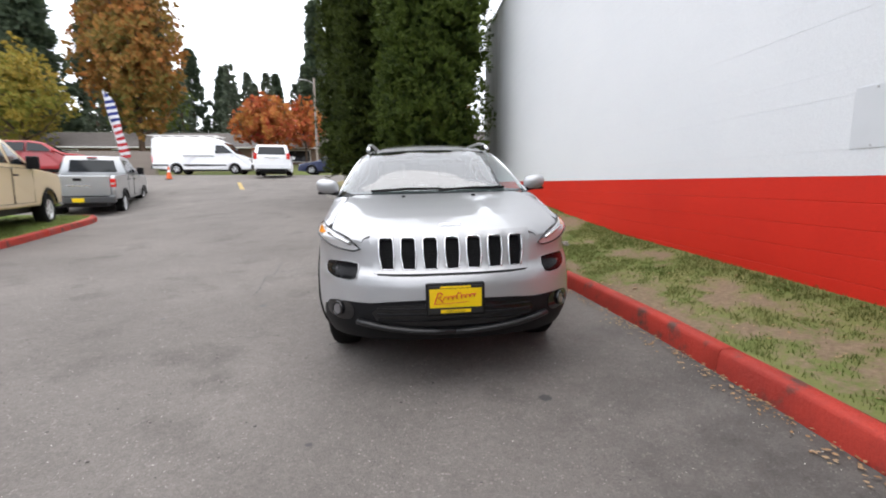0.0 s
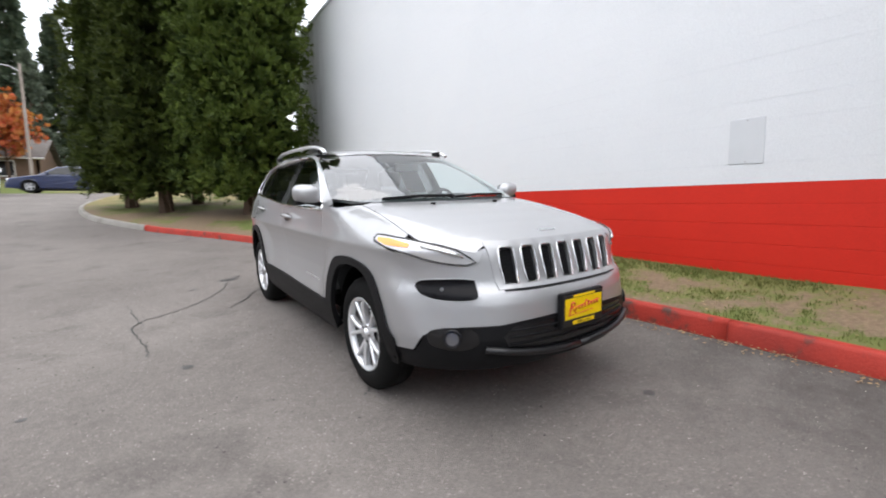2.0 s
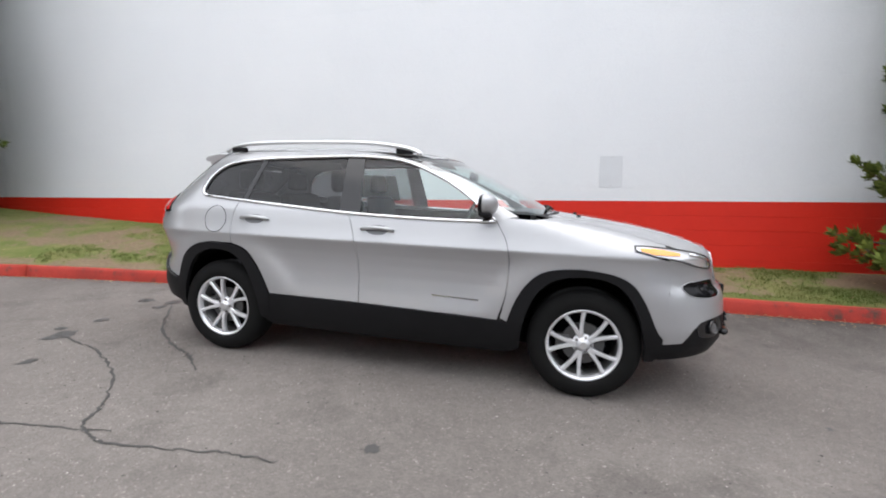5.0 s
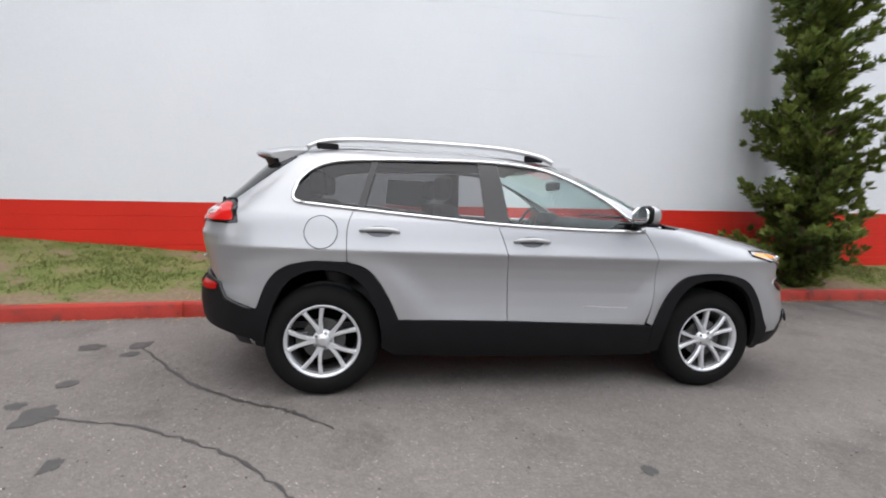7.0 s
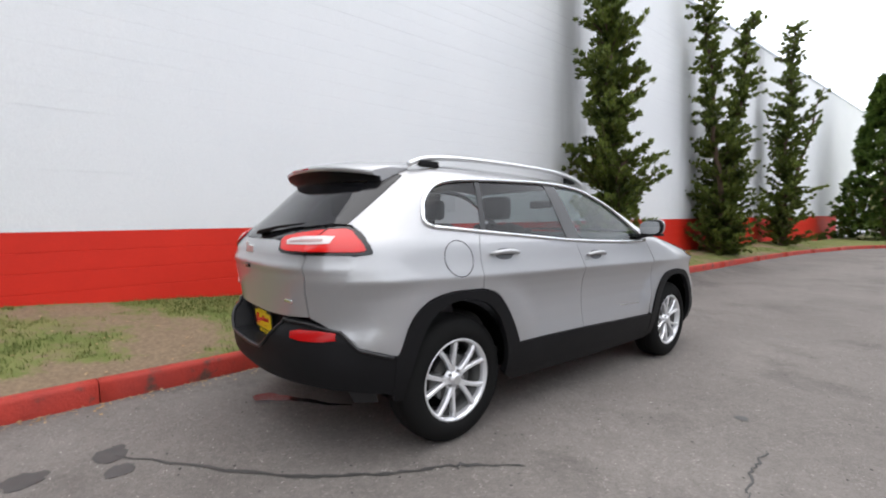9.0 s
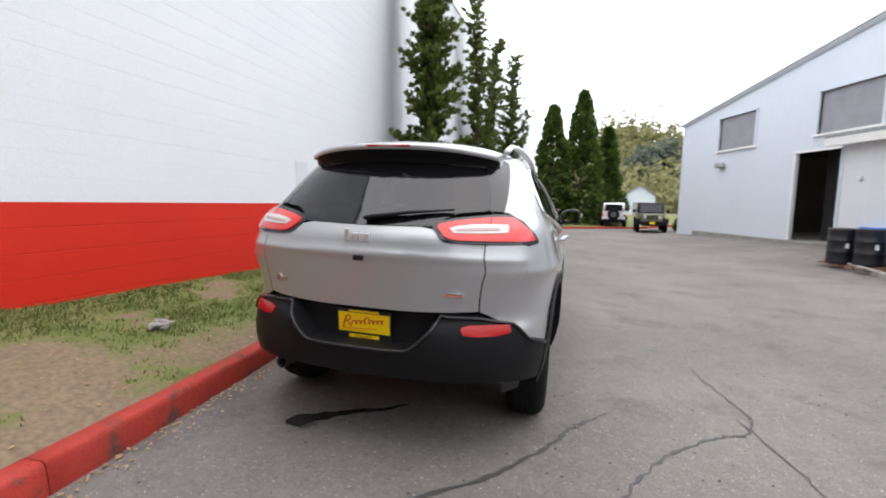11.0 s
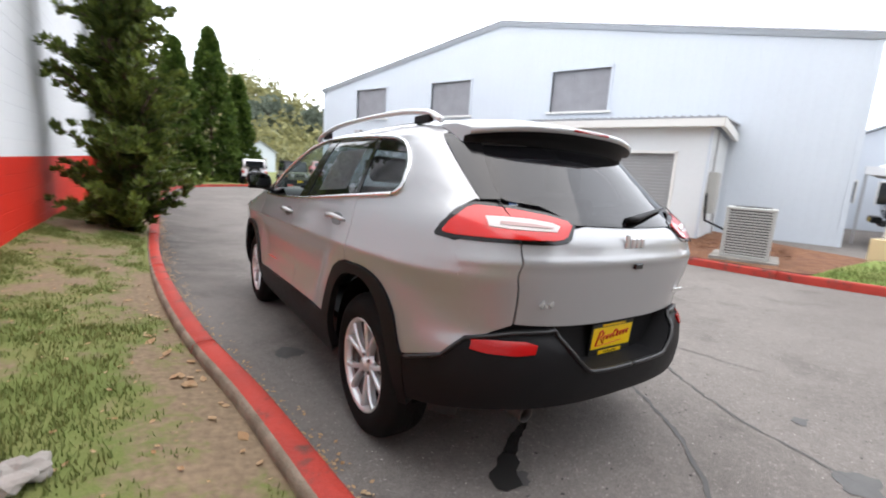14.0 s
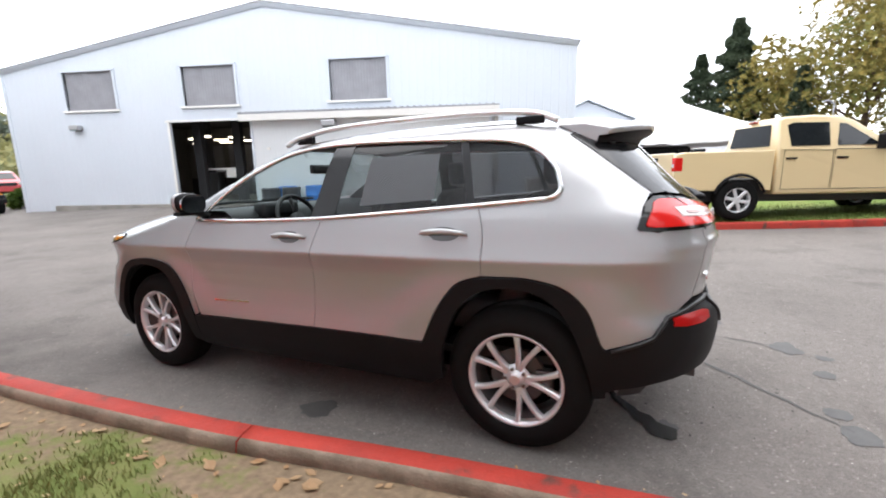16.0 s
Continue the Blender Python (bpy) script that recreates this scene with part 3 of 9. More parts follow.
bank = raw("lawn_strip", bv, bf, M_LAWN, smooth=True)
ca = bank.data.attributes.new("cover", 'FLOAT', 'POINT')
ca.data.foreach_set("value", [cover_at(p[0], p[1]) for p in bv])
tagged(bank, "patchy lawn strip of grass and bare dry soil", "lawn", kind="structure")

# far lawn behind the bending kerb
fk = [p for p in KPTS if p.y <= -24.4]
fv, ff = [], []
for p in fk:
    for i in range(7):
        fv.append((p.x + (p.y + 24.4) * -0.02 + 0.1 + 0.35 * i * (1 + max(0, -24.4 - p.y) * .12), p.y - 0.14 - i * max(0.0, (-24.4 - p.y)) * 0.6, road_z(p.x, p.y) + 0.135 + 0.02 * i))
for j in range(len(fk) - 1):
    for i in range(6):
        a = j * 7 + i
        ff.append((a, a + 1, a + 8, a + 7))
lawn_far = raw("lawn_far", fv, ff, M_LAWN, smooth=True)
lawn_far.data.attributes.new("cover", 'FLOAT', 'POINT').data.foreach_set("value", [0.9] * len(fv))
tagged(lawn_far, "far lawn behind the bending red kerb", "lawn", kind="structure")

# lawn corner beyond the wall's end, under the cedars
cv, cf = [], []
cys = [15.9 + 0.35 * i for i in range(17)]
for y in cys:
    ks = [p for p in KPTS if p.y > 15]
    xs = [p.x for p in ks if abs(p.y - y) < 0.6]
    x0 = (min(xs) if xs else 3) + 0.16
    for i in range(NB + 1):
        x = x0 + (12 - x0) * (i / NB) ** 1.6
        cv.append((x, y, max(road_z(x0, y) + 0.13, bank_z(x, 15.9) + road_z(x0, y) - road_z(x0, 15.9))))
for j in range(len(cys) - 1):
    for i in range(NB):
        a = j * (NB + 1) + i
        cf.append((a, a + 1, a + NB + 2, a + NB + 1))
tagged(raw("lawn_corner", cv, cf, M_DRYGRASS, smooth=True), "dry yellowed lawn corner under the tall cedars", "lawn", kind="structure")


# ---- kerbs: cast sections laid end to end ----
def kerb_section(pts, width, height, material, side=1, base=None, label="", gap=0.003):
    """One kerb section along road-edge points; side 1 puts its body to the right of travel."""
    prof = [(0.0, -0.12), (0.004, 0.0), (0.014, height - 0.03), (0.022, height - 0.010), (0.035, height), (0.098, height + 0.002), (width - 0.03, height - 0.004), (width - 0.008, height - 0.014), (width, height - 0.05), (width, -0.12)]
    bm = bmesh.new()
    rings = []
    n = len(pts)
    for i, p in enumerate(pts):
        a, b = pts[max(0, i - 1)], pts[min(n - 1, i + 1)]
        t = (b - a)
        t.z = 0
        t.normalize()
        s = Vector((t.y, -t.x, 0)) * side
        q = Vector(p)
        if i == 0:
            q = q + t * gap
        if i == n - 1:
            q = q - t * gap
        z = base(q.x, q.y)
        wob = 0.004 * noise.noise(Vector((q.x * 3, q.y * 3, 0)))
        rings.append([bm.verts.new((q.x + s.x * (u + wob), q.y + s.y * (u + wob), z + v + wob)) for u, v in prof])
    for i in range(n - 1):
        for k in range(len(prof) - 1):
            f = (rings[i][k], rings[i + 1][k], rings[i + 1][k + 1], rings[i][k + 1])
            fc = bm.faces.new(f if side > 0 else f[::-1])
            fc.material_index = 1 if k >= 6 else 0
    bm.faces.new(rings[0] if side < 0 else rings[0][::-1])
    bm.faces.new(rings[-1][::-1] if side < 0 else rings[-1])
    ob = link_bm("kerb", bm, [material, M_KERBBACK])
    for poly in ob.data.polygons:
        poly.use_smooth = len(poly.vertices) == 4
    return tagged(ob, label, "kerb", "kerb sections", "structure")


def lay_kerb(pts, every, paint_at, base, side=1, width=0.16, height=0.145):
    run = [pts[0]]
    length = 0
    for p in pts[1:]:
        length += (p - run[-1]).length
        run.append(p)
        if length > every or p is pts[-1]:
            m, lab = paint_at(run[len(run) // 2])
            if len(run) > 1:
                kerb_section(run, width, height, m, side, base, lab)
            run, length = [p], 0


RED = (M_KERB, "red-painted concrete kerb section, scuffed and chipped")
BARE = (M_CONC, "bare weathered concrete kerb section")
lay_kerb(KPTS, 2.6, lambda p: RED if -60 < p.y < 9.6 else BARE, road_z, side=1)

# ---- the long block wall, white over a red band ----
WALL_Y0, WALL_Y1 = -50.5, 12.85
RED_TOP = 1.26
RED_END = -36.0
wall = new("wall_block")
tagged(wall, "long painted block wall, white above a red band", "wall", kind="structure")


def top_z(y):
    return 7.4 - 0.045 * y


def course_strip(y0, y1, z0, z1, z2, m, name="block_course"):
    """One course of blocks: a bar with its joint edges rounded back; z1 and z2 are its top at both ends."""
    bm = bmesh.new()
    d = (0.0011 if m is M_WHITEWALL else 0.0045) + 0.0005 * random.random()
    off = random.uniform(-0.0008, 0.0008)
    secs = []
    n = max(2, int((y1 - y0) / 3))
    for i in range(n + 1):
        y = y0 + (y1 - y0) * i / n
        zt = z1 + (z2 - z1) * i / n
        x = WALL_X + off
        secs.append([bm.verts.new(c) for c in ((x + 0.3, y, z0), (x + d, y, z0), (x, y, z0 + d), (x, y, zt - d), (x + d, y, zt), (x + 0.3, y, zt))])
    for a, b in zip(secs, secs[1:]):
        for k in range(5):
            bm.faces.new((a[k], b[k], b[k + 1], a[k + 1]))
    bm.faces.new(secs[0])
    bm.faces.new(secs[-1][::-1])
    return part(name, bm, m, wall)


# courses are 0.20 high; the foot of the wall goes below the lawn
z = RED_TOP - 0.2
while z > -1.0:
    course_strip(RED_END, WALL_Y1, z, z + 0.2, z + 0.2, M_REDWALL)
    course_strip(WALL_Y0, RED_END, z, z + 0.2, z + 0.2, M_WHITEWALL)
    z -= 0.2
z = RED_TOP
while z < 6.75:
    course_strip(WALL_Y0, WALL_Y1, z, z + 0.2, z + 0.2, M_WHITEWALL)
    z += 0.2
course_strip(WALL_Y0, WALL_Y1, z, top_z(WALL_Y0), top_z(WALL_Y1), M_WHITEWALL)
bm = boxbm(WALL_X + 0.31, WALL_X + 22, WALL_Y0 + 0.05, WALL_Y1 - 0.05, -1, 6.6)
box(bm, WALL_X + 0.02, WALL_X + 22, WALL_Y1 - 0.3, WALL_Y1, -1, 6.8)
part("wall_core", bm, M_WHITEWALL, wall)
bm = bmesh.new()
vs = [bm.verts.new(c) for c in ((WALL_X - 0.03, WALL_Y0, top_z(WALL_Y0)), (WALL_X - 0.03, WALL_Y1, top_z(WALL_Y1)), (WALL_X + 0.35, WALL_Y1, top_z(WALL_Y1)), (WALL_X + 0.35, WALL_Y0, top_z(WALL_Y0)))]
f = bm.faces.new(vs)
r = bmesh.ops.extrude_face_region(bm, geom=[f])
bmesh.ops.translate(bm, verts=[v for v in r["geom"] if isinstance(v, bmesh.types.BMVert)], vec=(0, 0, 0.09))
bmesh.ops.recalc_face_normals(bm, faces=bm.faces)
part("coping", bm, M_SIDING, wall, "pale metal coping")
# grey cover plate on the wall
bm = boxbm(WALL_X - 0.006, WALL_X + 0.01, -2.10, -1.79, 1.455, 1.90, bevel=0.004, seg=2)
cover = link_bm("cover_plate", bm, M_PLATE_GREY)
tagged(cover, "plain grey metal cover plate on the white wall", "cover plate")
for yy, zz in ((-1.945, 1.88), (-1.945, 1.475)):
    part("screw", cyl(bmesh.new(), (WALL_X - 0.006, yy, zz), (-1, 0, 0), 0.008, 0.004, 10), M_STEEL, cover)

# ---- white metal workshop across the drive ----
FU = Vector((-0.3303, 0.9439, 0))
FN = Vector((0.9439, 0.3303, 0))
FO = Vector((-11.14, -12.46, 0))
FACADE = Matrix(((FU.x, FN.x, 0, FO.x), (FU.y, FN.y, 0, FO.y), (0, 0, 1, 0), (0, 0, 0, 1)))  # x along the front, y outwards
workshop = empty("workshop_building", FACADE, "white metal-clad workshop with a low gabled front", "building", kind="structure")
HALF = 12.15
EAVE, APEX = 5.80, 7.86


def roof_line(s):
    return APEX - (APEX - EAVE) * abs(s) / HALF


HOLES = [(-9.33, -6.80, 4.07, 5.74), (-3.87, -1.36, 4.07, 5.74), (2.47, 4.98, 4.07, 5.74), (-4.60, -0.6, -0.5, 3.48)]


def siding_sheet(holes, s0, s1, zlow, zhigh, parent, name, yoff=0.0, rib=0.010, pitch=0.305, m=None):
    """Ribbed cladding: upright sheets with raised ribs, cut out round the openings."""
    bm = bmesh.new()
    cuts = sorted({s0, s1} | {c for h in holes for c in h[:2]} | ({0.0} if s0 < 0 < s1 else set()))
    for a, b in zip(cuts, cuts[1:]):
        mid = (a + b) / 2
        spans = []
        lo = zlow
        for h in sorted([h for h in holes if h[0] < mid < h[1]], key=lambda h: h[2]):
            if h[2] > lo:
                spans.append((lo, h[2], False))
            lo = h[3]
        spans.append((lo, None, True))
        xs = [a]
        k = math.ceil(a / pitch)
        while k * pitch < b:
            for dx in (-0.03, -0.012, 0.012, 0.03):
                x = k * pitch + dx
                if a < x < b:
                    xs.append(x)
            k += 1
        xs.append(b)
        for z0, z1, to_roof in spans:
            prev = None
            for x in xs:
                ph = abs((x / pitch + 0.5) % 1 - 0.5) * pitch
                y = yoff + (rib * 0.6 if ph < 0.02 else 0)
                zt = zhigh(x) if to_roof else z1
                cur = (bm.verts.new((x, y, z0)), bm.verts.new((x, y, zt)))
                if prev:
                    bm.faces.new((prev[0], cur[0], cur[1], prev[1]))
                prev = cur
    bmesh.ops.remove_doubles(bm, verts=bm.verts, dist=0.0005)
    r = bmesh.ops.extrude_face_region(bm, geom=list(bm.faces))
    bmesh.ops.translate(bm, verts=[v for v in r["geom"] if isinstance(v, bmesh.types.BMVert)], vec=(0, -0.12, 0))
    bmesh.ops.recalc_face_normals(bm, faces=bm.faces)
    return part(name, bm, m or M_SIDING, parent)


siding_sheet(HOLES, -HALF, HALF, -0.8, roof_line, workshop, "front_wall")
# side and rear walls, roof
DEPTH = 26
part("side_wall", boxbm(-HALF, -HALF + 0.12, -DEPTH, -0.12, -0.8, EAVE), M_SIDING, workshop)
part("side_wall", boxbm(HALF - 0.12, HALF, -DEPTH, -0.12, -0.8, EAVE), M_SIDING, workshop)
part("rear_wall", boxbm(-HALF, HALF, -DEPTH - 0.12, -DEPTH, -0.8, EAVE), M_SIDING, workshop)
for sgn in (-1, 1):
    bm = bmesh.new()
    n = 44
    for i in range(n):
        a, b = sgn * (HALF + 0.15) * i / n, sgn * (HALF + 0.15) * (i + 1) / n
        vs = [bm.verts.new((x, y, roof_line(x) + 0.05 + 0.0)) for x, y in ((a, 0.18), (b, 0.18), (b, -DEPTH), (a, -DEPTH))]
        bm.faces.new(vs)
    r = bmesh.ops.extrude_face_region(bm, geom=list(bm.faces))
    bmesh.ops.translate(bm, verts=[v for v in r["geom"] if isinstance(v, bmesh.types.BMVert)], vec=(0, 0, 0.05))
    bmesh.ops.remove_doubles(bm, verts=bm.verts, dist=0.001)
    bmesh.ops.recalc_face_normals(bm, faces=bm.faces)
    part("roof", bm, M_GREYROOF, workshop)
    bm = bmesh.new()
    p0, p1 = Vector((0, 0.05, APEX + 0.02)), Vector((sgn * (HALF + 0.12), 0.05, EAVE + 0.02))
    tube(bm, [p0, p1], 0.12, 4)
    part("barge_board", bm, M_SIDING, workshop, "pale grey verge trim")
# corner trims
for s in (-HALF, HALF):
    part("corner_trim", boxbm(s - 0.07, s + 0.07, -0.02, 0.035, -0.8, EAVE - 0.02), M_SIDING, workshop)
# high windows with corrugated plastic sheets
for k, (a, b, z0, z1) in enumerate(HOLES[:3]):
    win = new("window")
    win.parent = workshop
    tagged(win, "high workshop window with corrugated translucent sheeting")
    bm = boxbm(a, a + 0.09, -0.02, 0.05, z0, z1)
    box(bm, b - 0.09, b, -0.02, 0.05, z0, z1)
    box(bm, a, b, -0.02, 0.05, z1 - 0.07, z1)
    part("window_frame", bm, M_SIDING, win)
    part("window_sill", boxbm(a - 0.05, b + 0.05, -0.02, 0.10, z0 - 0.05, z0 + 0.03), M_TRIMW, win)
    bm = bmesh.new()
    prev = None
    n = 66
    for i in range(n + 1):
        x = a + 0.1 + (b - a - 0.2) * i / n
        y = -0.10 + 0.02 * math.sin(i * 1.9) + 0.006 * math.sin(i * 0.37)
        cur = (bm.verts.new((x, y, z0 + 0.02)), bm.verts.new((x, y, z1 - 0.03)))
        if prev:
            bm.faces.new((prev[0], cur[0], cur[1], prev[1]))
        prev = cur
    part("pane", bm, M_CORR, win, smooth=True)
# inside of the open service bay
# ceiling, one wall and posts are near-black, shade put into the colour
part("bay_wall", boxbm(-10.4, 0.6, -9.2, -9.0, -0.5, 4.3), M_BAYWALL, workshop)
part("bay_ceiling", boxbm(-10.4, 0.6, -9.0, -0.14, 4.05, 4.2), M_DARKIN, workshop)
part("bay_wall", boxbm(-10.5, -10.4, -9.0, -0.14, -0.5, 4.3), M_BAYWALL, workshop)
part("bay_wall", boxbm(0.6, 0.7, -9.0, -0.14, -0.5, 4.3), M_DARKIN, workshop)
part("bay_floor", boxbm(-10.4, 0.6, -9.0, 0.3, -0.5, 0.03), M_CONC, workshop)
for s, wd in ((-9.6, 1.6), (-7.6, 1.6), (-5.6, 1.6), (-3.4, 1.6)):
    part("rear_bay_opening", boxbm(s, s + wd, -8.99, -8.95, 1.0, 3.0), M_CORR, workshop, "far pale roll-up opening")
for s, y in ((-4.55, -1.6), (-5.5, -3.6), (-3.0, -2.2)):
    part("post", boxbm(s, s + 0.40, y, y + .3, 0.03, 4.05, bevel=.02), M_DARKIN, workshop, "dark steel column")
for s, y in ((-5.0, -2.2), (-6.2, -3.4), (-5.6, -4.6), (-7.2, -5.4), (-8.4, -6.8), (-6.6, -6.6), (-3.8, -3.0), (-4.6, -5.6)):
    part("tube_light", boxbm(s, s + 0.75, y, y + .07, 3.0, 3.06), M_LAMP, workshop, "lit ceiling tube")
part("workbench", boxbm(-8.8, -5.0, -7.4, -6.8, .03, 1.0, bevel=.02), M_DARKIN, workshop, "dark workbench")
part("tool_cabinet", boxbm(-5.2, -4.4, -3.2, -2.6, .03, 1.35, bevel=.02), M_GREYP, workshop, "dark grey tool cabinet")
bm = boxbm(-4.6, -2.7, -2.1, -2.0, 1.45, 1.55)
box(bm, -3.5, -2.8, -2.05, -1.95, 1.1, 1.55)
part("bay_sign", bm, M_TRIMW, workshop, "pale barrier with a small notice")
part("door_frame", boxbm(-4.70, -4.60, -0.05, 0.03, -0.3, 3.58), M_TRIMW, workshop)
part("door_header", boxbm(-4.79, -0.5, -0.05, 0.03, 3.48, 3.56), M_TRIMW, workshop)
# wall lamps
for s, z0, y0 in ((-8.86, 3.38, 0.0),):
    bm = boxbm(s - 0.22, s + 0.22, y0 + 0.02, y0 + 0.30, z0 - 0.10, z0 + 0.10, bevel=0.03)
    part("wall_lamp", bm, M_STEEL, workshop, "grey wall-pack floodlight")
    part("lamp_lens", boxbm(s - 0.18, s + 0.18, y0 + 0.05, y0 + 0.27, z0 - 0.14, z0 - 0.10), M_PANE, workshop)

# ---- lean-to in front, with the small roll-up door ----
LD = 3.98
LMAT = FACADE @ Matrix.Translation((0, LD, 0))
lean = empty("lean_to", LMAT, "white lean-to annex with a cream fascia against the workshop", "building", kind="structure")
L0, L1 = 1.25, 8.98
ROLL = (6.55, 8.17, -0.4, 2.28)


def lean_top(x):
    return 2.98


siding_sheet([ROLL], L0, L1, -0.8, lean_top, lean, "front_wall", rib=0.004, pitch=0.405, m=M_LEAN)
part("end_wall", boxbm(L1 - 0.10, L1, -LD + 0.02, -0.12, -0.8, 2.98), M_LEAN, lean)
part("end_wall", boxbm(L0, L0 + 0.10, -LD + 0.02, -0.12, -0.8, 2.98), M_LEAN, lean)
bm = bmesh.new()
vs = [bm.verts.new(c) for c in ((L0 - 0.25, 0.3, 3.16), (L1 + 0.25, 0.3, 3.16), (L1 + 0.25, -LD + 0.03, 3.48), (L0 - 0.25, -LD + 0.03, 3.48))]
fc = bm.faces.new(vs)
r = bmesh.ops.extrude_face_region(bm, geom=[fc])
bmesh.ops.translate(bm, verts=[v for v in r["geom"] if isinstance(v, bmesh.types.BMVert)], vec=(0, 0, 0.04))
bmesh.ops.recalc_face_normals(bm, faces=bm.faces)
part("roof_sheet", bm, M_GREYROOF, lean)
bm = bmesh.new()
x = L0 - 0.2
while x < L1 + 0.2:
    tube(bm, [(x, 0.32, 3.215), (x, -LD + 0.05, 3.535)], 0.022, 6)
    x += 0.2
part("roof_rib", bm, M_GREYROOF, lean)
bm = boxbm(L0 - 0.25, L1 + 0.25, 0.2, 0.30, 2.95, 3.16, bevel=0.012)
box(bm, L0 - 0.22, L1 + 0.22, 0.02, 0.2, 2.98, 3.06)
part("fascia", bm, M_TRIMW, lean, "cream-painted fascia and gutter")
part("fascia", boxbm(L1 + 0.15, L1 + 0.25, -LD + 0.05, 0.2, 2.97, 3.2), M_TRIMW, lean)
bm = bmesh.new()
n = 30
for i in range(n):
    z0 = -0.35 + (2.28 + 0.35) * i / n
    box(bm, ROLL[0] + 0.02, ROLL[1] - 0.02, -0.16, -0.10 + 0.008, z0, z0 + (2.63 / n) - 0.006)
part("roll_up_door", bm, M_ROLLUP, lean, "plain grey steel roll-up door, closed")
bm = boxbm(ROLL[0] - 0.07, ROLL[0], -0.05, 0.03, -0.4, 2.34)
box(bm, ROLL[1], ROLL[1] + 0.07, -0.05, 0.03, -0.4, 2.34)
box(bm, ROLL[0] - 0.07, ROLL[1] + 0.07, -0.05, 0.03, 2.28, 2.35)
part("door_frame", bm, M_TRIMW, lean)
bm = boxbm(3.70, 4.15, 0.02, 0.30, 2.72, 2.92, bevel=0.04)
part("wall_lamp", bm, M_STEEL, lean, "grey wall-pack floodlight")
part("lamp_lens", boxbm(3.75, 4.10, 0.06, 0.27, 2.68, 2.72), M_PANE, lean)
part("switch_box", boxbm(1.75, 1.85, 0.01, 0.05, 2.05, 2.14), M_TRIMW, lean)
part("corner_trim", boxbm(L1 - 0.05, L1 + 0.02, -0.06, 0.03, -0.8, 2.97), M_SIDING, lean)
part("corner_trim", boxbm(L0 - 0.02, L0 + 0.05, -0.06, 0.03, -0.8, 2.97), M_SIDING, lean)

# ---- the silver sport-utility car ----
# Body surface: outlines in plan, stacked by height. Car axes: nose towards -y, z up from the road under its wheels.
cx_ = Vector((1, 0, 0.02)).normalized()
cz_ = Vector((-0.02, -0.03, 1)).normalized()
cy_ = cz_.cross(cx_)
TILT = Matrix(((cx_.x, cy_.x, cz_.x, 0), (cx_.y, cy_.y, cz_.y, 0), (cx_.z, cy_.z, cz_.z, 0), (0, 0, 0, 1)))
suv = empty("sport_utility_car", TILT, "silver mid-size sport-utility car with black plastic cladding", "car")


def table(rows):
    zs = np.array([r[0] for r in rows], float)
    vs = np.array([r[1] for r in rows], float)
    fine = np.linspace(zs[0], zs[-1], 600)
    lin = np.interp(fine, zs, vs)
    k = np.array([1, 2, 3, 4, 3, 2, 1], float)
    k /= k.sum()
    sm = np.convolve(np.pad(lin, 3, mode="edge"), k, mode="valid")
    return lambda z: float(np.interp(z, fine, sm))


W = table([(0.2, .80), (.3, .868), (.4, .897), (.5, .911), (.6, .893), (.7, .883), (.78, .885), (.85, .897), (.90, .914), (.926, .926), (.936, .931), (.948, .929), (.97, .921), (1.02, .905), (1.08, .890), (1.13, .875), (1.2, .838), (1.3, .79), (1.4, .74), (1.5, .682), (1.55, .640), (1.58, .585), (1.61, .48), (1.63, .36), (1.648, .05)])
YF = table([(.2, -2.05), (.26, -2.18), (.33, -2.27), (.4, -2.31), (.5, -2.325), (.6, -2.315), (.68, -2.305), (.73, -2.285), (.77, -2.235), (.9, -2.20), (.955, -2.18), (.99, -2.145), (1.02, -2.07), (1.058, -1.95), (1.096, -1.76), (1.124, -1.57), (1.148, -1.36), (1.168, -1.14), (1.19, -1.08), (1.25, -.975), (1.35, -.777), (1.45, -.572), (1.55, -.352), (1.575, -.28), (1.60, -.14), (1.625, .08), (1.648, .6)])
Y0F = table([(.2, -1.25), (.97, -1.25), (1.0, -1.22), (1.04, -1.12), (1.08, -1.0), (1.11, -.92), (1.14, -.85), (1.165, -.80), (1.25, -.62), (1.35, -.42), (1.45, -.19), (1.5, -.04), (1.55, .15), (1.58, .3), (1.61, .42), (1.648, .62)])
NF = table([(.2, 2.8), (.97, 2.7), (1.05, 2.5), (1.14, 2.6), (1.2, 2.9), (1.5, 2.9), (1.648, 2.2)])
YR = table([(.2, 2.02), (.28, 2.12), (.36, 2.185), (.45, 2.22), (.55, 2.236), (.63, 2.234), (.672, 2.216), (.69, 2.19), (.72, 2.176), (.74, 2.178), (.8, 2.187), (.9, 2.202), (.97, 2.212), (.99, 2.222), (1.005, 2.221), (1.03, 2.208), (1.08, 2.198), (1.14, 2.158), (1.2, 2.09), (1.3, 1.988), (1.4, 1.895), (1.5, 1.80), (1.55, 1.75), (1.58, 1.70), (1.61, 1.58), (1.63, 1.4), (1.648, .9)])
Y0R = table([(.2, 1.5), (.97, 1.5), (1.15, 1.52), (1.3, 1.45), (1.45, 1.33), (1.55, 1.2), (1.61, 1.0), (1.648, .8)])
NR = table([(.2, 2.7), (.7, 2.8), (.9, 3.0), (1.1, 3.0), (1.22, 2.75), (1.648, 2.3)])
# fuller section over the wheel arches
WF = table([(.2, .80), (.3, .868), (.4, .900), (.5, .917), (.6, .919), (.7, .919), (.8, .919), (.87, .921), (.905, .925), (.926, .929), (.936, .931), (.948, .929), (1.648, .929)])
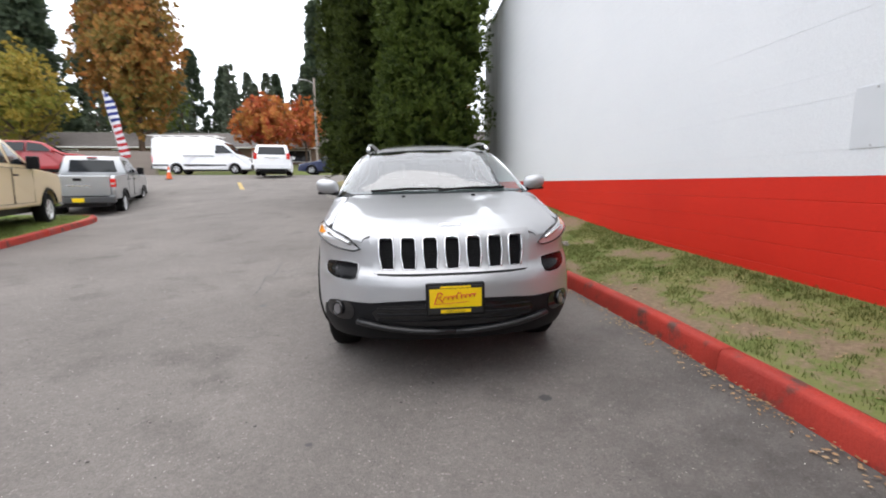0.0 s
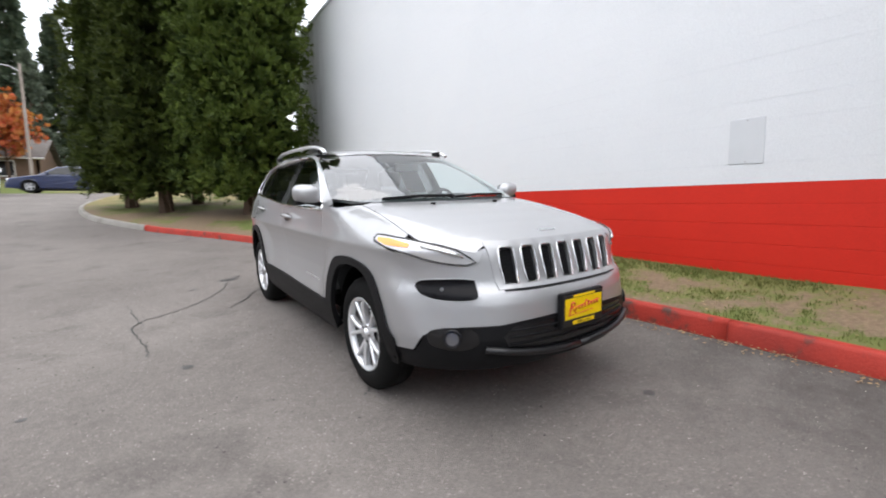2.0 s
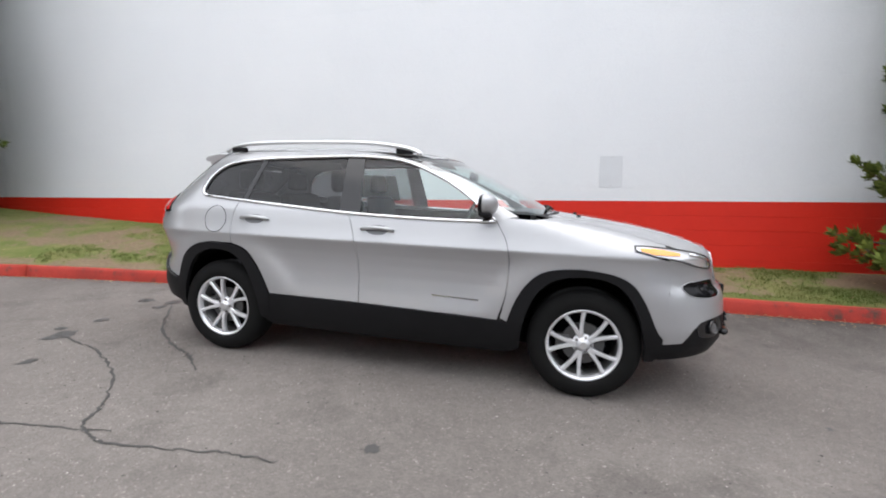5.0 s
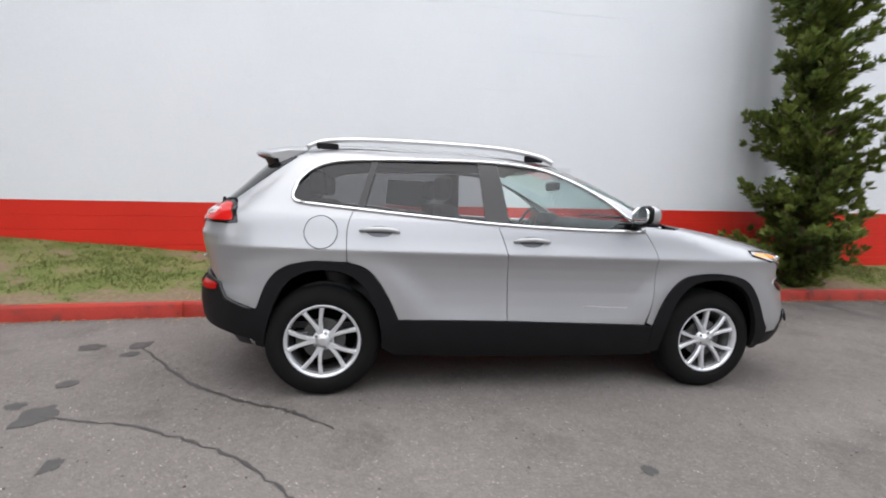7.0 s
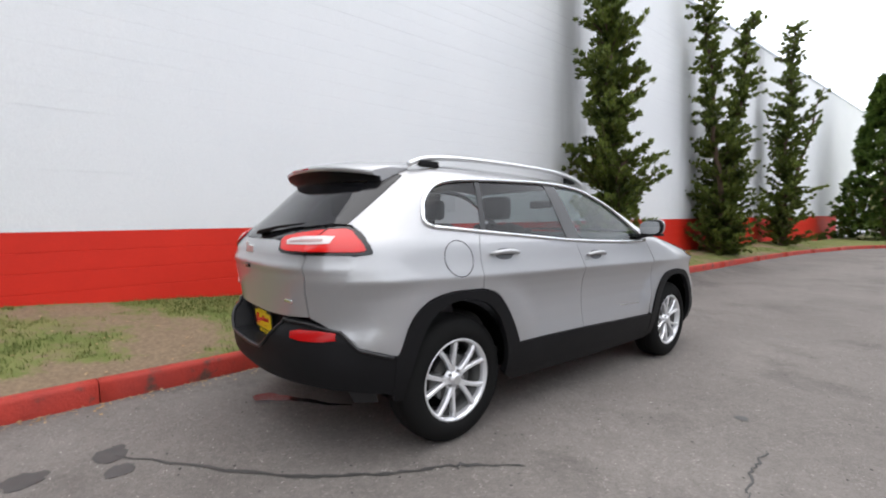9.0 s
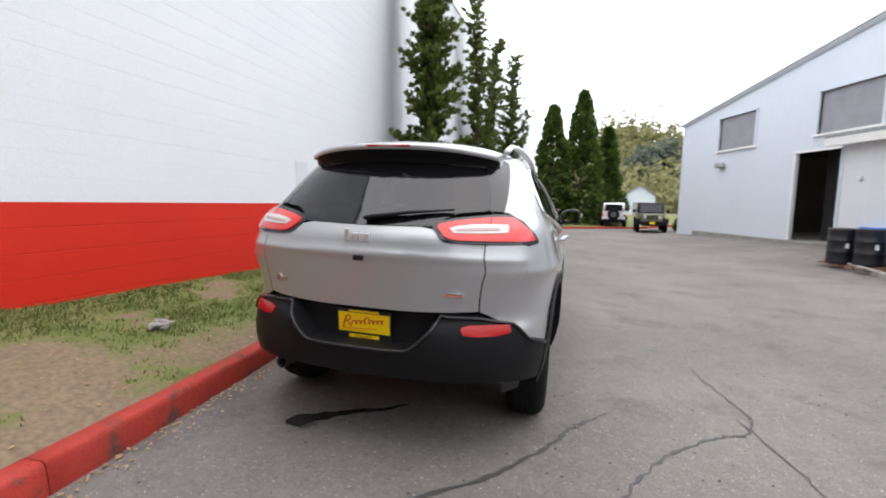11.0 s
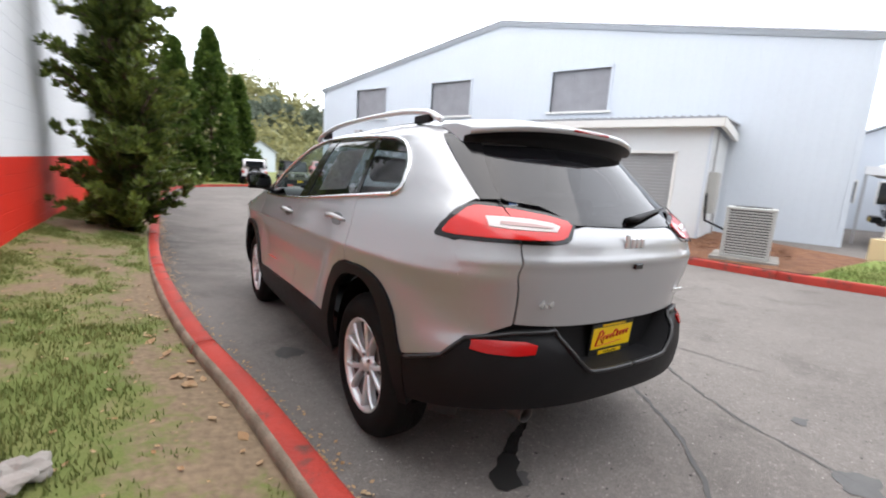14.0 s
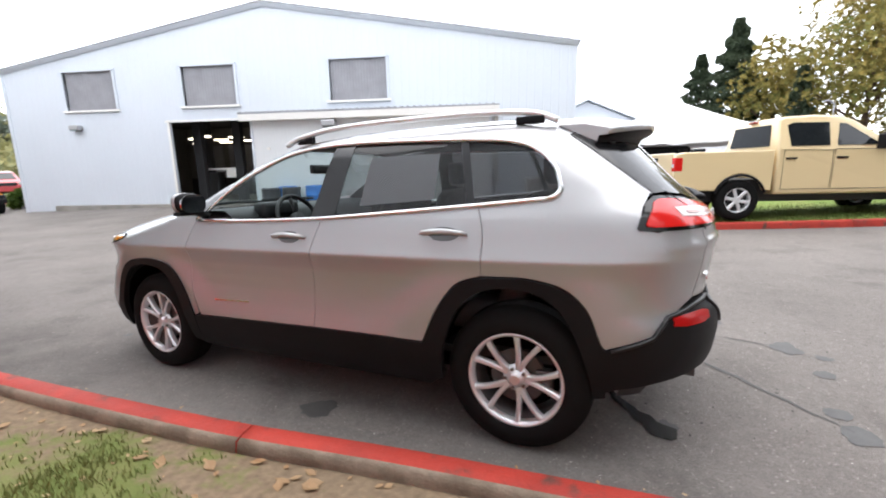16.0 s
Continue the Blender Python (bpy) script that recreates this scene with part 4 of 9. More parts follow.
Z_CUTS = (.85, .875, .892, .905, .916, .926, .936, .944, .952, .965)      # rows that hold the shoulder crease
G_CUTS = (.95, .968, .98, .99, 1.0, 1.012, 1.03, 1.055)               # rows that hold the tailgate crease


def flare(y, z):
    """How far the body swells out over the wheel arches."""
    if z > .945:
        return 0.0
    k = max(1 - smooth01(.55, .73, math.hypot(y - cy, z - .36)) for cy in (-1.35, 1.35))
    return max(0.0, WF(z) - W(z)) * k


def side_x(y, z):
    """Half width of the body at a place along it and a height."""
    w = W(z) * (1 - 0.006 * min(1.0, ((y - 0.1) / 1.4) ** 2)) + flare(y, z)
    a, b = Y0F(z), YF(z)
    if y < a:
        t = min(1.0, (a - y) / (a - b))
        return w * max(0.0, 1 - t ** NF(z)) ** (1 / NF(z))
    c, d = Y0R(z), YR(z)
    if y > c:
        t = min(1.0, (y - c) / (d - c))
        return w * max(0.0, 1 - t ** NR(z)) ** (1 / NR(z))
    return w


def front_y(x, z):
    w, a, b, n = W(z) * 0.994, Y0F(z), YF(z), NF(z)
    t = min(1.0, abs(x) / w)
    return a - (a - b) * max(0.0, 1 - t ** n) ** (1 / n)


def rear_y(x, z):
    w, c, d, n = W(z) * 0.994, Y0R(z), YR(z), NR(z)
    t = min(1.0, abs(x) / w)
    return c + (d - c) * max(0.0, 1 - t ** n) ** (1 / n)


def top_at(x, y, lo=0.9, hi=1.648):
    """Height of the upper surface (bonnet, roof) over a place in plan."""
    for _ in range(34):
        m = (lo + hi) / 2
        w = W(m)
        if abs(x) < w and front_y(x, m) < y < rear_y(x, m):
            lo = m
        else:
            hi = m
    return (lo + hi) / 2


LF, LR = 1.55, 1.35   # unrolled lengths of the front and rear corners


def f_side(sgn):
    def f(y, z):
        return Vector((sgn * side_x(y, z), y, z))
    return f


def f_wrap(sgn):
    """Unrolled lower body: u is y along the side, then goes on round the front and rear corners."""
    def f(u, z):
        if u < -1.25:
            ph = min(math.pi / 2, (-1.25 - u) / LF * math.pi / 2)
            n = NF(z)
            y = Y0F(z) - (Y0F(z) - YF(z)) * math.sin(ph) ** (2 / n)
            return Vector((sgn * (W(z) * 0.994 + flare(y, z)) * max(0, math.cos(ph)) ** (2 / n), y, z))
        if u > 1.5:
            ph = min(math.pi / 2, (u - 1.5) / LR * math.pi / 2)
            n = NR(z)
            y = Y0R(z) + (YR(z) - Y0R(z)) * math.sin(ph) ** (2 / n)
            return Vector((sgn * (W(z) * 0.994 + flare(y, z)) * max(0, math.cos(ph)) ** (2 / n), y, z))
        return Vector((sgn * side_x(u, z), u, z))
    return f


def uf(x, z):
    """The unrolled place of a front point at half-width x."""
    t = min(1.0, abs(x) / (W(z) * 0.994))
    return -1.25 - LF * math.acos(t ** (NF(z) / 2)) / (math.pi / 2)


def ur(x, z):
    t = min(1.0, abs(x) / (W(z) * 0.994))
    return 1.5 + LR * math.acos(t ** (NR(z) / 2)) / (math.pi / 2)


def UY(y, z):
    """The unrolled place of a point round the front corner, given its y."""
    t = min(1.0, max(0.0, (Y0F(z) - y) / (Y0F(z) - YF(z))))
    return (-1.25 - LF * math.asin(t ** (NF(z) / 2)) / (math.pi / 2), z)


def VY(y, z):
    t = min(1.0, max(0.0, (y - Y0R(z)) / (YR(z) - Y0R(z))))
    return (1.5 + LR * math.asin(t ** (NR(z) / 2)) / (math.pi / 2), z)


def edge_run(fn, pts, n=5):
    """A polyline of (y, z) points, cut fine and carried to the unrolled body."""
    out = []
    for (a, b), (c, d) in zip(pts, pts[1:]):
        out += [fn(a + (c - a) * i / n, b + (d - b) * i / n) for i in range(n)]
    return out + [fn(*pts[-1])]


def f_front(x, z):
    return Vector((x, front_y(x, z), z))


def f_rear(x, z):
    return Vector((x, rear_y(x, z), z))


def f_top(x, y):
    return Vector((x, y, top_at(x, y)))


def surf_normal(f, a, b, e=0.004):
    n = (f(a + e, b) - f(a - e, b)).cross(f(a, b + e) - f(a, b - e))
    return n.normalized() if n.length > 1e-12 else Vector((0, 0, 1))


BODY_MID = Vector((0, 0.1, 0.8))


def patch(poly, f, sa=0.06, sb=0.05, off=0.0, flange=0.014, mid=BODY_MID, cuts=()):
    """A panel cut to a polygon on a surface f(a, b), with its edge turned in."""
    bm = bmesh.new()
    vs = [bm.verts.new((a, b, 0)) for a, b in poly]
    bm.faces.new(vs)
    bm.normal_update()
    bmesh.ops.triangulate(bm, faces=bm.faces, ngon_method='EAR_CLIP')
    for axis, step, no in ((0, sa, (1, 0, 0)), (1, sb, (0, 1, 0))):
        lo, hi = min(p[axis] for p in poly), max(p[axis] for p in poly)
        n = int((hi - lo) / step)
        at = [lo + (hi - lo) * i / (n + 1) for i in range(1, n + 1)]
        if axis == 1:
            near = [c for c in cuts if lo + .004 < c < hi - .004]
            at = sorted([c for c in at if all(abs(c - q) > .008 for q in near)] + near)
        for c in at:
            co = (c, 0, 0) if axis == 0 else (0, c, 0)
            bmesh.ops.bisect_plane(bm, geom=bm.verts[:] + bm.edges[:] + bm.faces[:], dist=1e-5, plane_co=co, plane_no=no)
    bmesh.ops.dissolve_degenerate(bm, dist=1e-5, edges=bm.edges)
    info = {}
    for v in bm.verts:
        a, b = v.co.x, v.co.y
        p = f(a, b)
        n = surf_normal(f, a, b)
        if n.dot(p - mid) < 0:
            n = -n
        info[v] = (p + n * off, n)
    edge = [e for e in bm.edges if len(e.link_faces) == 1]
    inner = {}
    if flange:
        for e in edge:
            for v in e.verts:
                if v not in inner:
                    inner[v] = None
    for v, (p, n) in info.items():
        v.co = p
    for fc in bm.faces:
        fc.normal_update()
        c = sum((info[v][1] for v in fc.verts), Vector())
        if fc.normal.dot(c) < 0:
            fc.normal_flip()
    if flange:
        for v in inner:
            p, n = info[v]
            inner[v] = bm.verts.new(p - n * flange)
        for e in edge:
            a, b = e.verts
            fc = e.link_faces[0]
            lp = [l for l in fc.loops if l.edge is e][0]
            a, b = lp.vert, lp.link_loop_next.vert
            bm.faces.new((b, a, inner[a], inner[b]))
    for fc in bm.faces:
        fc.smooth = True
    if flange:
        for e in edge:
            e.smooth = False
    return bm


def panel(name, poly, f, m, parent=suv, label="", **k):
    bm = patch(poly, f, **k)
    return part(name, bm, m, parent, label)


def along(f, pts, off):
    out = []
    for a, b in pts:
        p, n = f(a, b), surf_normal(f, a, b)
        if n.dot(p - BODY_MID) < 0:
            n = -n
        out.append(p + n * off)
    return out


def smooth2(pts, per=6, closed=False):
    q = [(a, b, 0) for a, b in pts]
    return [(p.x, p.y) for p in catmull(q, per)]


# side lines, as (place along the car, height)
BELT = [(-.76, 1.122), (-.30, 1.118), (.27, 1.132), (.67, 1.156), (1.18, 1.190), (1.50, 1.214)]
WTOP = [(-.76, 1.122), (-.58, 1.262), (-.47, 1.336), (-.32, 1.414), (-.11, 1.494), (.10, 1.528), (.375, 1.536), (.72, 1.524), (1.06, 1.506), (1.285, 1.484), (1.42, 1.440), (1.515, 1.355), (1.55, 1.265), (1.50, 1.214)]
WTOP_S = smooth2(WTOP[:13], 7) + [(1.551, 1.246), (1.540, 1.229), (1.522, 1.218), (1.50, 1.214)]
BELT_S = smooth2(BELT, 5)


def belt_z(y):
    return float(np.interp(y, [p[0] for p in BELT_S], [p[1] for p in BELT_S]))


def wtop_z(y):
    return float(np.interp(y, [p[0] for p in WTOP_S[:-5]], [p[1] for p in WTOP_S[:-5]]))


def arch(cy, pts):
    return [(cy + a, b) for a, b in pts]


# wheel-arch outlines: outer edge of the cladding, and the opening
AO_F = smooth2([(-.86, .475), (-.905, .61), (-.962, .716), (-1.03, .79), (-1.11, .832), (-1.25, .852), (-1.38, .850), (-1.51, .828), (-1.61, .775), (-1.69, .66), (-1.755, .52), (-1.80, .46)], 4)
AI_F = smooth2([(-.945, .30), (-.965, .48), (-1.02, .64), (-1.09, .735), (-1.19, .79), (-1.35, .808), (-1.48, .785), (-1.58, .715), (-1.655, .58), (-1.70, .42), (-1.71, .30)], 4)
AO_R = smooth2([(.895, .51), (.955, .64), (1.02, .745), (1.09, .82), (1.18, .855), (1.32, .866), (1.45, .860), (1.585, .822), (1.68, .73), (1.735, .585), (1.76, .555)], 4)
AI_R = smooth2([(.985, .32), (1.0, .48), (1.06, .65), (1.13, .745), (1.22, .80), (1.34, .818), (1.46, .80), (1.57, .725), (1.645, .58), (1.69, .42), (1.70, .32)], 4)
G = 0.0022   # half a shut gap

HOODLINE = [(x, front_y(x, z)) for x, z in ((.525, .925), (.60, .953), (.68, .983), (.735, .999))] + [(.752, -1.62), (.742, -1.35), (.728, -1.12)]  # (x, y)
HL_S = smooth2(HOODLINE, 5)


def hood_edge_yz(sh=0.0):
    return [(y, top_at(x + sh, y)) for x, y in HL_S]


# rear edge of the quarter, beside the black pillar cover
DPIL = [(rear_y(x, z) - d, z) for x, z, d in ((.668, 1.219, .002), (.648, 1.30, .016), (.618, 1.39, .034), (.578, 1.47, .058), (.560, 1.50, .066))]

for sgn, sd in ((-1, "right"), (1, "left")):
    fs, fw = f_side(sgn), f_wrap(sgn)
    # front wing: arch, shut lines, bonnet edge
    he = hood_edge_yz(0.002)
    poly = [(-.86 - G, .478)] + [p for p in AO_F[1:] if p[0] > -1.79]
    poly += [(-1.80, .60), (-1.83, .80), (-1.80, .93), (-1.70, .957), (-1.605, .977), (-1.597, 1.016), (-1.70, 1.011), (-1.80, 1.005)]
    poly += [q for q in he if q[0] > -1.80]
    poly += [(-1.0, 1.140), (-.84, 1.147), (-.765, 1.128)]
    poly += smooth2([(-.765 - G, 1.12), (-.835 - G, 1.0), (-.858 - G, .86), (-.848 - G, .66), (-.815 - G, .50)], 4)[1:]
    panel("front_wing", poly, fs, M_PAINT, sa=0.04, sb=0.035, cuts=Z_CUTS)
    # doors
    front_edge = smooth2([(-.765 + G, 1.12), (-.835 + G, 1.0), (-.858 + G, .86), (-.848 + G, .66), (-.80 + G, .487)], 4)
    mid_edge = smooth2([(.272, 1.128), (.225, 1.0), (.200, .89), (.186, .7), (.182, .51)], 4)
    rear_edge = smooth2([(1.18, 1.188), (1.206, 1.12), (1.218, 1.05), (1.216, .95), (1.212, .872)], 4)
    door = panel("front_door", front_edge + [(a - G, b) for a, b in mid_edge[::-1]] + [q for q in BELT_S[::-1] if -.75 < q[0] < .26], fs, M_PAINT, sa=0.05, sb=0.03, cuts=Z_CUTS)
    arc = [(a - 0.006, b + 0.006) for a, b in AO_R if a < 1.205]
    door2 = panel("rear_door", [(a + G, b) for a, b in mid_edge] + [(.88, .516)] + arc + [(a - G, b) for a, b in rear_edge[::-1]] + [q for q in BELT_S[::-1] if .28 < q[0] < 1.17], fs, M_PAINT, sa=0.05, sb=0.03, cuts=Z_CUTS)
    # rear quarter, up round the window to the roof
    arc = [(a, b + 0.006) for a, b in AO_R if a > 1.22]
    poly = [(a + G, b) for a, b in rear_edge] + arc[1:-1] + [(1.77, .57), (1.93, .618)]
    up_tail = [(1.985, .70), (1.995, .85), (1.985, .98), (1.945, 1.062), (1.90, 1.072), (1.872, 1.10), (1.88, 1.17), (1.905, 1.222)]
    dpil = DPIL + [(1.60, 1.535), (1.56, 1.556)]
    poly += up_tail + dpil + [(1.42, 1.563), (1.2, 1.570), (1.10, 1.572)]
    win = [q for q in WTOP_S if q[0] > 1.10]
    poly += [(1.10, wtop_z(1.10) + 0.004)] + [(a, b + 0.002) for a, b in win] + [(1.20, 1.193)]
    panel("rear_quarter", poly, fs, M_PAINT, sa=0.04, sb=0.03, cuts=Z_CUTS)
    # cant rail and screen pillar
    lower = [q for q in WTOP_S if q[0] <= 1.10] + [(1.10, wtop_z(1.10))]
    upper = [(1.10, 1.572), (.7, 1.582), (.375, 1.582), (.2, 1.572), (.04, 1.553), (-.13, 1.512), (-.30, 1.445), (-.47, 1.372), (-.62, 1.300), (-.79, 1.215), (-.90, 1.156), (-.84, 1.148)]
    panel("roof_pillar", lower + upper, fs, M_PAINT, sa=0.06, sb=0.03)
    # side glass
    bz = lambda y: belt_z(y) + 0.004
    fg = [(-.73, 1.128)] + [(a + 0.008, b - 0.008) for a, b in WTOP_S if -.74 < a < .235] + [(.245, wtop_z(.245) - 0.008), (.188, bz(.188))] + [q for q in BELT_S[::-1] if -.72 < q[0] < .18]
    if sgn < 0:     # the driver's window is wound down
        panel("front_door_glass", fg, fs, M_GLASS, label="clear side window glass", off=-0.006, flange=0)
    rg = [(.352, bz(.352)), (.382, wtop_z(.382) - 0.008)] + [(a, b - 0.008) for a, b in WTOP_S if .40 < a < 1.03] + [(1.04, wtop_z(1.04) - 0.008), (1.125, bz(1.125))] + [q for q in BELT_S[::-1] if .37 < q[0] < 1.1]
    panel("rear_door_glass", rg, fs, M_TINT, label="dark privacy glass", off=-0.006, flange=0)
    qg = [(1.165, bz(1.165)), (1.082, wtop_z(1.082) - 0.008)] + [(a - 0.008, b - 0.008) for a, b in WTOP_S if 1.09 < a and b > 1.235] + [(1.50, 1.224)] + [q for q in BELT_S[::-1] if 1.18 < q[0] < 1.49]
    panel("quarter_glass", qg, fs, M_TINT, label="dark privacy glass", off=-0.006, flange=0)
    # black pillar covers
    panel("pillar_cover", [(.188, bz(.188)), (.245, wtop_z(.245) - 0.006), (.382, wtop_z(.382) - 0.006), (.352, bz(.352))], fs, M_GLOSSBLK, off=-0.002, flange=0.004)
    panel("pillar_cover", [(1.125, bz(1.125)), (1.04, wtop_z(1.04) - 0.006), (1.082, wtop_z(1.082) - 0.006), (1.165, bz(1.165))], fs, M_GLOSSBLK, off=-0.002, flange=0.004)
    # bright trim round the windows
    bm = tube(bmesh.new(), along(fs, WTOP_S, 0.004), 0.012, 8)
    part("window_trim", bm, M_CHROME, suv, "bright chrome window surround", True)
    bm = tube(bmesh.new(), along(fs, [(a, b - 0.002) for a, b in BELT_S], 0.005), 0.011, 6)
    part("belt_trim", bm, M_CHROME, suv, "bright chrome belt strip", True)
    # cladding: arches and sill
    panel("front_arch_cladding", AO_F + [(-1.80, .36), (-1.76, .30)] + AI_F[::-1] + [(-.86, .33)], fs, M_BLACKPL, off=0.012, flange=0.035, sa=0.05, sb=0.05)
    panel("rear_arch_cladding", AO_R + [(1.76, .40), (1.75, .33)] + AI_R[::-1] + [(.90, .345)], fs, M_BLACKPL, off=0.012, flange=0.035, sa=0.05, sb=0.05)
    panel("sill_cladding", [(-.86, .474), (-.80, .482), (.18, .506), (.90, .512), (.985, .33), (.9, .27), (0, .255), (-.86, .26), (-.945, .30)], fs, M_BLACKPL, off=0.010, flange=0.05, sa=0.1, sb=0.05)
    # door handles
    for d, hy, hz in ((door, .046, 1.026), (door2, 1.021, 1.058)):
        bm = bmesh.new()
        pts = [(hy - .12, hz), (hy - .10, hz + .004), (hy - .05, hz + .008), (hy, hz + .010), (hy + .05, hz + .008), (hy + .10, hz + .004), (hy + .12, hz)]
        offs = (0.004, 0.022, 0.034, 0.037, 0.034, 0.022, 0.004)
        c = [along(fs, [p], o)[0] for p, o in zip(pts, offs)]
        tube(bm, c, 0.016, 8, flat=0.9, radii=[.008, .014, .016, .017, .016, .014, .008])
        h = part("door_handle", bm, M_PAINT, d, "body-coloured pull handle", True)
        # flat grey patch on the door skin paints the shade of the handle recess
        bm = patch(smooth2([(hy - .085, hz), (hy - .05, hz + .028), (hy, hz + .034), (hy + .05, hz + .028), (hy + .085, hz), (hy + .05, hz - .026), (hy, hz - .032), (hy - .05, hz - .026)], 3), fs, off=0.0012, flange=0.002, sa=0.03, sb=0.02)
        part("handle_cup", bm, M_GREYP, d, "shaded handle recess")
    # maker's script on the front door, as a plain low bar
    panel("door_script", [(-.67, .594), (-.35, .603), (-.35, .612), (-.67, .603)], fs, M_CHROME, label="thin bright script bar", off=0.002, flange=0.003)
    # mirror
    bm = bmesh.new()
    bmesh.ops.create_uvsphere(bm, u_segments=28, v_segments=18, radius=1)
    for v in bm.verts:
        x, y, z = v.co
        k = 1 if y < 0 else 0.55
        v.co = Vector((sgn * (0.965 + 0.100 * math.copysign(abs(x) ** 0.75, x)), -.700 + 0.078 * y * k, 1.228 + 0.070 * math.copysign(abs(z) ** 0.8, z) + 0.012 * x))
    bmesh.ops.recalc_face_normals(bm, faces=bm.faces)
    for f in bm.faces:
        f.material_index = 1 if f.calc_center_median().y > -.690 else 0
    mir = part("door_mirror", bm, [M_PAINT, M_BLACKPL], suv, "silver mirror cap on a black foot", True)
    bm = bmesh.new()
    tube(bm, [(sgn * .845, -.70, 1.15), (sgn * .90, -.71, 1.165), (sgn * .96, -.725, 1.18)], 0.032, 8, flat=0.6)
    box(bm, sgn * .965 - .085, sgn * .965 + .085, -.745, -.665, 1.160, 1.184, bevel=0.01)
    part("mirror_foot", bm, M_BLACKPL, mir)
    bm = bmesh.new()
    bmesh.ops.create_circle(bm, cap_ends=True, segments=28, radius=1)
    for v in bm.verts:
        v.co = Vector((sgn * .965 + 0.082 * math.copysign(abs(v.co.x) ** .7, v.co.x), -.664, 1.230 + 0.054 * math.copysign(abs(v.co.y) ** .7, v.co.y)))
    r = bmesh.ops.extrude_face_region(bm, geom=bm.faces[:])
    bmesh.ops.translate(bm, verts=[v for v in r["geom"] if isinstance(v, bmesh.types.BMVert)], vec=(0, .012, 0))
    bmesh.ops.recalc_face_normals(bm, faces=bm.faces)
    part("mirror_glass", bm, mat("mirror_silver", (0.85, 0.87, 0.88), 0.02, metal=1.0), mir)
    # roof rail
    bm = bmesh.new()
    pts = [(sgn * .585, 1.50, 1.572), (sgn * .592, 1.40, 1.612), (sgn * .60, 1.22, 1.632), (sgn * .605, .95, 1.642), (sgn * .61, .5, 1.645), (sgn * .61, .2, 1.638), (sgn * .612, 0.02, 1.618), (sgn * .615, -.10, 1.595), (sgn * .62, -.17, 1.562)]
    tube(bm, catmull(pts, 5), 0.021, 8, flat=0.75)
    rail = part("roof_rail", bm, M_SATIN, suv, "bright satin roof rail", True)
    for y0, y1, z1 in ((1.30, 1.44, 1.602), (-.10, .03, 1.615)):
        part("rail_foot", boxbm(sgn * .60 - .014, sgn * .60 + .014, y0, y1, 1.565, z1, bevel=0.008), M_BLACKPL, rail)

# fuel flap on the right quarter
fs = f_side(-1)
ring = [(1.372 + .098 * math.cos(a), 1.043 + .098 * math.sin(a)) for a in np.linspace(0, 2 * math.pi, 40)]
bm = tube(bmesh.new(), along(fs, ring[:-1], -0.0005), 0.0028, 5, closed=True)
part("fuel_flap_gap", bm, M_GLOSSBLK, suv)
disc = [(1.372 + .094 * math.cos(a), 1.043 + .094 * math.sin(a)) for a in np.linspace(0, 2 * math.pi, 40)][:-1]
panel("fuel_flap", disc, fs, M_PAINT, off=0.0012, flange=0.003, sa=0.05, sb=0.04)

# bonnet, roof
hood = [(x - .002, y) for x, y in HL_S]
fr = [(x, front_y(x, .988 - .045 * max(0, (abs(x) - .40) / .12) ** 2)) for x in np.linspace(-.515, .515, 17)]
hood_poly = fr + [(x, y) for x, y in hood] + [(.66, -1.085), (.45, -1.135), (.2, -1.16), (0, -1.165), (-.2, -1.16), (-.45, -1.135), (-.66, -1.085)] + [(-x, y) for x, y in hood[::-1]]
bonnet = panel("bonnet", hood_poly, f_top, M_PAINT, sa=0.06, sb=0.06, label="silver bonnet with a raised middle")
ROOF_EDGE = [(.0, -.31), (.3, -.275), (.50, -.16), (.565, .0), (.57, .4), (.575, .8), (.575, 1.2), (.555, 1.50), (.52, 1.66)]
roof_poly = ROOF_EDGE + [(.3, 1.735), (0, 1.755), (-.3, 1.735)] + [(-x, y) for x, y in ROOF_EDGE[:0:-1]]
panel("roof_panel", roof_poly, f_top, M_PAINT, sa=0.09, sb=0.1, flange=0.012)
# screens
PIL = [(-.90, 1.156), (-.79, 1.215), (-.62, 1.300), (-.47, 1.372), (-.30, 1.445), (-.13, 1.512), (.04, 1.553), (.10, 1.560)]


def screen_x(z):
    y = float(np.interp(z, [p[1] for p in PIL], [p[0] for p in PIL]))
    return side_x(y, z) - 0.003


edge_z = [1.20, 1.25, 1.30, 1.35, 1.40, 1.45, 1.50, 1.54]
ws = [(x, 1.176) for x in np.linspace(-.70, .70, 13)] + [(screen_x(z), z) for z in edge_z] + [(.45, 1.558), (.2, 1.566), (-.2, 1.566), (-.45, 1.558)] + [(-screen_x(z), z) for z in edge_z[::-1]]
panel("windscreen", ws, f_front, M_WSGLASS, off=-0.004, flange=0, sa=0.08, sb=0.03, label="sloping clear windscreen")
panel("screen_cowl", [(x, 1.150) for x in np.linspace(-.72, .72, 15)] + [(x, 1.182) for x in np.linspace(.70, -.70, 15)], f_front, M_BLACKPL, off=-0.012, flange=0.02, sa=0.08, sb=0.02)
panel("screen_header", [(x, 1.54 + .018 * (1 - (x / .53) ** 2)) for x in np.linspace(-.53, .53, 13)] + [(x, 1.572 + .012 * (1 - (x / .53) ** 2)) for x in np.linspace(.53, -.53, 13)], f_front, M_PAINT, off=0.0005, flange=0.004, sa=0.08, sb=0.02)
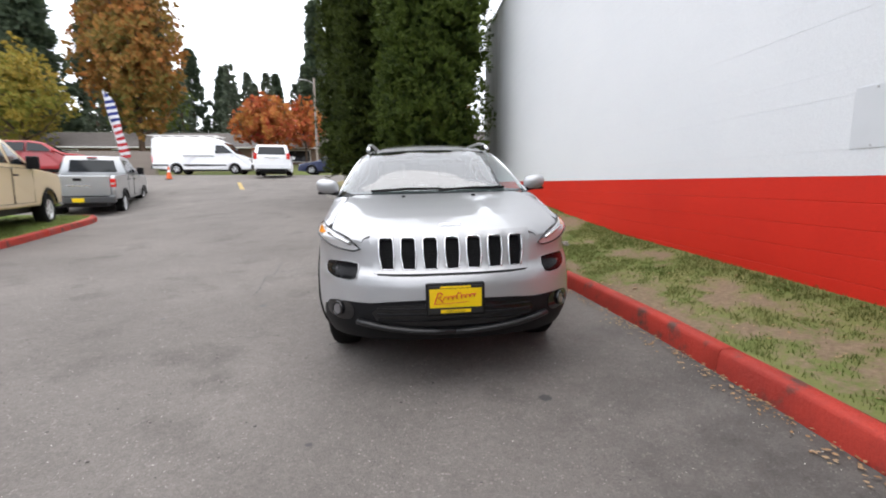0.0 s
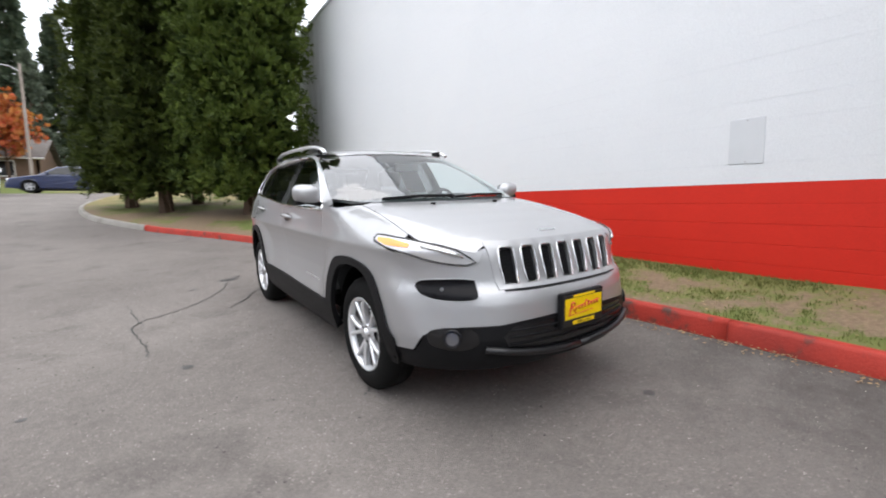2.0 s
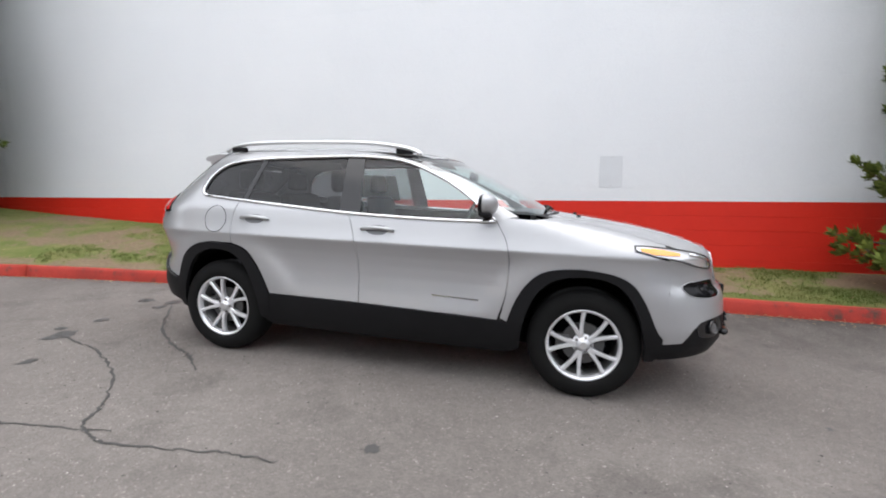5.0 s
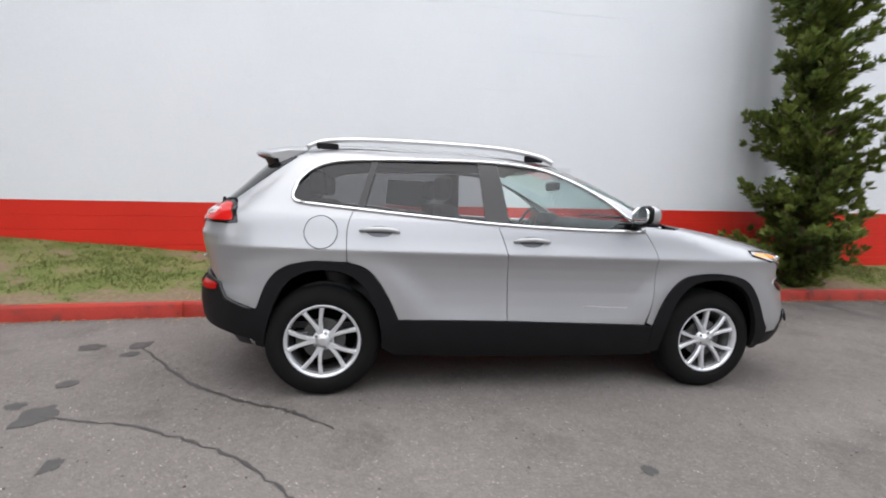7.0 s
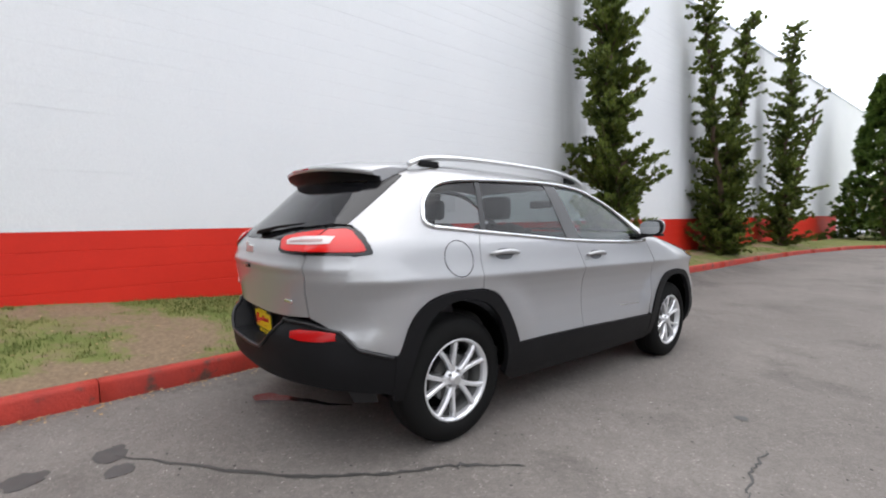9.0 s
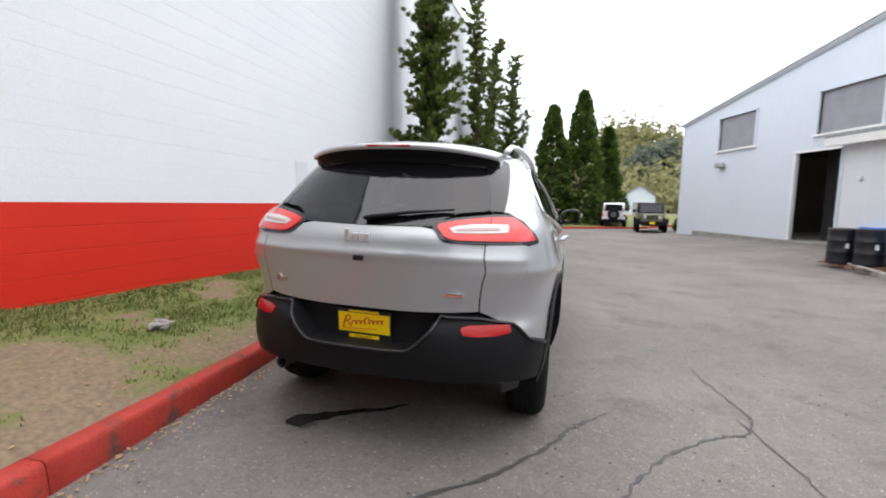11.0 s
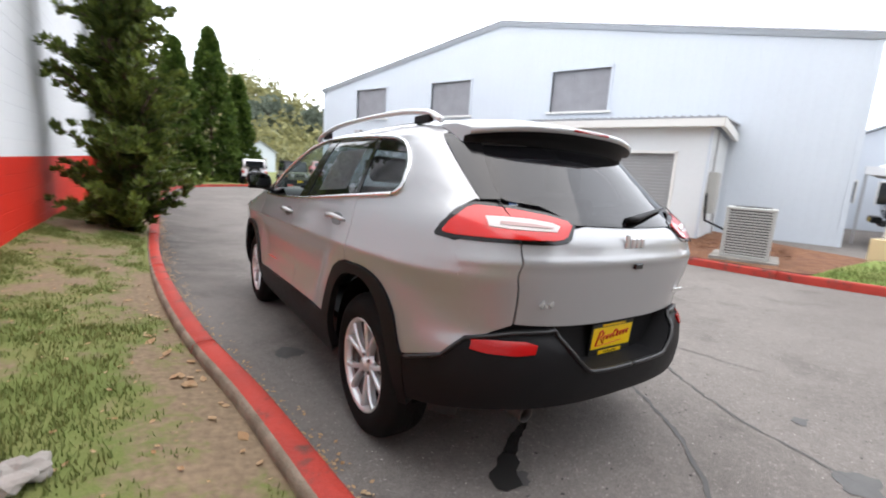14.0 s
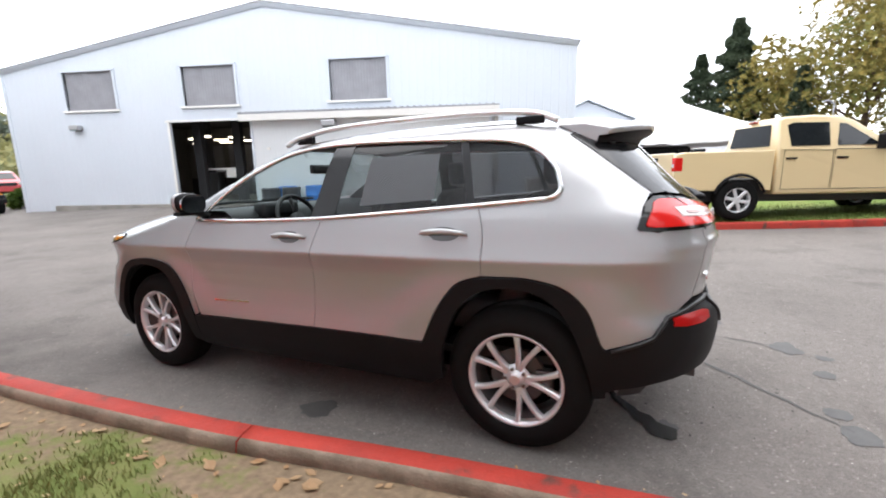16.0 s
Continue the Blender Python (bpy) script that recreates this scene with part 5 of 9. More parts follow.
rear_glass = [(-.36, 1.140), (0, 1.132), (.36, 1.140), (.40, 1.175), (.46, 1.205), (.58, 1.218), (.60, 1.232), (.585, 1.30), (.555, 1.38), (.52, 1.45), (0, 1.475), (-.52, 1.45), (-.555, 1.38), (-.585, 1.30), (-.60, 1.232), (-.58, 1.218), (-.46, 1.205), (-.40, 1.175)]
panel("rear_window", rear_glass, f_rear, M_REARGLASS, off=0.002, flange=0.006, sa=0.07, sb=0.04, label="dark rear window")
for sgn in (-1, 1):
    panel("pillar_cover", [(sgn * .60, 1.222)] + [(sgn * (side_x(y, z) - .001), z) for y, z in DPIL] + [(sgn * .50, 1.50), (sgn * .52, 1.45), (sgn * .555, 1.38), (sgn * .585, 1.30)], f_rear, M_GLOSSBLK, off=0.003, flange=0.006, sa=0.03, sb=0.03)
# roof spoiler
bm = bmesh.new()
n = 20
rows = []
for i in range(n + 1):
    x = -.585 + 1.17 * i / n
    q = 1 - (abs(x) / .585) ** 2.6
    ya, za = 1.50, top_at(x * .985, 1.50) + 0.004
    yb, zb = rear_y(x * .97, 1.462) - .004, 1.462
    ye, ze = yb + .055 + .03 * q, 1.516 + 0.036 * q
    ym = (ya + ye) / 2
    zm = max((za + ze) / 2 + .014, min(za, top_at(x * .985, min(ym, 1.66)) + .006))
    rows.append([bm.verts.new(c) for c in ((x, ya, za), (x, ym, zm), (x, ye - .012, ze + .006), (x, ye, ze - .006), (x, ye - .010, ze - .024), (x, (ye + yb) / 2 - .02, (ze + zb) / 2), (x, yb, zb))])
for a, b in zip(rows, rows[1:]):
    for k in range(6):
        fc = bm.faces.new((a[k], a[k + 1], b[k + 1], b[k]))
        fc.material_index = 0 if k < 4 else 1
        fc.smooth = True
for r in (rows[0], rows[-1]):
    fc = bm.faces.new(r)
    fc.material_index = 0
bmesh.ops.recalc_face_normals(bm, faces=bm.faces)
spoiler = link_bm("roof_spoiler", bm, [M_PAINT, M_BLACKPL], suv, "silver roof spoiler, black underneath")
part("brake_light", boxbm(-.13, .13, 1.890, 1.916, 1.540, 1.551, bevel=0.003), M_DKREDLENS, spoiler)
part("aerial", tube(bmesh.new(), [(0.0, 1.40, 1.615), (0.0, 1.45, 1.632), (.0, 1.50, 1.628)], 0.010, 6), M_BLACKPL, suv)

# ---- front ----
def bump_front(name, poly, m, label="", **k):
    return panel(name, poly, f_front, m, label=label, **k)


# painted carrier behind the lamp and grille joints
for sgn in (-1, 1):
    panel("lamp_carrier", [(sgn * .452, .86), (sgn * .64, .87), (sgn * .64, .955), (sgn * .52, .945), (sgn * .46, .965), (sgn * .452, .97)], f_front, M_PAINT, off=-0.005, flange=0.004, sa=.04, sb=.03)
# painted bumper skin, wrapped from arch to arch
for sgn in (-1, 1):
    fw = f_wrap(sgn)
    U = lambda x, z: (uf(x, z), z)
    hl_low = [U(.80, .930), U(.74, .903), U(.66, .884), U(.585, .873), U(.53, .868)]
    poly = edge_run(UY, [(-1.755, .52), (-1.80, .60), (-1.83, .80), (-1.80, .93)]) + [U(.82, .966)] + hl_low
    poly += [U(.50, .925), U(.485, .955), U(.43, .85), U(.41, .745)]
    poly += [U(x, .737 - 0.0 * x) for x in (.35, .2, .0)]
    poly += [U(0.0, .60), U(.2, .60), U(.36, .592), U(.48, .578), U(.60, .576), U(.70, .568), U(.770, .52), U(.795, .43), UY(-1.80, .42), UY(-1.772, .47)]
    panel("front_bumper_skin", poly, fw, M_PAINT, sa=0.04, sb=0.03, flange=0.02, cuts=Z_CUTS)
    # dark lower bumper
    poly = [UY(-1.772, .40), UY(-1.80, .416), U(.790, .424), U(.766, .514), U(.70, .563), U(.60, .571), U(.48, .573), U(.36, .588), U(.2, .596), U(0, .596), U(0, .335), U(.3, .335), U(.6, .33), UY(-1.8, 0.305), UY(-1.74, 0.32)]
    panel("lower_bumper", poly, fw, M_BLACKPL, sa=0.06, sb=0.05, off=-0.004, flange=0.03)
    panel("air_intake", [U(0, .575), U(.2, .575), U(.42, .565), U(.47, .52), U(.44, .455), U(.3, .44), U(0, .437)], fw, M_GLOSSBLK, sa=0.08, sb=0.04, off=0.001, flange=0.003, label="gloss black lower intake")
    bm = tube(bmesh.new(), along(fw, [U(x, .405 + .06 * (x / .55) ** 2) for x in (0, .12, .24, .36, .46, .55)], 0.014), 0.024, 8, flat=0.8)
    part("lower_bar", bm, M_RIDGE, suv, "dark lower lip bar", True)
    for z, r in ((.548, .006), (.515, .009), (.478, .006)):
        bm = tube(bmesh.new(), along(fw, [U(x, z) for x in (0, .12, .24, .36, .44)], 0.006), r, 6, flat=0.7)
        part("intake_slat", bm, M_BLACKPL, suv, smooth=True)
    panel("fog_pocket", smooth2([U(.60, .566), U(.68, .568), U(.742, .550), U(.758, .51), U(.735, .465), U(.64, .452), U(.582, .485), U(.578, .535)], 3), fw, M_GLOSSBLK, sa=.03, sb=.03, off=0.001, flange=0.003, label="gloss black fog lamp pocket")
    # fog lamp
    lamp = along(fw, [U(.675, .515)], 0.006)[0]
    nrm = surf_normal(fw, *U(.675, .515))
    nrm = nrm if nrm.y < 0 else -nrm
    fog = part("fog_lamp", cyl(bmesh.new(), lamp - nrm * .02, nrm, 0.032, .026, 24), M_FOG, suv, "round fog lamp")
    bm = bmesh.new()
    q = nrm.to_track_quat('Z', 'Y').to_matrix().to_4x4()
    tube(bm, [Matrix.Translation(lamp + nrm * .004) @ q @ Vector((.041 * math.cos(a), .041 * math.sin(a), 0)) for a in np.linspace(0, 2 * math.pi, 24, endpoint=False)], .008, 6, closed=True, up=nrm)
    part("fog_bezel", bm, M_GLOSSBLK, fog)
    # mid lamp pocket
    pk = smooth2([U(.545, .80), U(.60, .808), U(.68, .806), U(.745, .796), U(.765, .765), U(.755, .722), U(.70, .702), U(.62, .700), U(.565, .712), U(.545, .755)], 3)
    low = panel("lower_lamp", pk, fw, M_SMOKE, off=0.003, flange=0.004, sa=0.03, sb=0.02, label="smoked lower lamp in a silver pocket")
    bm = tube(bmesh.new(), along(fw, pk, 0.002), 0.003, 6, closed=True)
    part("lamp_rim", bm, M_PAINT, low, smooth=True)
    part("lamp_bulb", cyl(bmesh.new(), along(fw, [U(.68, .755)], .003)[0], nrm, .010, .005, 16), M_FOG, low)
    # slim upper lamp
    hl = smooth2([U(.53, .890), U(.60, .945), U(.68, .975), U(.76, .997), U(.835, 1.012)], 3)
    hl += smooth2([UY(-1.602, 1.012), UY(-1.612, 0.985), U(.86, .955), U(.80, .934), U(.72, .901), U(.64, .882), U(.57, .875)], 3)
    head = panel("headlamp", hl, fw, M_HEADLENS, off=0.002, flange=0.012, sa=0.03, sb=0.015, label="slim swept-back clear headlamp")
    bm = tube(bmesh.new(), along(fw, hl, 0.003), 0.0048, 6, closed=True)
    part("lamp_edge", bm, M_GLOSSBLK, head, smooth=True)
    am = [U(.775, .977), U(.80, .988), U(.83, .999), UY(-1.63, 1.0), UY(-1.64, 0.983), U(.86, .966), U(.82, .962), U(.79, .961)]
    panel("turn_lamp", am, fw, M_AMBER, parent=head, off=0.005, flange=0.004, sa=0.03, sb=0.015, label="amber turn lamp")
    bm = tube(bmesh.new(), along(fw, [U(x, z) for x, z in ((.585, .918), (.63, .936), (.69, .955), (.74, .968))], 0.006), 0.010, 6)
    part("lamp_reflector", bm, M_CHROME, head, smooth=True)

# grille: seven upright slots in the nose panel
GX = [-.378, -.252, -.126, 0, .126, .252, .378]
GB, GT = .768, .955


def slot(cx, k=0.0):
    w0, w1 = .036, .043
    return [(cx * .985 - w0, GB), (cx * .985 + w0, GB), (cx + w1, GB + .09), (cx + w1 - .002, GT - .012), (cx + w1 - .014, GT), (cx - w1 + .014, GT), (cx - w1 + .002, GT - .012), (cx - w1, GB + .09)]


bounds = [-.475] + [(a + b) / 2 for a, b in zip(GX, GX[1:])] + [.475]
for i, cx in enumerate(GX):
    a, b = bounds[i], bounds[i + 1]
    s = slot(cx)
    a0, b0 = a * (.95 if i == 0 else 1), b * (.95 if i == 6 else 1)
    left = [(a0, .748), (cx, .748), (cx, GB), s[0], s[7], s[6], s[5], (cx, GT), (cx, .986), (a, .986)]
    right = [(b0, .748), (b, .986), (cx, .986), (cx, GT), s[4], s[3], s[2], s[1], (cx, GB), (cx, .748)]
    for pl in (left, right):
        panel("nose_panel", pl, f_front, M_PAINT, sa=0.04, sb=0.04, flange=0.03, off=0.004)
    panel("grille_mesh", [(cx - .05, GB - .01), (cx + .05, GB - .01), (cx + .05, GT + .005), (cx - .05, GT + .005)], f_front, M_BLACKPL, off=-0.02, flange=0)
    bm = tube(bmesh.new(), along(f_front, s, 0.005), 0.0048, 6, closed=True)
    ringp = part("grille_surround", bm, M_CHROME, suv, "bright chrome grille slot surround", True)
    bm = bmesh.new()
    for zz in np.arange(GB + .012, GT - .008, .016):
        tube(bm, along(f_front, [(cx - .036, zz), (cx, zz), (cx + .036, zz)], -0.012), .0022, 4)
    for xx in (-.024, -.012, 0, .012, .024):
        tube(bm, along(f_front, [(cx + xx, GB + .004), (cx + xx, GT - .006)], -0.012), .002, 4)
    part("mesh_insert", bm, M_BLACKPL, ringp)
# thin black bar drawn for the shadow line under the nose panel
bm = tube(bmesh.new(), along(f_front, [(x, .742) for x in np.linspace(-.43, .43, 15)], 0.006), 0.004, 6)
part("grille_lower_edge", bm, M_GLOSSBLK, suv)


def word(text, m, loc, size, xdir, updir, parent, name, label="", depth=0.003, shear=0.0, align='CENTER'):
    """Raised lettering in the built-in font, as a mesh."""
    cu = bpy.data.curves.new(name, 'FONT')
    cu.body = text
    cu.size = size
    cu.extrude = depth
    cu.shear = shear
    cu.align_x, cu.align_y = align, 'CENTER'
    tmp = bpy.data.objects.new("tmp", cu)
    scene.collection.objects.link(tmp)
    dg = bpy.context.evaluated_depsgraph_get()
    me = bpy.data.meshes.new_from_object(tmp.evaluated_get(dg))
    bpy.data.objects.remove(tmp)
    bpy.data.curves.remove(cu)
    xd, ud = Vector(xdir).normalized(), Vector(updir).normalized()
    nd = xd.cross(ud)
    mtx = Matrix(((xd.x, ud.x, nd.x, loc[0]), (xd.y, ud.y, nd.y, loc[1]), (xd.z, ud.z, nd.z, loc[2]), (0, 0, 0, 1)))
    me.transform(mtx)
    me.materials.clear()
    me.materials.append(m)
    ob = new(name, me)
    ob.parent = parent
    if label:
        tagged(ob, label=label)
    return ob


# small maker's badge on the bonnet lip, as a plain bar
bm = patch([(-.062, -2.085), (.062, -2.085), (.058, -2.06), (-.058, -2.06)], f_top, off=0.003, flange=0.004)
part("bonnet_badge", bm, M_CHROME, bonnet, "small chrome badge")


def dealer_plate(cx, yf, z0, z1, tip, facing, parent, holder):
    """A yellow dealer plate in a black frame. facing -1: towards the nose side."""
    s = facing
    e = new("dealer_plate")
    e.parent = parent
    tagged(e, label="yellow dealer plate with red script in a black frame")
    up = Vector((0, -s * tip, 1)).normalized()
    xd = Vector((-s, 0, 0)) if s > 0 else Vector((1, 0, 0))
    nd = xd.cross(up)
    o = Vector((cx, yf, (z0 + z1) / 2))
    hh = (z1 - z0) / 2

    def slab(name, w, h, dz, t0, t1, m, bev=0.004):
        bm = boxbm(-w, w, dz - h, dz + h, t0, t1, bevel=bev)
        for v in bm.verts:
            v.co = o + xd * v.co.x + up * v.co.y + nd * v.co.z
        bmesh.ops.recalc_face_normals(bm, faces=bm.faces)
        return part(name, bm, m, e)
    if holder:
        slab("plate_holder", .165, hh + .012, 0, -.03, .004, M_BLACKPL, .008)
    slab("plate_frame", .155, hh, 0, 0, .008, M_BLACKINK)
    slab("plate_face", .146, hh * .66, hh * .12, .004, .0095, M_YELLOW, .002)
    slab("frame_strip", .085, hh * .12, -hh * .80, .006, .0105, M_YELLOW, .001)
    slab("frame_strip", .085, hh * .07, hh * .89, .006, .0100, M_YELLOW, .001)
    # script name of the dealer, drawn as a plain stroke
    bm = bmesh.new()
    def ink(pts, r):
        tube(bm, [o + xd * a + up * (hh * .12 + b) + nd * .0105 for a, b in pts], r, 5, flat=.5)
    ink([(-.118, -.030), (-.108, .004), (-.100, .030), (-.085, .036), (-.074, .026), (-.082, .010), (-.098, .004), (-.084, -.006), (-.070, -.024)], .0065)
    th = [2 * math.pi * 7.5 * i / 119 for i in range(120)]
    ink([(-.066 + .182 * a / th[-1] - .0075 * math.sin(a), .016 * a / th[-1] - .010 + .0115 * (1 - math.cos(a)) * (1.5 if 3.2 < a / 6.2832 < 4.2 else .8)) for a in th], .0052)
    ink([(-.120, -.034), (-.02, -.030), (.07, -.024)], .003)
    part("plate_script", bm, M_REDINK, e, "red script stroke")
    word("KIRKLAND", M_BLACKINK, o - up * hh * .80 + nd * .0108, hh * .26, xd, up, e, "frame_lettering", "black town name on the plate frame", depth=.0004)
    return e, o, xd, up, nd, hh


dealer_plate(0, -2.345, .522, .694, 0.02, -1, suv, True)

# ---- rear ----
for sgn in (-1, 1):
    fw = f_wrap(sgn)
    V = lambda x, z: (ur(x, z), z)
    # tailgate half, with its shut line
    gate = [V(0, .735), V(.2, .735), V(.45, .742), V(.595, .752), V(.612, .90), V(.615, 1.0), V(.612, 1.074), V(.52, 1.073), V(.43, 1.080), V(.385, 1.104), V(.365, 1.125), V(.30, 1.135), V(0, 1.13)]
    panel("tailgate_skin", gate, fw, M_PAINT, sa=0.05, sb=0.03, flange=0.014, cuts=G_CUTS)
    # corner panel between the gate and the quarter
    poly = [V(.80, .64), V(.70, .70), V(.602, .748), V(.618, .90), V(.621, 1.0), V(.618, 1.075)]
    poly += [V(.70, 1.075), V(.78, 1.076)]
    poly += edge_run(VY, [(1.943, 1.060), (1.985, .98), (1.995, .85), (1.985, .70), (1.93, .622)])
    panel("rear_corner", poly, fw, M_PAINT, sa=0.03, sb=0.025, flange=0.014, cuts=G_CUTS)
    # lower bumper
    poly = [VY(1.757, 0.555), VY(1.77, 0.566), VY(1.93, .616), VY(1.985, .694), V(.70, .702), V(.60, .728), V(.45, .732)]
    rim = smooth2([(.42, .728), (.385, .66), (.29, .574), (.225, .560), (.1, .557), (0, .557)], 4)
    poly += [V(*q) for q in rim] + [V(0, .425), V(.35, .425), V(.62, .42), V(.78, .40), VY(1.8, 0.375), VY(1.745, 0.355)]
    panel("rear_bumper", poly, fw, M_BLACKPL, sa=0.06, sb=0.05, off=0.008, flange=0.03, label="black textured rear bumper")
    ridge = edge_run(VY, [(1.775, .560), (1.93, .609), (1.985, .684)], 4) + [V(.72, .690), V(.66, .704), V(.60, .716), V(.52, .720), V(.46, .720)] + [V(*q) for q in rim]
    bm = tube(bmesh.new(), along(fw, ridge, 0.010), 0.011, 8, flat=0.8)
    part("bumper_ridge", bm, M_RIDGE, suv, "satin black raised bumper edge", True)
    bm = bmesh.new()
    outer = [bm.verts.new(c) for c in along(fw, [V(*q) for q in rim], 0.008)]
    back = [bm.verts.new((sgn * q[0] * .93, 2.10 + .02 * (.73 - q[1]) / .17, q[1] + .008)) for q in rim]
    for a, b, c, d in zip(outer, outer[1:], back[1:], back):
        bm.faces.new((a, b, c, d))
    tops = [bm.verts.new((sgn * x, 2.10, .74)) for x in (.38, 0)]
    bm.faces.new(back + [tops[1], tops[0]])
    bmesh.ops.recalc_face_normals(bm, faces=bm.faces)
    part("plate_recess", bm, M_BLACKPL, suv, "black plate recess")
    panel("rear_reflector", [V(.52, .672), V(.56, .681), V(.67, .683), V(.735, .680), V(.745, .650), V(.70, .641), V(.60, .638), V(.535, .645)], fw, M_DKREDLENS, off=0.014, flange=0.01, sa=0.03, sb=0.02, label="red bumper reflector")
    # tail lamp over the gate and the corner
    tl = [V(.378, 1.132), V(.388, 1.147), V(.46, 1.164), V(.55, 1.177), V(.62, 1.186), VY(1.945, 1.190), VY(1.93, 1.189)]
    tl += [VY(1.917, 1.180), VY(1.903, 1.13), VY(1.893, 1.096), VY(1.90, 1.088), VY(1.93, 1.083), V(.74, 1.081), V(.64, 1.080), V(.54, 1.079), V(.48, 1.080), V(.445, 1.084), V(.42, 1.094)]
    ts = [V(.355, 1.134), V(.372, 1.160), V(.45, 1.180), V(.55, 1.194), V(.62, 1.203), VY(1.945, 1.207), VY(1.915, 1.206)]
    ts += [VY(1.885, 1.18), VY(1.870, 1.12), VY(1.862, 1.085), VY(1.87, 1.074), VY(1.91, 1.069), V(.74, 1.067), V(.64, 1.066), V(.54, 1.065), V(.47, 1.067), V(.43, 1.072), V(.40, 1.086)]
    tail = panel("tail_lamp", tl, fw, M_REDLENS, off=0.012, flange=0.012, sa=0.025, sb=0.015, label="red tail lamp with a clear inner bar")
    panel("lamp_surround", ts, fw, M_GLOSSBLK, parent=tail, off=0.005, flange=0.012, sa=0.025, sb=0.015)
    panel("reverse_lamp", [V(.44, 1.128), V(.47, 1.138), V(.55, 1.147), V(.64, 1.151), V(.70, 1.151), V(.705, 1.118), V(.64, 1.112), V(.55, 1.109), V(.465, 1.108)], fw, M_REVLENS, parent=tail, off=0.015, flange=0.003, sa=0.03, sb=0.02)
    panel("lamp_core", [V(.47, 1.122), V(.55, 1.132), V(.64, 1.136), V(.665, 1.136), V(.668, 1.126), V(.64, 1.124), V(.55, 1.120), V(.48, 1.117)], fw, M_CORELENS, parent=tail, off=0.018, flange=0.003, sa=0.03, sb=0.02, label="pink-grey middle of the clear bar")
    bm = tube(bmesh.new(), along(fw, [V(.617, 1.215), V(.617, 1.13), V(.617, 1.058)], 0.0135), 0.003, 5)
    part("lamp_split", bm, M_GLOSSBLK, tail)
dealer_plate(0, 2.128, .560, .712, -.10, 1, suv, False)
# badges on the gate: plain chrome shapes
bm = bmesh.new()
for i, x in enumerate((.072, .030, -.004, -.038)):
    yy = rear_y(x, 1.078) + .006
    box(bm, x - .0135, x + .0135, yy - .004, yy + .006, 1.052, 1.112 if i == 0 else 1.094, bevel=.005)
part("gate_badge", bm, M_SATIN, suv, "chrome maker's badge as a plain shape")
word("4x4", M_CHROME, (.492, rear_y(.49, .835) + .004, .835), .052, (-1, 0.12, 0), (0, -0.02, 1), suv, "drive_badge", "chrome four-wheel-drive lettering", shear=0.3)
bm = boxbm(-.53, -.415, rear_y(.47, .825) - .004, rear_y(.47, .825) + .008, .818, .836, bevel=.003)
part("trim_badge", bm, M_CHROME, suv, "small chrome trim badge")
bm = boxbm(-.028, .028, rear_y(0, .98) - .004, rear_y(0, .98) + .012, .965, .99, bevel=.005)
part("reversing_camera", bm, M_GLOSSBLK, suv)
bm = bmesh.new()
tube(bm, [Vector((.0, rear_y(0, 1.165) + .02, 1.165)), Vector((-.04, rear_y(.04, 1.17) + .03, 1.172)), Vector((-.22, rear_y(.22, 1.195) + .028, 1.20)), Vector((-.44, rear_y(.44, 1.215) + .02, 1.222))], .02, 8, flat=.5, radii=[.024, .026, .016, .008])
part("rear_wiper", bm, M_BLACKPL, suv, "black rear wiper", True)
bm = bmesh.new()
lathe(bm, [(.026, .0), (.027, .16), (.029, .188), (.032, .192), (.034, .186), (.034, .0)], Matrix.Translation((.51, 1.93, .385)) @ Vector((0, 1, -.06)).to_track_quat('Z', 'X').to_matrix().to_4x4(), 24)
bmesh.ops.recalc_face_normals(bm, faces=bm.faces)
tip = part("exhaust_tip", bm, M_ROTOR, suv, "dull steel exhaust tip", True)
part("exhaust_bore", cyl(bmesh.new(), (.51, 1.98, .382), (0, 1, -.06), .0262, .06, 20), M_DASH, tip)
# windscreen wipers
for x0, x1 in ((-.55, .05), (.02, .60)):
    bm = bmesh.new()
    p = [Vector((x, front_y(x, z) - .012, z + .006)) for x, z in ((x0, 1.185), ((x0 + x1) / 2, 1.20), (x1, 1.196))]
    tube(bm, p, .012, 6)
    part("wiper", bm, M_BLACKPL, suv, "black windscreen wiper")
for x in (-.28, .28):
    p = f_top(x, -1.30)
    part("washer_jet", cyl(bmesh.new(), p, (0, 0, 1), .016, .012, 10), M_BLACKPL, bonnet)

# dark inner shell behind the shut gaps, and underside
bm = bmesh.new()
nz, nu = 26, 120
us = np.linspace(-1.25 - LF, 1.5 + LR, nu + 1)
for sgn in (-1, 1):
    fw = f_wrap(sgn)
    grid = []
    for j in range(nz + 1):
        z = .30 + (1.10 - .30) * j / nz
        row = []
        for u in us:
            p = fw(u, z)
            row.append(bm.verts.new((p.x * .955, p.y * .978, z)))
        grid.append(row)
    for j in range(nz):
        for i in range(nu):
            c = (us[i] + us[i + 1]) / 2
            z = .30 + .8 * (j + .5) / nz
            if any(math.hypot(c - cy, z - .36) < .52 for cy in (-1.33, 1.34)) or (z > .93 and c < -.9) or (z < .78 and c > 2.05):
                continue
            bm.faces.new((grid[j][i], grid[j][i + 1], grid[j + 1][i + 1], grid[j + 1][i]))
bmesh.ops.delete(bm, geom=[v for v in bm.verts if not v.link_faces], context='VERTS')
part("inner_shell", bm, M_DASH, suv)
bm = boxbm(-.60, .60, -1.7, 1.35, .24, .40, bevel=.03)
box(bm, -.60, .60, 1.35, 1.95, .36, .42, bevel=.02)
part("underbody", bm, M_WELL, suv)
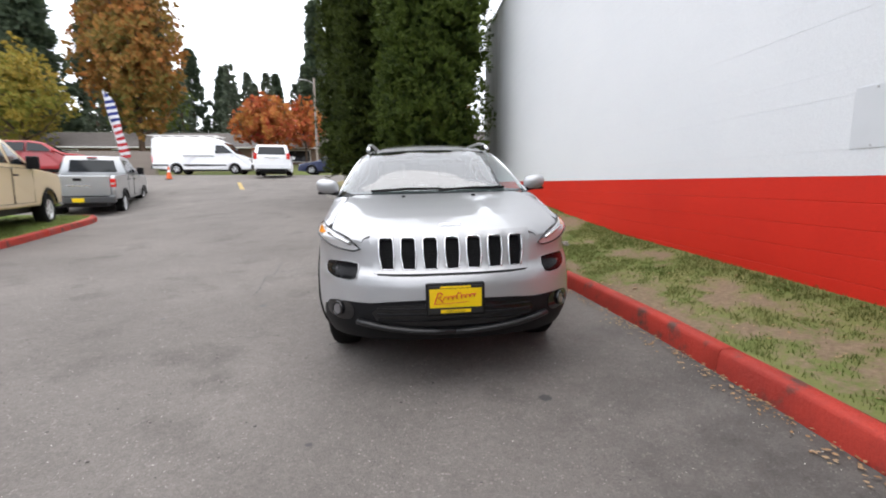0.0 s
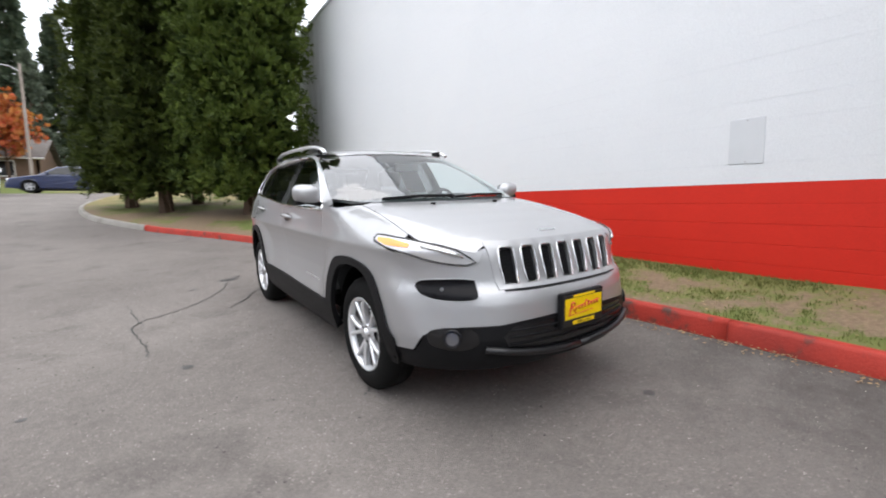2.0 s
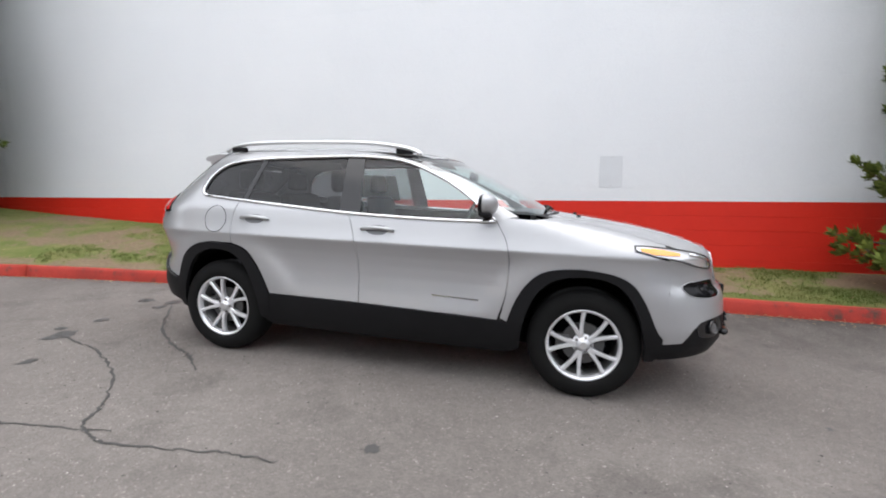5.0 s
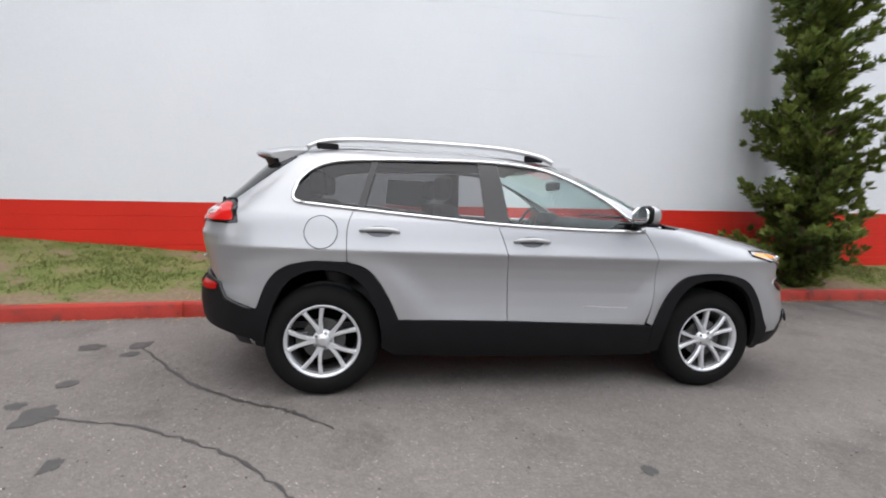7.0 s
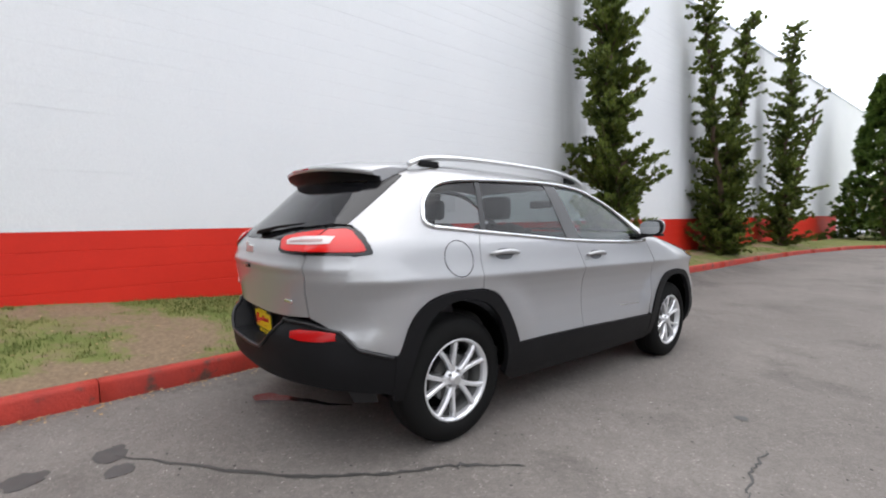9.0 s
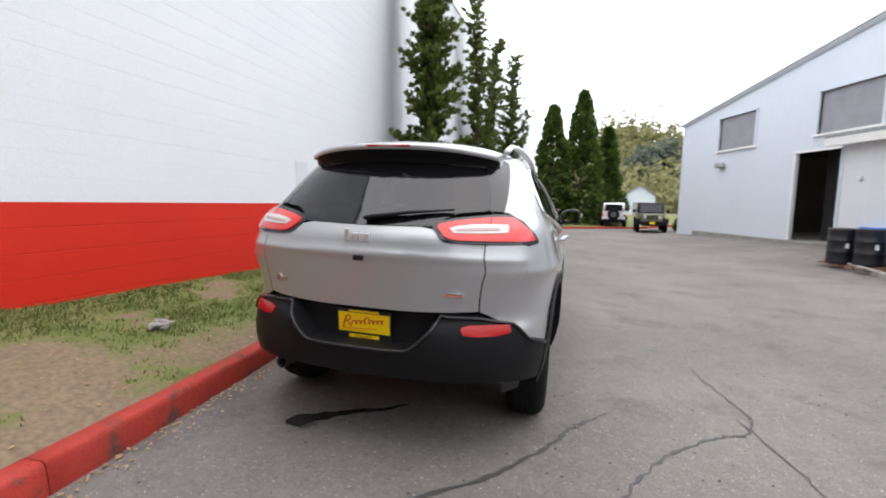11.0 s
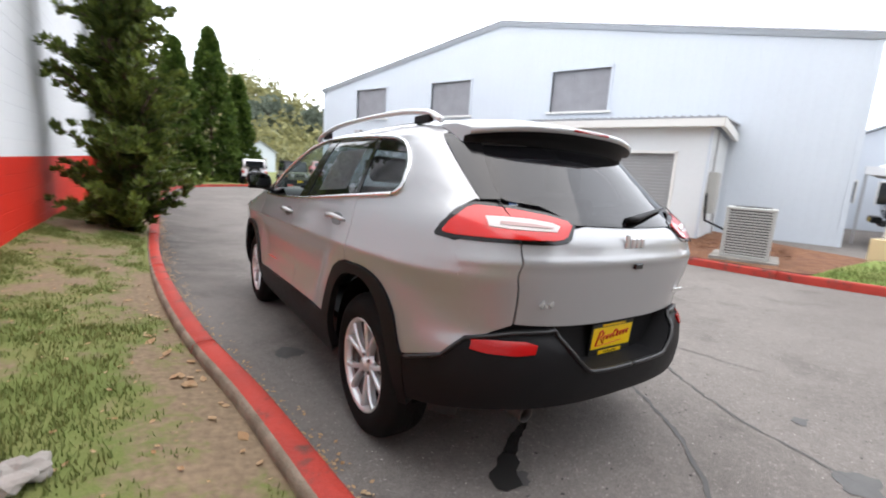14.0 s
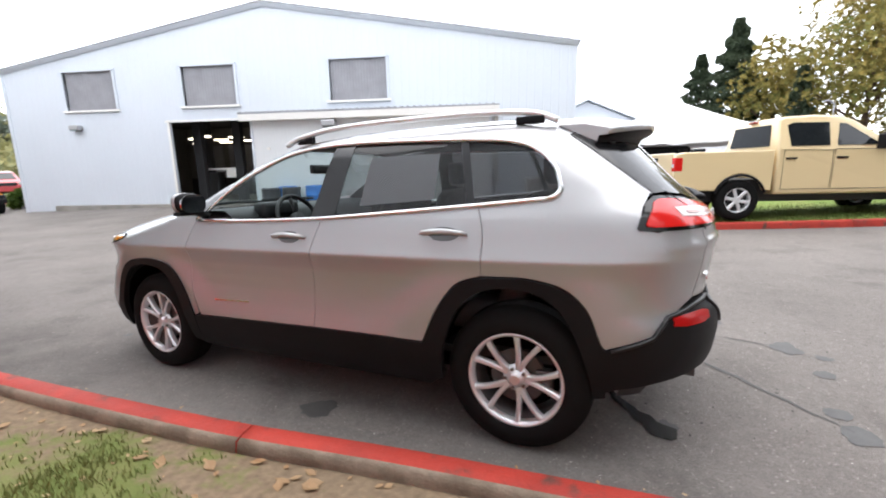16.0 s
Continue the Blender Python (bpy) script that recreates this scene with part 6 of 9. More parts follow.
for cy in (-1.35, 1.35):
    for sgn in (-1, 1):
        bm = bmesh.new()
        n = 20
        rows = []
        for i in range(n + 1):
            a = math.pi * i / n
            y, zz = cy + .425 * math.cos(a), .34 + .46 * math.sin(a)
            rows.append((bm.verts.new((sgn * .50, y, zz)), bm.verts.new((sgn * .845, y, zz))))
        for a, b in zip(rows, rows[1:]):
            bm.faces.new((a[0], b[0], b[1], a[1]))
        bm.faces.new([r[0] for r in rows])
        part("wheel_liner", bm, M_WELL, suv)


# ---- wheels ----
def make_wheel(parent, sgn, cy, x_face=.868, R=.358, tag="wheel"):
    m = Matrix.Translation((sgn * x_face, cy, R)) @ Matrix.Rotation(sgn * math.pi / 2, 4, 'Y')   # local z points outwards
    e = new(tag)
    e.parent = parent
    e.matrix_local = m
    tagged(e, label="silver ten-spoke alloy wheel with a black tyre")
    bm = bmesh.new()
    prof = [(.228, -.20), (.26, -.215), (.30, -.213), (.335, -.205), (.352, -.19), (R, -.165), (R, -.06), (.352, -.035), (.335, -.012), (.30, .004), (.265, .008), (.240, .0), (.228, -.012)]
    lathe(bm, prof, Matrix(), 64)
    bmesh.ops.recalc_face_normals(bm, faces=bm.faces)
    part("tyre", bm, M_RUBBER, e, smooth=True)
    bm = bmesh.new()
    for zz in (-.14, -.112, -.085):
        lathe(bm, [(R - .004, zz - .003), (R + .0012, zz - .001), (R + .0012, zz + .001), (R - .004, zz + .003)], Matrix(), 64)
    part("tread_groove", bm, M_GLOSSBLK, e)
    bm = bmesh.new()
    lathe(bm, [(.212, -.045), (.214, -.018), (.226, -.004), (.234, -.004), (.234, -.016), (.226, -.022), (.218, -.045)], Matrix(), 64)
    bmesh.ops.recalc_face_normals(bm, faces=bm.faces)
    rim = part("rim", bm, M_ALLOY, e, smooth=True)
    bm = bmesh.new()
    lathe(bm, [(.206, -.19), (.212, -.046), (.218, -.046), (.213, -.19)], Matrix(), 48)
    bmesh.ops.recalc_face_normals(bm, faces=bm.faces)
    part("rim_barrel", bm, M_ROTOR, rim, smooth=True)
    for k in range(5):
        for d in (-1, 1):
            bm = bmesh.new()
            a0 = 2 * math.pi * k / 5 + math.pi / 2
            rows = []
            for t in np.linspace(0, 1, 7):
                r = .045 + (.216 - .045) * t
                a = a0 + d * (.09 + .19 * t ** .85)
                w = .017 - .014 * t * (1 - t) - .002 * t
                z = -.030 + .016 * math.sin(t * math.pi * .55)
                c = Vector((r * math.cos(a), r * math.sin(a), z))
                s = Vector((-math.sin(a), math.cos(a), 0))
                rows.append([bm.verts.new(c + s * w * q + Vector((0, 0, h))) for q, h in ((-.8, -.034), (-1, -.006), (-.55, .003), (.55, .003), (1, -.006), (.8, -.034))])
            for a, b in zip(rows, rows[1:]):
                for q in range(5):
                    bm.faces.new((a[q], b[q], b[q + 1], a[q + 1]))
                bm.faces.new((a[5], b[5], b[0], a[0]))
            bmesh.ops.recalc_face_normals(bm, faces=bm.faces)
            part("spoke", bm, M_ALLOY, rim)
    bm = bmesh.new()
    lathe(bm, [(.0, -.010), (.024, -.010), (.030, -.014), (.034, -.026), (.062, -.032), (.068, -.05)], Matrix(), 40)
    bmesh.ops.recalc_face_normals(bm, faces=bm.faces)
    part("hub", bm, M_ALLOY, rim, smooth=True)
    part("centre_cap", cyl(bmesh.new(), (0, 0, -.011), (0, 0, 1), .022, .004, 24), M_SATIN, rim)
    for k in range(5):
        a = 2 * math.pi * (k + .5) / 5 + math.pi / 2
        part("lug_nut", cyl(bmesh.new(), (.050 * math.cos(a), .050 * math.sin(a), -.032), (0, 0, 1), .009, .014, 6), M_DISC, rim)
    part("brake_disc", cyl(bmesh.new(), (0, 0, -.085), (0, 0, 1), .135, .02, 48), M_ROTOR, e)
    part("brake_caliper", boxbm(-.05, .05, .09, .17, -.10, -.045, bevel=.01), M_ROTOR, e)
    part("wheel_back", cyl(bmesh.new(), (0, 0, -.17), (0, 0, 1), .20, .01, 40), M_WELL, e)
    return e


for sgn in (-1, 1):
    for cy in (-1.35, 1.35):
        make_wheel(suv, sgn, cy)

# ---- cabin ----
def seat(x, y, w=.27, back=.62, rear=False):
    e = new("seat")
    e.parent = suv
    tagged(e, label="dark grey cloth seat")
    part("cushion", boxbm(x - w, x + w, y - .28, y + .24, .52, .68, bevel=.05, seg=3), M_SEAT, e, smooth=True)
    bm = boxbm(x - w, x + w, -.07, .07, 0, back, bevel=.055, seg=3)
    for v in bm.verts:
        yy, zz = v.co.y, v.co.z
        v.co = Vector((v.co.x * (1 - 0) if zz < back * .8 else x + (v.co.x - x) * .85, y + .26 + yy + zz * .28, .62 + zz))
    part("backrest", bm, M_SEAT, e, smooth=True)
    bm = boxbm(x - .13, x + .13, y + .40, y + .50, 1.27, 1.44, bevel=.04, seg=3)
    part("headrest", bm, M_SEAT, e, smooth=True)


seat(.38, .12)
seat(-.38, .12)
seat(.36, 1.0, .34)
seat(-.36, 1.0, .34)
bm = bmesh.new()
prof = [(-1.06, 1.165), (-.85, 1.175), (-.62, 1.17), (-.56, 1.13), (-.54, 1.0), (-.58, .8), (-.8, .5)]
rows = [[bm.verts.new((x, y, z)) for y, z in prof] for x in np.linspace(-.78, .78, 9)]
for a, b in zip(rows, rows[1:]):
    for k in range(len(prof) - 1):
        bm.faces.new((a[k], b[k], b[k + 1], a[k + 1]))
part("dashboard", bm, M_DASH, suv, "dark grey dashboard", True)
part("instrument_hood", boxbm(.22, .56, -.62, -.50, 1.10, 1.21, bevel=.03, seg=3), M_DASH, suv, smooth=True)
bm = bmesh.new()
q = Matrix.Translation((.38, -.36, 1.075)) @ Matrix.Rotation(radians(-65), 4, 'X')
tube(bm, [q @ Vector((.185 * math.cos(a), .185 * math.sin(a), 0)) for a in np.linspace(0, 2 * math.pi, 36, endpoint=False)], .016, 8, closed=True)
for a in (0, math.pi, -math.pi / 2):
    tube(bm, [q @ Vector((.03 * math.cos(a), .03 * math.sin(a), -.02)), q @ Vector((.18 * math.cos(a), .18 * math.sin(a), 0))], .014, 6)
cyl(bm, q @ Vector((0, 0, -.03)), q.to_3x3() @ Vector((0, 0, 1)), .06, .035, 20)
part("steering_wheel", bm, M_DASH, suv, "black three-spoke steering wheel", True)
bm = boxbm(-.12, .12, -.47, -.43, 1.40, 1.47, bevel=.015)
part("interior_mirror", bm, M_DASH, suv)
panel("headliner", [(.54, -.18), (.54, 1.55), (-.54, 1.55), (-.54, -.18)], lambda x, y: Vector((x, y, top_at(x, y) - .035)), M_HEADLINER, flange=0, sa=.15, sb=.15)
bm = boxbm(-.80, .80, -.5, 1.9, .42, .46)
part("cabin_floor", bm, M_DASH, suv)
for sgn in (-1, 1):
    fs2 = f_side(sgn)
    panel("door_card", [(-.72, .5), (.80, .5), (.92, .95), (1.7, .95), (1.7, 1.18), (.67, 1.13), (-.3, 1.09), (-.74, 1.10)], fs2, M_DASH, off=-.06, flange=0, sa=.2, sb=.1)
# paper window sticker behind the left rear window
panel("window_sticker", [(.50, 1.20), (.94, 1.225), (.93, 1.455), (.51, 1.455)], f_side(1), M_PAPER, off=-.012, flange=0, label="white paper price sticker inside the glass", sa=.1, sb=.05)


# the body draws in towards the tail and keeps full width round the nose
def draw_in(ob):
    for ch in ob.children:
        if ch.name.startswith("wheel") and ch.type == 'EMPTY':
            continue
        if ch.type == 'MESH':
            for v in ch.data.vertices:
                y = v.co.y
                v.co.x *= 1 - .055 * smooth01(1.0, 2.1, y) + .06 * smooth01(-1.45, -2.15, y)
        draw_in(ch)


bpy.context.view_layer.update()
draw_in(suv)

# ---- plants ----
rng = random.Random(11)


def tufts(verts, faces, c, d, size, n, spread=0.7, width=0.22):
    """A tuft of n narrow leaf blades about c, pointing along d."""
    d = d.normalized()
    for _ in range(n):
        v = Vector((rng.gauss(0, 1), rng.gauss(0, 1), rng.gauss(0, 1))).normalized()
        a = (d + v * spread).normalized()
        s = a.cross(v)
        if s.length < 0.05:
            continue
        s.normalize()
        L = size * rng.uniform(0.55, 1.15)
        o = c + v * size * 0.35 * rng.random()
        k = len(verts)
        w = L * width
        m = o + a * L * 0.5
        verts.extend((o, m + s * w, o + a * L, m - s * w))
        faces.append((k, k + 1, k + 2, k + 3))


def limb(bm, pts, r0, r1, n=7):
    pts = [Vector(p) for p in pts]
    k = len(pts)
    tube(bm, pts, r0, n, radii=[r0 + (r1 - r0) * i / (k - 1) for i in range(k)])


def column_tree(name, pos, height, radius_at, clumps, size, blades, m, label, category="tree", trunk_r=0.16, base=0.25, lean=(0, 0), clear=0.0, up=0.5, group=""):
    """An evergreen: a tapered trunk and a crown of many small sprays, thick to an uneven outline."""
    pos = Vector(pos)
    e = empty(name, Matrix.Translation(pos), label, category, group)
    bm = bmesh.new()
    n = 8
    pts = [Vector((lean[0] * (i / n) ** 1.5 + 0.03 * math.sin(i * 2.1), lean[1] * (i / n) ** 1.5 + 0.03 * math.cos(i * 1.7), -0.25 + (height * 0.96 + 0.25) * i / n)) for i in range(n + 1)]
    limb(bm, pts, trunk_r, 0.02)
    for i in range(int(height * 3)):
        t = rng.uniform(max(clear, 0.08), 0.92)
        a = rng.uniform(0, 2 * math.pi)
        o = Vector((lean[0] * t ** 1.5, lean[1] * t ** 1.5, t * height))
        r = radius_at(t, a) * 0.8
        limb(bm, [o, o + Vector((math.cos(a) * r * .5, math.sin(a) * r * .5, r * .10)), o + Vector((math.cos(a) * r, math.sin(a) * r, r * .35))], 0.03, 0.008, 5)
    part("trunk", bm, M_BARK, e)
    verts, faces = [], []
    ph = rng.uniform(0, 10)
    for _ in range(clumps):
        t = clear + (1 - clear) * rng.random() ** 0.9
        a = rng.uniform(0, 2 * math.pi)
        lump = noise.noise(Vector((math.cos(a) * 1.6, math.sin(a) * 1.6, t * height * 0.8 + ph)))
        r = radius_at(t, a) * (1 + 0.38 * lump)
        if lump < -0.28 and rng.random() < 0.65:
            continue
        rr = r * (0.35 + 0.65 * rng.random() ** 0.45)
        c = Vector((lean[0] * t ** 1.5 + math.cos(a) * rr, lean[1] * t ** 1.5 + math.sin(a) * rr, t * height))
        d = Vector((math.cos(a), math.sin(a), up + rng.uniform(-.3, .5)))
        tufts(verts, faces, c, d, size * rng.uniform(0.7, 1.3), blades)
    raw("crown", verts, faces, m, e)
    return e


def juniper(name, pos, stems, label):
    """Several twisting stems, each with ragged plumes of foliage."""
    pos = Vector(pos)
    e = empty(name, Matrix.Translation(pos), label, "tree", "junipers by the wall")
    bm = bmesh.new()
    verts, faces = [], []
    for top, r_low, r_high, count in stems:
        top = Vector(top)
        n = 9
        pts = [Vector((top.x * (i / n) ** 1.3 + 0.06 * math.sin(i * 1.9 + top.x), top.y * (i / n) ** 1.3 + 0.06 * math.cos(i * 1.4), -0.2 + (top.z + 0.2) * i / n)) for i in range(n + 1)]
        limb(bm, pts, 0.11, 0.015)
        for k in range(count):
            t = 0.02 + 0.98 * (k / count) ** 1.0
            i = min(n - 1, int(t * n))
            o = pts[i].lerp(pts[i + 1], t * n - i)
            a = rng.uniform(0, 2 * math.pi)
            R = (r_low + (r_high - r_low) * t) * rng.uniform(0.45, 1.2)
            tip = o + Vector((math.cos(a) * R, math.sin(a) * R, R * rng.uniform(0.1, 0.9)))
            limb(bm, [o, o.lerp(tip, .5) + Vector((0, 0, .03)), tip], 0.02, 0.005, 4)
            m = max(3, int(R / 0.075))
            for q in range(m):
                f = (q + .6) / m
                c = o.lerp(tip, f) + Vector((rng.gauss(0, .035), rng.gauss(0, .035), rng.gauss(0, .03)))
                tufts(verts, faces, c, (tip - o).normalized() + Vector((0, 0, .5)), 0.125 * (1.15 - .3 * f), 28, spread=0.8, width=0.18)
    part("trunk", bm, M_BARK, e)
    raw("crown", verts, faces, M_JUNIPER, e)
    return e


def bz(x, y):
    return bank_z(x, y)


juniper("juniper", (2.05, -5.4, bz(2.05, -5.4)), [((0.1, -0.1, 6.9), 1.08, 0.36, 260), ((-0.35, 0.15, 2.2), .5, .3, 46), ((0.35, -.7, 6.4), .45, .25, 60)], "dense dark green juniper beside the red and white wall")
juniper("juniper", (2.3, -12.6, bz(2.3, -12.6)), [((0.1, 1.6, 8.2), 1.05, .32, 170), ((-0.3, -1.5, 7.6), 1.0, .3, 160), ((-.2, .1, 3.2), 1.2, .5, 80)], "twin-stemmed twisted juniper beside the wall")
juniper("juniper", (2.25, -19.3, bz(2.25, -19.3)), [((-0.3, 0.2, 8.6), 1.35, .32, 210), ((-.9, -1.6, 6.4), .6, .25, 50)], "ragged upright juniper beside the wall")


def cedar_r(R, low=0.85):
    return lambda t, a: R * (low + (1 - low) * min(1, t / 0.12)) * (1 if t < .55 else 1 - ((t - .55) / .5) ** 2 * .85)


def cedar_tree(pos, h, R, n, m):
    """A columnar cedar: a dark inner mass and rounded sprays of fine scale-leaf twigs."""
    e = column_tree("cedar", pos, h, lambda t, a: cedar_r(R)(t, a) * .86, n // 2, 0.25, 34, m, "tall broad columnar cedar on the lawn corner", trunk_r=0.24, clear=0.045, up=0.35, group="cedars at the corner")
    verts, faces = [], []
    ph = rng.uniform(0, 9)
    prof = cedar_r(R)
    for _ in range(int(h * R * 40)):
        t = .045 + .955 * rng.random()
        a = rng.uniform(0, 2 * math.pi)
        lump = noise.noise(Vector((math.cos(a) * 1.8, math.sin(a) * 1.8, t * h * .9 + ph)))
        r = prof(t, a) * (1 + .25 * lump) * rng.uniform(.82, 1.04)
        c = Vector((math.cos(a) * r, math.sin(a) * r, t * h))
        out = Vector((math.cos(a), math.sin(a), .55))
        k = rng.uniform(.20, .36)
        for _ in range(13):
            v = Vector((rng.gauss(0, 1), rng.gauss(0, 1), rng.gauss(0, .75))).normalized()
            if v.dot(out) < -.35:
                continue
            tufts(verts, faces, c + v * k * rng.uniform(.5, 1), v + out * .6, .13, 11, spread=.7, width=.12)
    for _ in range(900):
        t, a = rng.uniform(.06, .95), rng.uniform(0, 2 * math.pi)
        r = prof(t, a) * .62 * rng.random() ** .5
        tufts(verts, faces, Vector((math.cos(a) * r, math.sin(a) * r, t * h)), Vector((math.cos(a), math.sin(a), .4)), .5, 8, spread=1.0, width=.34)
    raw("foliage_sprays", verts, faces, m, e)
    return e


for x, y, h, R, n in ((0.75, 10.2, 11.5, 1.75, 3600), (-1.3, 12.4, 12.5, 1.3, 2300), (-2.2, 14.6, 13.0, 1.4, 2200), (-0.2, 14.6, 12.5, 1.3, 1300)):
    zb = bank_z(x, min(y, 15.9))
    # cedars left of x = 0 get the copy with painted-in shade
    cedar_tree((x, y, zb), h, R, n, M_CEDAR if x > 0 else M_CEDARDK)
# low dark shrub at the wall's end
column_tree("shrub", (2.2, 11.6, bank_z(2.2, 11.6)), 1.4, lambda t, a: .9 * (1 - t * t * .7), 420, .2, 14, M_CEDAR, "low dark shrub at the wall's end", "shrub", trunk_r=.05)


def cone_r(R):
    return lambda t, a: R * (1 - t) ** 0.8 + 0.08


for x, y, h, R in ((-1.8, -33.0, 10.4, 2.2), (-4.0, -36.0, 8.1, 1.7), (0.4, -31.5, 9.0, 2.2)):
    column_tree("arborvitae", (x, y, road_z(x, y) + .1), h, cone_r(R), 1700, .28, 18, M_ARB, "clipped conical arborvitae behind the far kerb", trunk_r=.12, group="arborvitaes")


# paler fir copy, distance haze mixed into the leaf colour
M_BACKFIR = leaf_mat("grey_green_fir", (.075, .10, .075), (.16, .19, .13))


def fir(name, pos, h, R, m=None, label="tall dark fir in the distance", n=700, spray=.034):
    return column_tree(name, pos, h, lambda t, a: R * (1 - t) ** .9 * (0.72 + 0.28 * math.sin(t * 55 + a)) + .1, int(n * 1.5), h * spray, 15, m or M_FIR, label, trunk_r=.25, up=-.15, clear=.06, group="distant firs")


def broadleaf(name, pos, h, R, m, label, clumps=900, leaf=0.30, blades=14, crown_low=0.28, group="autumn trees"):
    """A leafy tree: trunk, forked limbs and a loose crown of leaf clumps."""
    pos = Vector(pos)
    e = empty(name, Matrix.Translation(pos), label, "tree", group)
    bm = bmesh.new()
    limb(bm, [(0, 0, -.4), (0.05, 0, h * .2), (0, 0.06, h * .45), (0.04, 0, h * .85)], h * .022, h * .004)
    ends = []
    for i in range(12):
        a = i * 2.4
        z0 = h * rng.uniform(crown_low * .8, .6)
        r = R * rng.uniform(.55, .9)
        tip = Vector((math.cos(a) * r, math.sin(a) * r, z0 + h * rng.uniform(.12, .3)))
        limb(bm, [(0, 0, z0), Vector((math.cos(a) * r * .5, math.sin(a) * r * .5, z0 + h * .08)), tip], h * .010, h * .002, 5)
        ends.append(tip)
    part("trunk", bm, M_BARK, e)
    verts, faces = [], []
    ph = rng.uniform(0, 9)
    mid = Vector((0, 0, h * (crown_low + 1) / 2))
    half = h * (1 - crown_low) / 2
    k = 0
    while k < clumps:
        v = Vector((rng.gauss(0, 1), rng.gauss(0, 1), rng.gauss(0, 1))).normalized()
        q = rng.random() ** .4
        l = noise.noise(v * 2.2 + Vector((ph, 0, 0)))
        k += 1
        if l < -.25 and rng.random() < .6:
            continue
        taper = 1 - .35 * max(0, v.z)
        c = mid + Vector((v.x * R * taper, v.y * R * taper, v.z * half)) * q * (1 + .35 * l)
        tufts(verts, faces, c, v + Vector((0, 0, .2)), leaf * rng.uniform(.7, 1.3), blades, spread=1.2, width=.36)
    raw("crown", verts, faces, m, e)
    return e


# beyond the cross road
broadleaf("maple", (-12.2, 36.5, 2.4), 6.6, 2.8, M_REDLEAF, "red and orange autumn maple beyond the road", crown_low=.25)
broadleaf("maple", (-9.6, 40, 2.6), 6.6, 2.2, M_REDLEAF, "red autumn maple beyond the road", clumps=360)
broadleaf("maple", (-22.6, 36, 3.0), 17.5, 3.9, M_TURNLEAF, "tall maple turning from green to orange", clumps=2400, leaf=.36, crown_low=.14)
broadleaf("maple", (-35, 40, 4), 10.0, 4.2, M_YELLEAF, "yellow-green autumn tree on the slope", clumps=1600, leaf=.26, crown_low=.1)
broadleaf("maple", (-41, 42, 4), 10.5, 5.0, M_GREENLEAF, "leafy green tree on the slope", clumps=600, crown_low=.1)
broadleaf("maple", (-27.5, 47, 4), 10.0, 4.2, M_GREENLEAF, "leafy green tree on the slope", clumps=500, crown_low=.1)
broadleaf("maple", (3.2, 40, 3), 12, 4.0, M_REDLEAF, "red autumn maple beyond the road", clumps=400)
for x, y, h, R in ((-52, 64, 34, 5.5), (-44, 66, 30, 5), (-60, 70, 38, 6), (-38, 70, 29, 5), (-67, 66, 32, 6), (-12.2, 62, 24, 3.6), (-9, 66, 21, 3.4), (-15, 68, 17, 3.4), (-6, 66, 19, 3.4), (-28, 70, 17, 4), (-24, 72, 15, 4), (-20, 70, 16, 4), (-32, 68, 19, 4.4), (-2, 64, 17, 3.6), (3, 62, 18, 3.6)):
    fir("fir", (x, y, road_z(x, y) - .3), h, R, n=520)
for i in range(15):
    x, y = -40 + 2.7 * i + rng.uniform(-.8, .8), rng.uniform(58, 72)
    fir("fir", (x, y, road_z(x, y) + 1.5), rng.uniform(9.5, 13.5), 3.0, m=M_BACKFIR, n=300)
for x, y, h in ((-57, 62, 36), (-53, 60, 31), (-62, 60, 35), (-47, 58, 30)):
    fir("fir", (x, y, road_z(x, y)), h, 6.0, n=600)
# right of the drive
fir("fir", (-50, 8.6, 1.0), 13.5, 5.2, n=3600, spray=.02)
fir("fir", (-52, 5.8, 1.0), 11, 4.2, n=2400, spray=.022)
fir("fir", (-42.5, 12.2, .8), 7.6, 1.5, n=700)
broadleaf("maple", (-43, 16.5, 1), 14.5, 5.6, M_OLIVELEAF, "tall olive and yellow tree beyond the parked truck", clumps=3600, leaf=.24, blades=12, crown_low=.10)
broadleaf("maple", (-47, 11.2, 1), 11.0, 3.8, M_OLIVELEAF, "tree turning orange beyond the parked truck", clumps=1300, leaf=.28, crown_low=.10)
broadleaf("maple", (-40, 22.5, 1), 11, 4.8, M_OLIVELEAF, "tree turning orange beyond the parked truck", clumps=1400, leaf=.30, crown_low=.10)
# round bush at the workshop's far corner
bp = Vector((-8.3, -26.6, 0))
column_tree("bush", (bp.x, bp.y, road_z(bp.x, bp.y)), 0.85, lambda t, a: .75 * (1 - t * t) ** .5 + .05, 420, .2, 12, M_ARB, "round green bush at the workshop corner", "bush", trunk_r=.04, up=.8)

# ---- wooded hill in the far distance ----
# hilltop leaves greyed and lightened, haze put into their colour
M_HILLTREE = leaf_mat("hilltop_foliage", (.09, .115, .09), (.18, .21, .16))
hv, hf = [], []
cols, rws = 60, 16
for j in range(rws + 1):
    for i in range(cols + 1):
        x = -150 + 190 * i / cols
        y = -95 - 150 * j / rws
        hgt = 40 * smooth01(0, 1, j / rws) * (0.75 + .5 * noise.noise(Vector((x * .02, y * .02, 5)))) * smooth01(45, -20, x) * (0.6 + 0.4 * smooth01(-90, -30, x))
        hv.append((x, y, -1.5 + hgt))
for j in range(rws):
    for i in range(cols):
        a = j * (cols + 1) + i
        hf.append((a, a + 1, a + cols + 2, a + cols + 1))
tagged(raw("hill", hv, hf, M_HILL, smooth=True), "wooded hillside in autumn haze", "hill", kind="structure")
verts, faces = [], []
